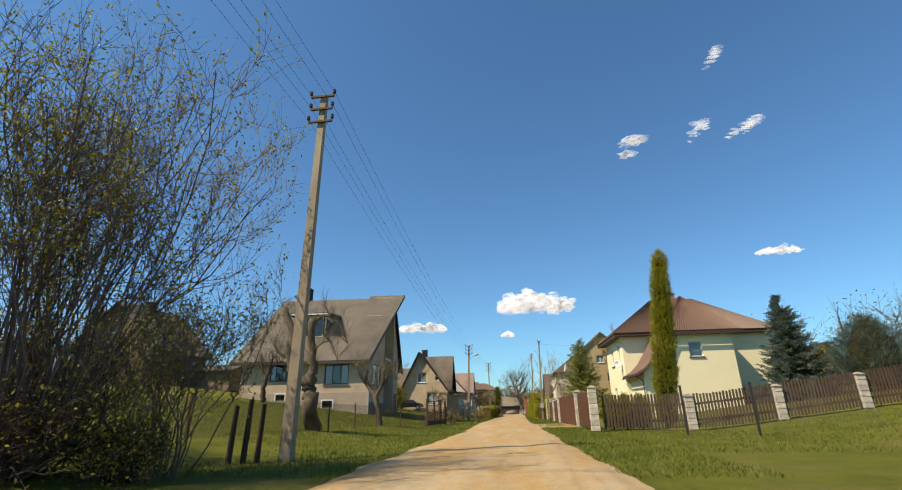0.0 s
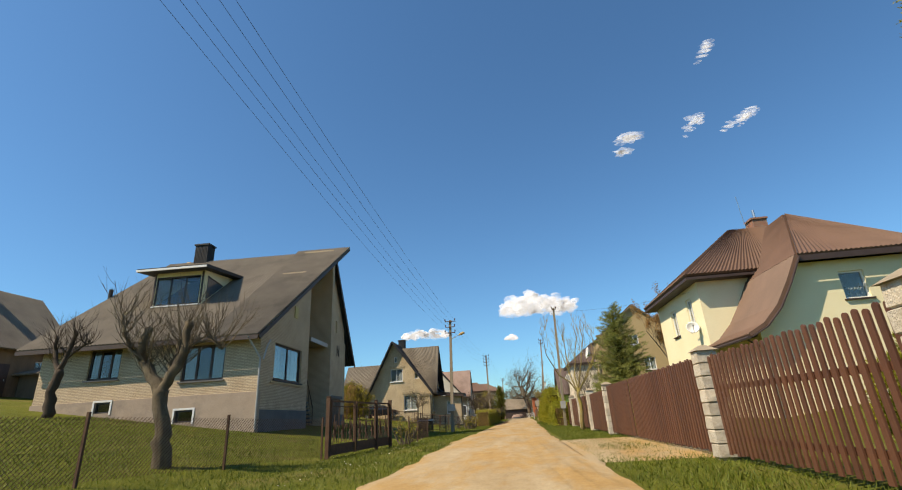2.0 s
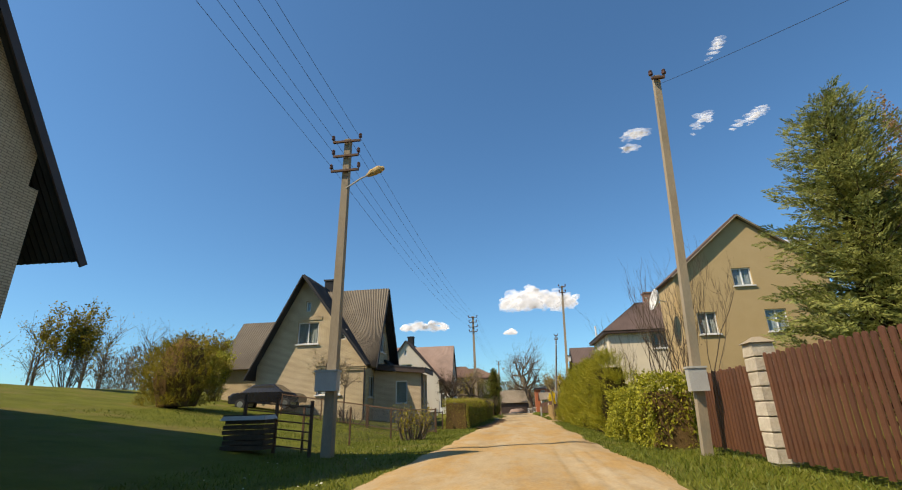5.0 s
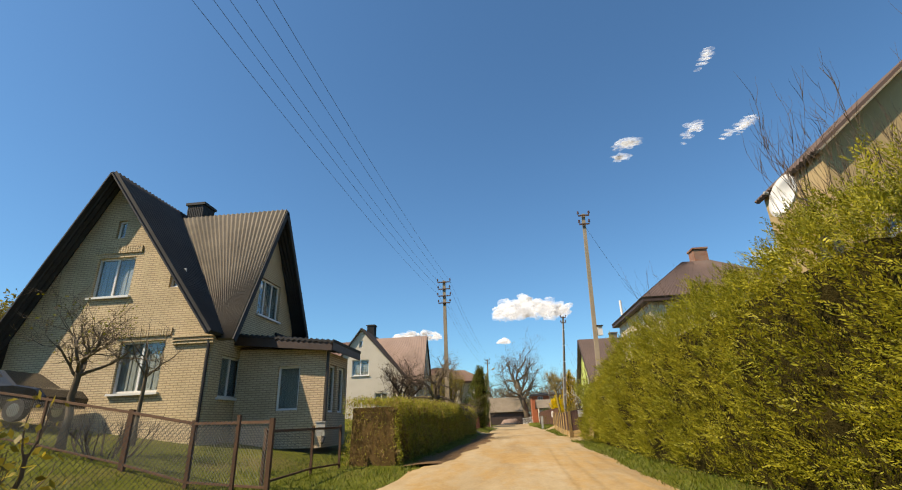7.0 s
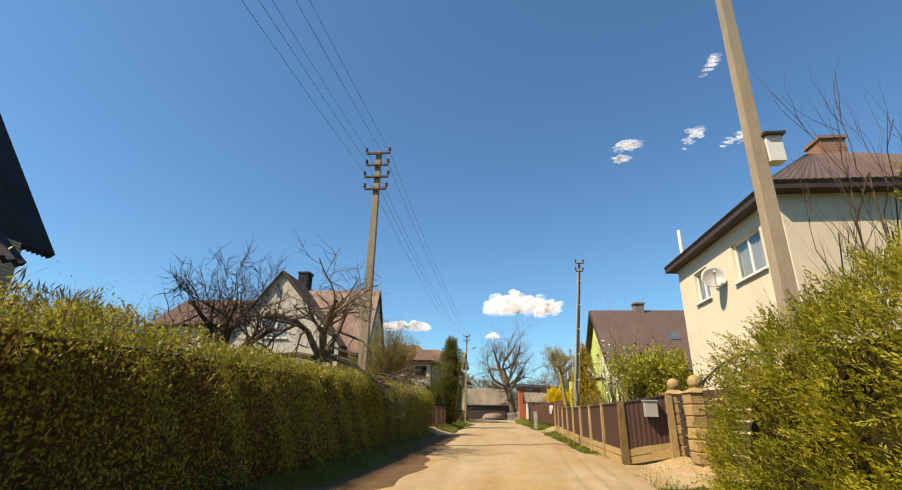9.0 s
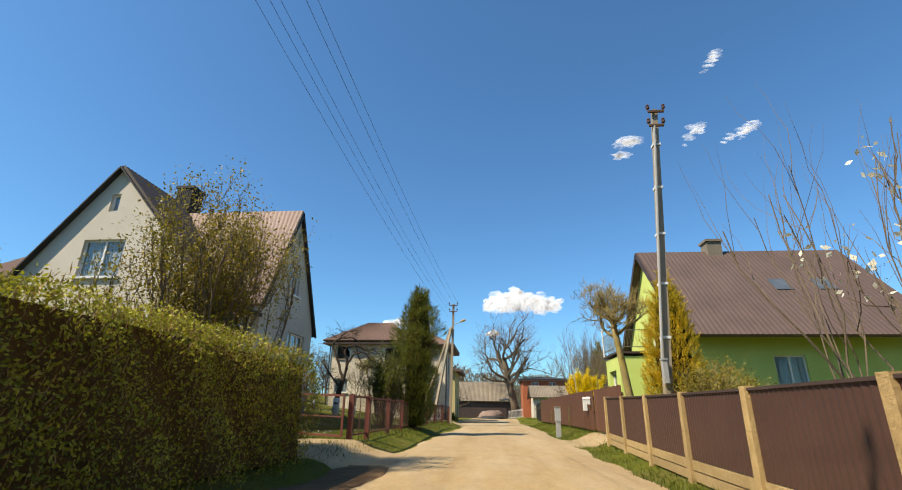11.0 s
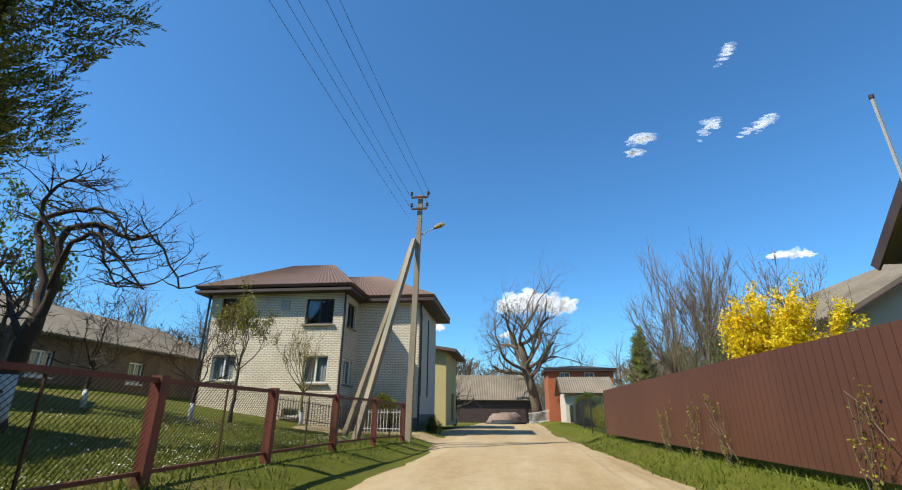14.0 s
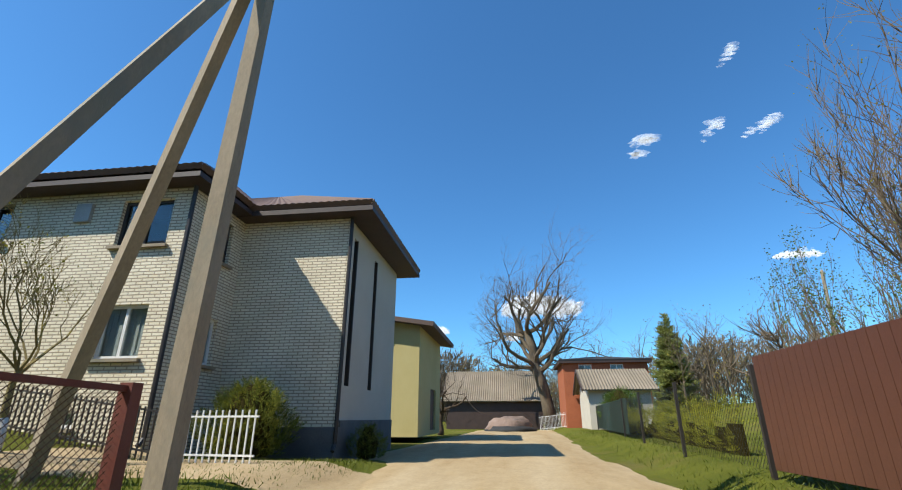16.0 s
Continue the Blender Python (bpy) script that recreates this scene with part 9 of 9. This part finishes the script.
for i, (y, sd) in enumerate(((113.6, 401), (116.6, 402), (117.7, 403), (119.4, 404))):
    creeper(3.59 - 0.02 * (y - 113.6), y, sd)

# thin iron bar fence before the two-storey house
def bar_fence(a, b, h, label, material):
    a, b = Vector(a), Vector(b)
    ln = (b - a).length
    t = thing("bar_fence", a.x, a.y, gz(a.x, a.y), label, "fence", "fences")
    for v in (0.12, h - 0.1):
        part("rail", Shape().beam((a.x, a.y, gz(a.x, a.y) + v), (b.x, b.y, gz(b.x, b.y) + v), 0.03, 0.03), material, t)
    me = unit(Shape().box(-0.011, 0.011, -0.011, 0.011, 0.0, h), material)
    for i in range(int(ln / 0.12)):
        p = a.lerp(b, (i + 0.5) / int(ln / 0.12))
        piece("bar", me, t, p.x, p.y, gz(p.x, p.y))
    return t


bar_fence((-9.2, 127.0), (-5.6, 126.6), 0.85, "thin dark iron bar fence before the brick house", M_FRAME_DARK)
bar_fence((2.0, 159.5), (4.4, 158.0), 1.1, "white picket gate by the oak", M_FRAME_WHITE)
bar_fence((-5.4, 126.6), (-3.9, 126.4), 0.8, "low white iron bar fence beside the power pole", M_FRAME_WHITE)

# grass: tufts and blades on the verges and the near lawns
def grass():
    rng = np.random.default_rng(5)
    zones = [(-6.5, -2.6, 8, 130, 70000), (1.6, 4.0, 8, 127, 60000), (4.0, 16.0, 12, 23.5, 12000), (-20.0, -6.5, 14, 41, 44000), (-9.0, -3.5, 110, 124, 10000), (-16, -6.5, 60, 75, 9000), (2.8, 9.0, 127, 150, 7000)]
    cs = []
    for x0, x1, y0, y1, n in zones:
        x, y = rng.uniform(x0, x1, n), rng.uniform(y0, y1, n)
        keep = np.ones(n, bool)
        edges = np.array([road_edges(v) for v in np.linspace(y0, y1, 200)])
        grid = np.linspace(y0, y1, 200)
        left, right = np.interp(y, grid, edges[:, 0]), np.interp(y, grid, edges[:, 1])
        keep &= (x < left + 0.08) | (x > right - 0.08)
        x, y = x[keep], y[keep]
        z = np.array([gz(a, b) for a, b in zip(x, y)])
        m = len(x)
        h = rng.uniform(0.012, 0.045, m) * (1 + 0.8 * (np.sin(x * 1.7) * np.sin(y * 0.9) > 0.4))
        a = rng.uniform(0, 2 * math.pi, m)
        w = rng.uniform(0.005, 0.011, m)
        lx, ly = rng.normal(size=m) * 0.04, rng.normal(size=m) * 0.04
        base = np.stack([x, y, z - 0.03], 1)
        u = np.stack([np.cos(a) * w, np.sin(a) * w, 0 * a], 1)
        tip = base + np.stack([lx, ly, h + 0.03], 1)
        cs.append(np.stack([base - u, base + u, tip + u * 0.2, tip - u * 0.2], 1))
    return tagged(leaves("grass_blades", np.concatenate(cs), M_BLADE), "short green grass on the verges and lawns", "grass", kind="stuff")



def daisies():
    """Tiny white flowers scattered in the orchard grass and verges."""
    rng = np.random.default_rng(77)
    cs = []
    for x0, x1, y0, y1, n in ((-12.0, -3.7, 103, 123, 5000), (-6.0, -3.2, 20, 60, 350), (4.2, 15.0, 13, 23.5, 300)):
        x, y = rng.uniform(x0, x1, n), rng.uniform(y0, y1, n)
        keep = np.sin(x * 1.3) * np.sin(y * 0.9) > -0.2
        x, y = x[keep], y[keep]
        z = np.array([gz(a, b) for a, b in zip(x, y)]) + 0.03
        cs.append(leaf_quads(rng, np.stack([x, y, z], 1), 0.03, np.array([0, 0, 2.0]), 0.6, 1.1))
    return tagged(leaves("daisies", np.concatenate(cs), L_WHITE), "tiny white daisies scattered in the grass", "flowers", kind="stuff")


grass()
daisies()
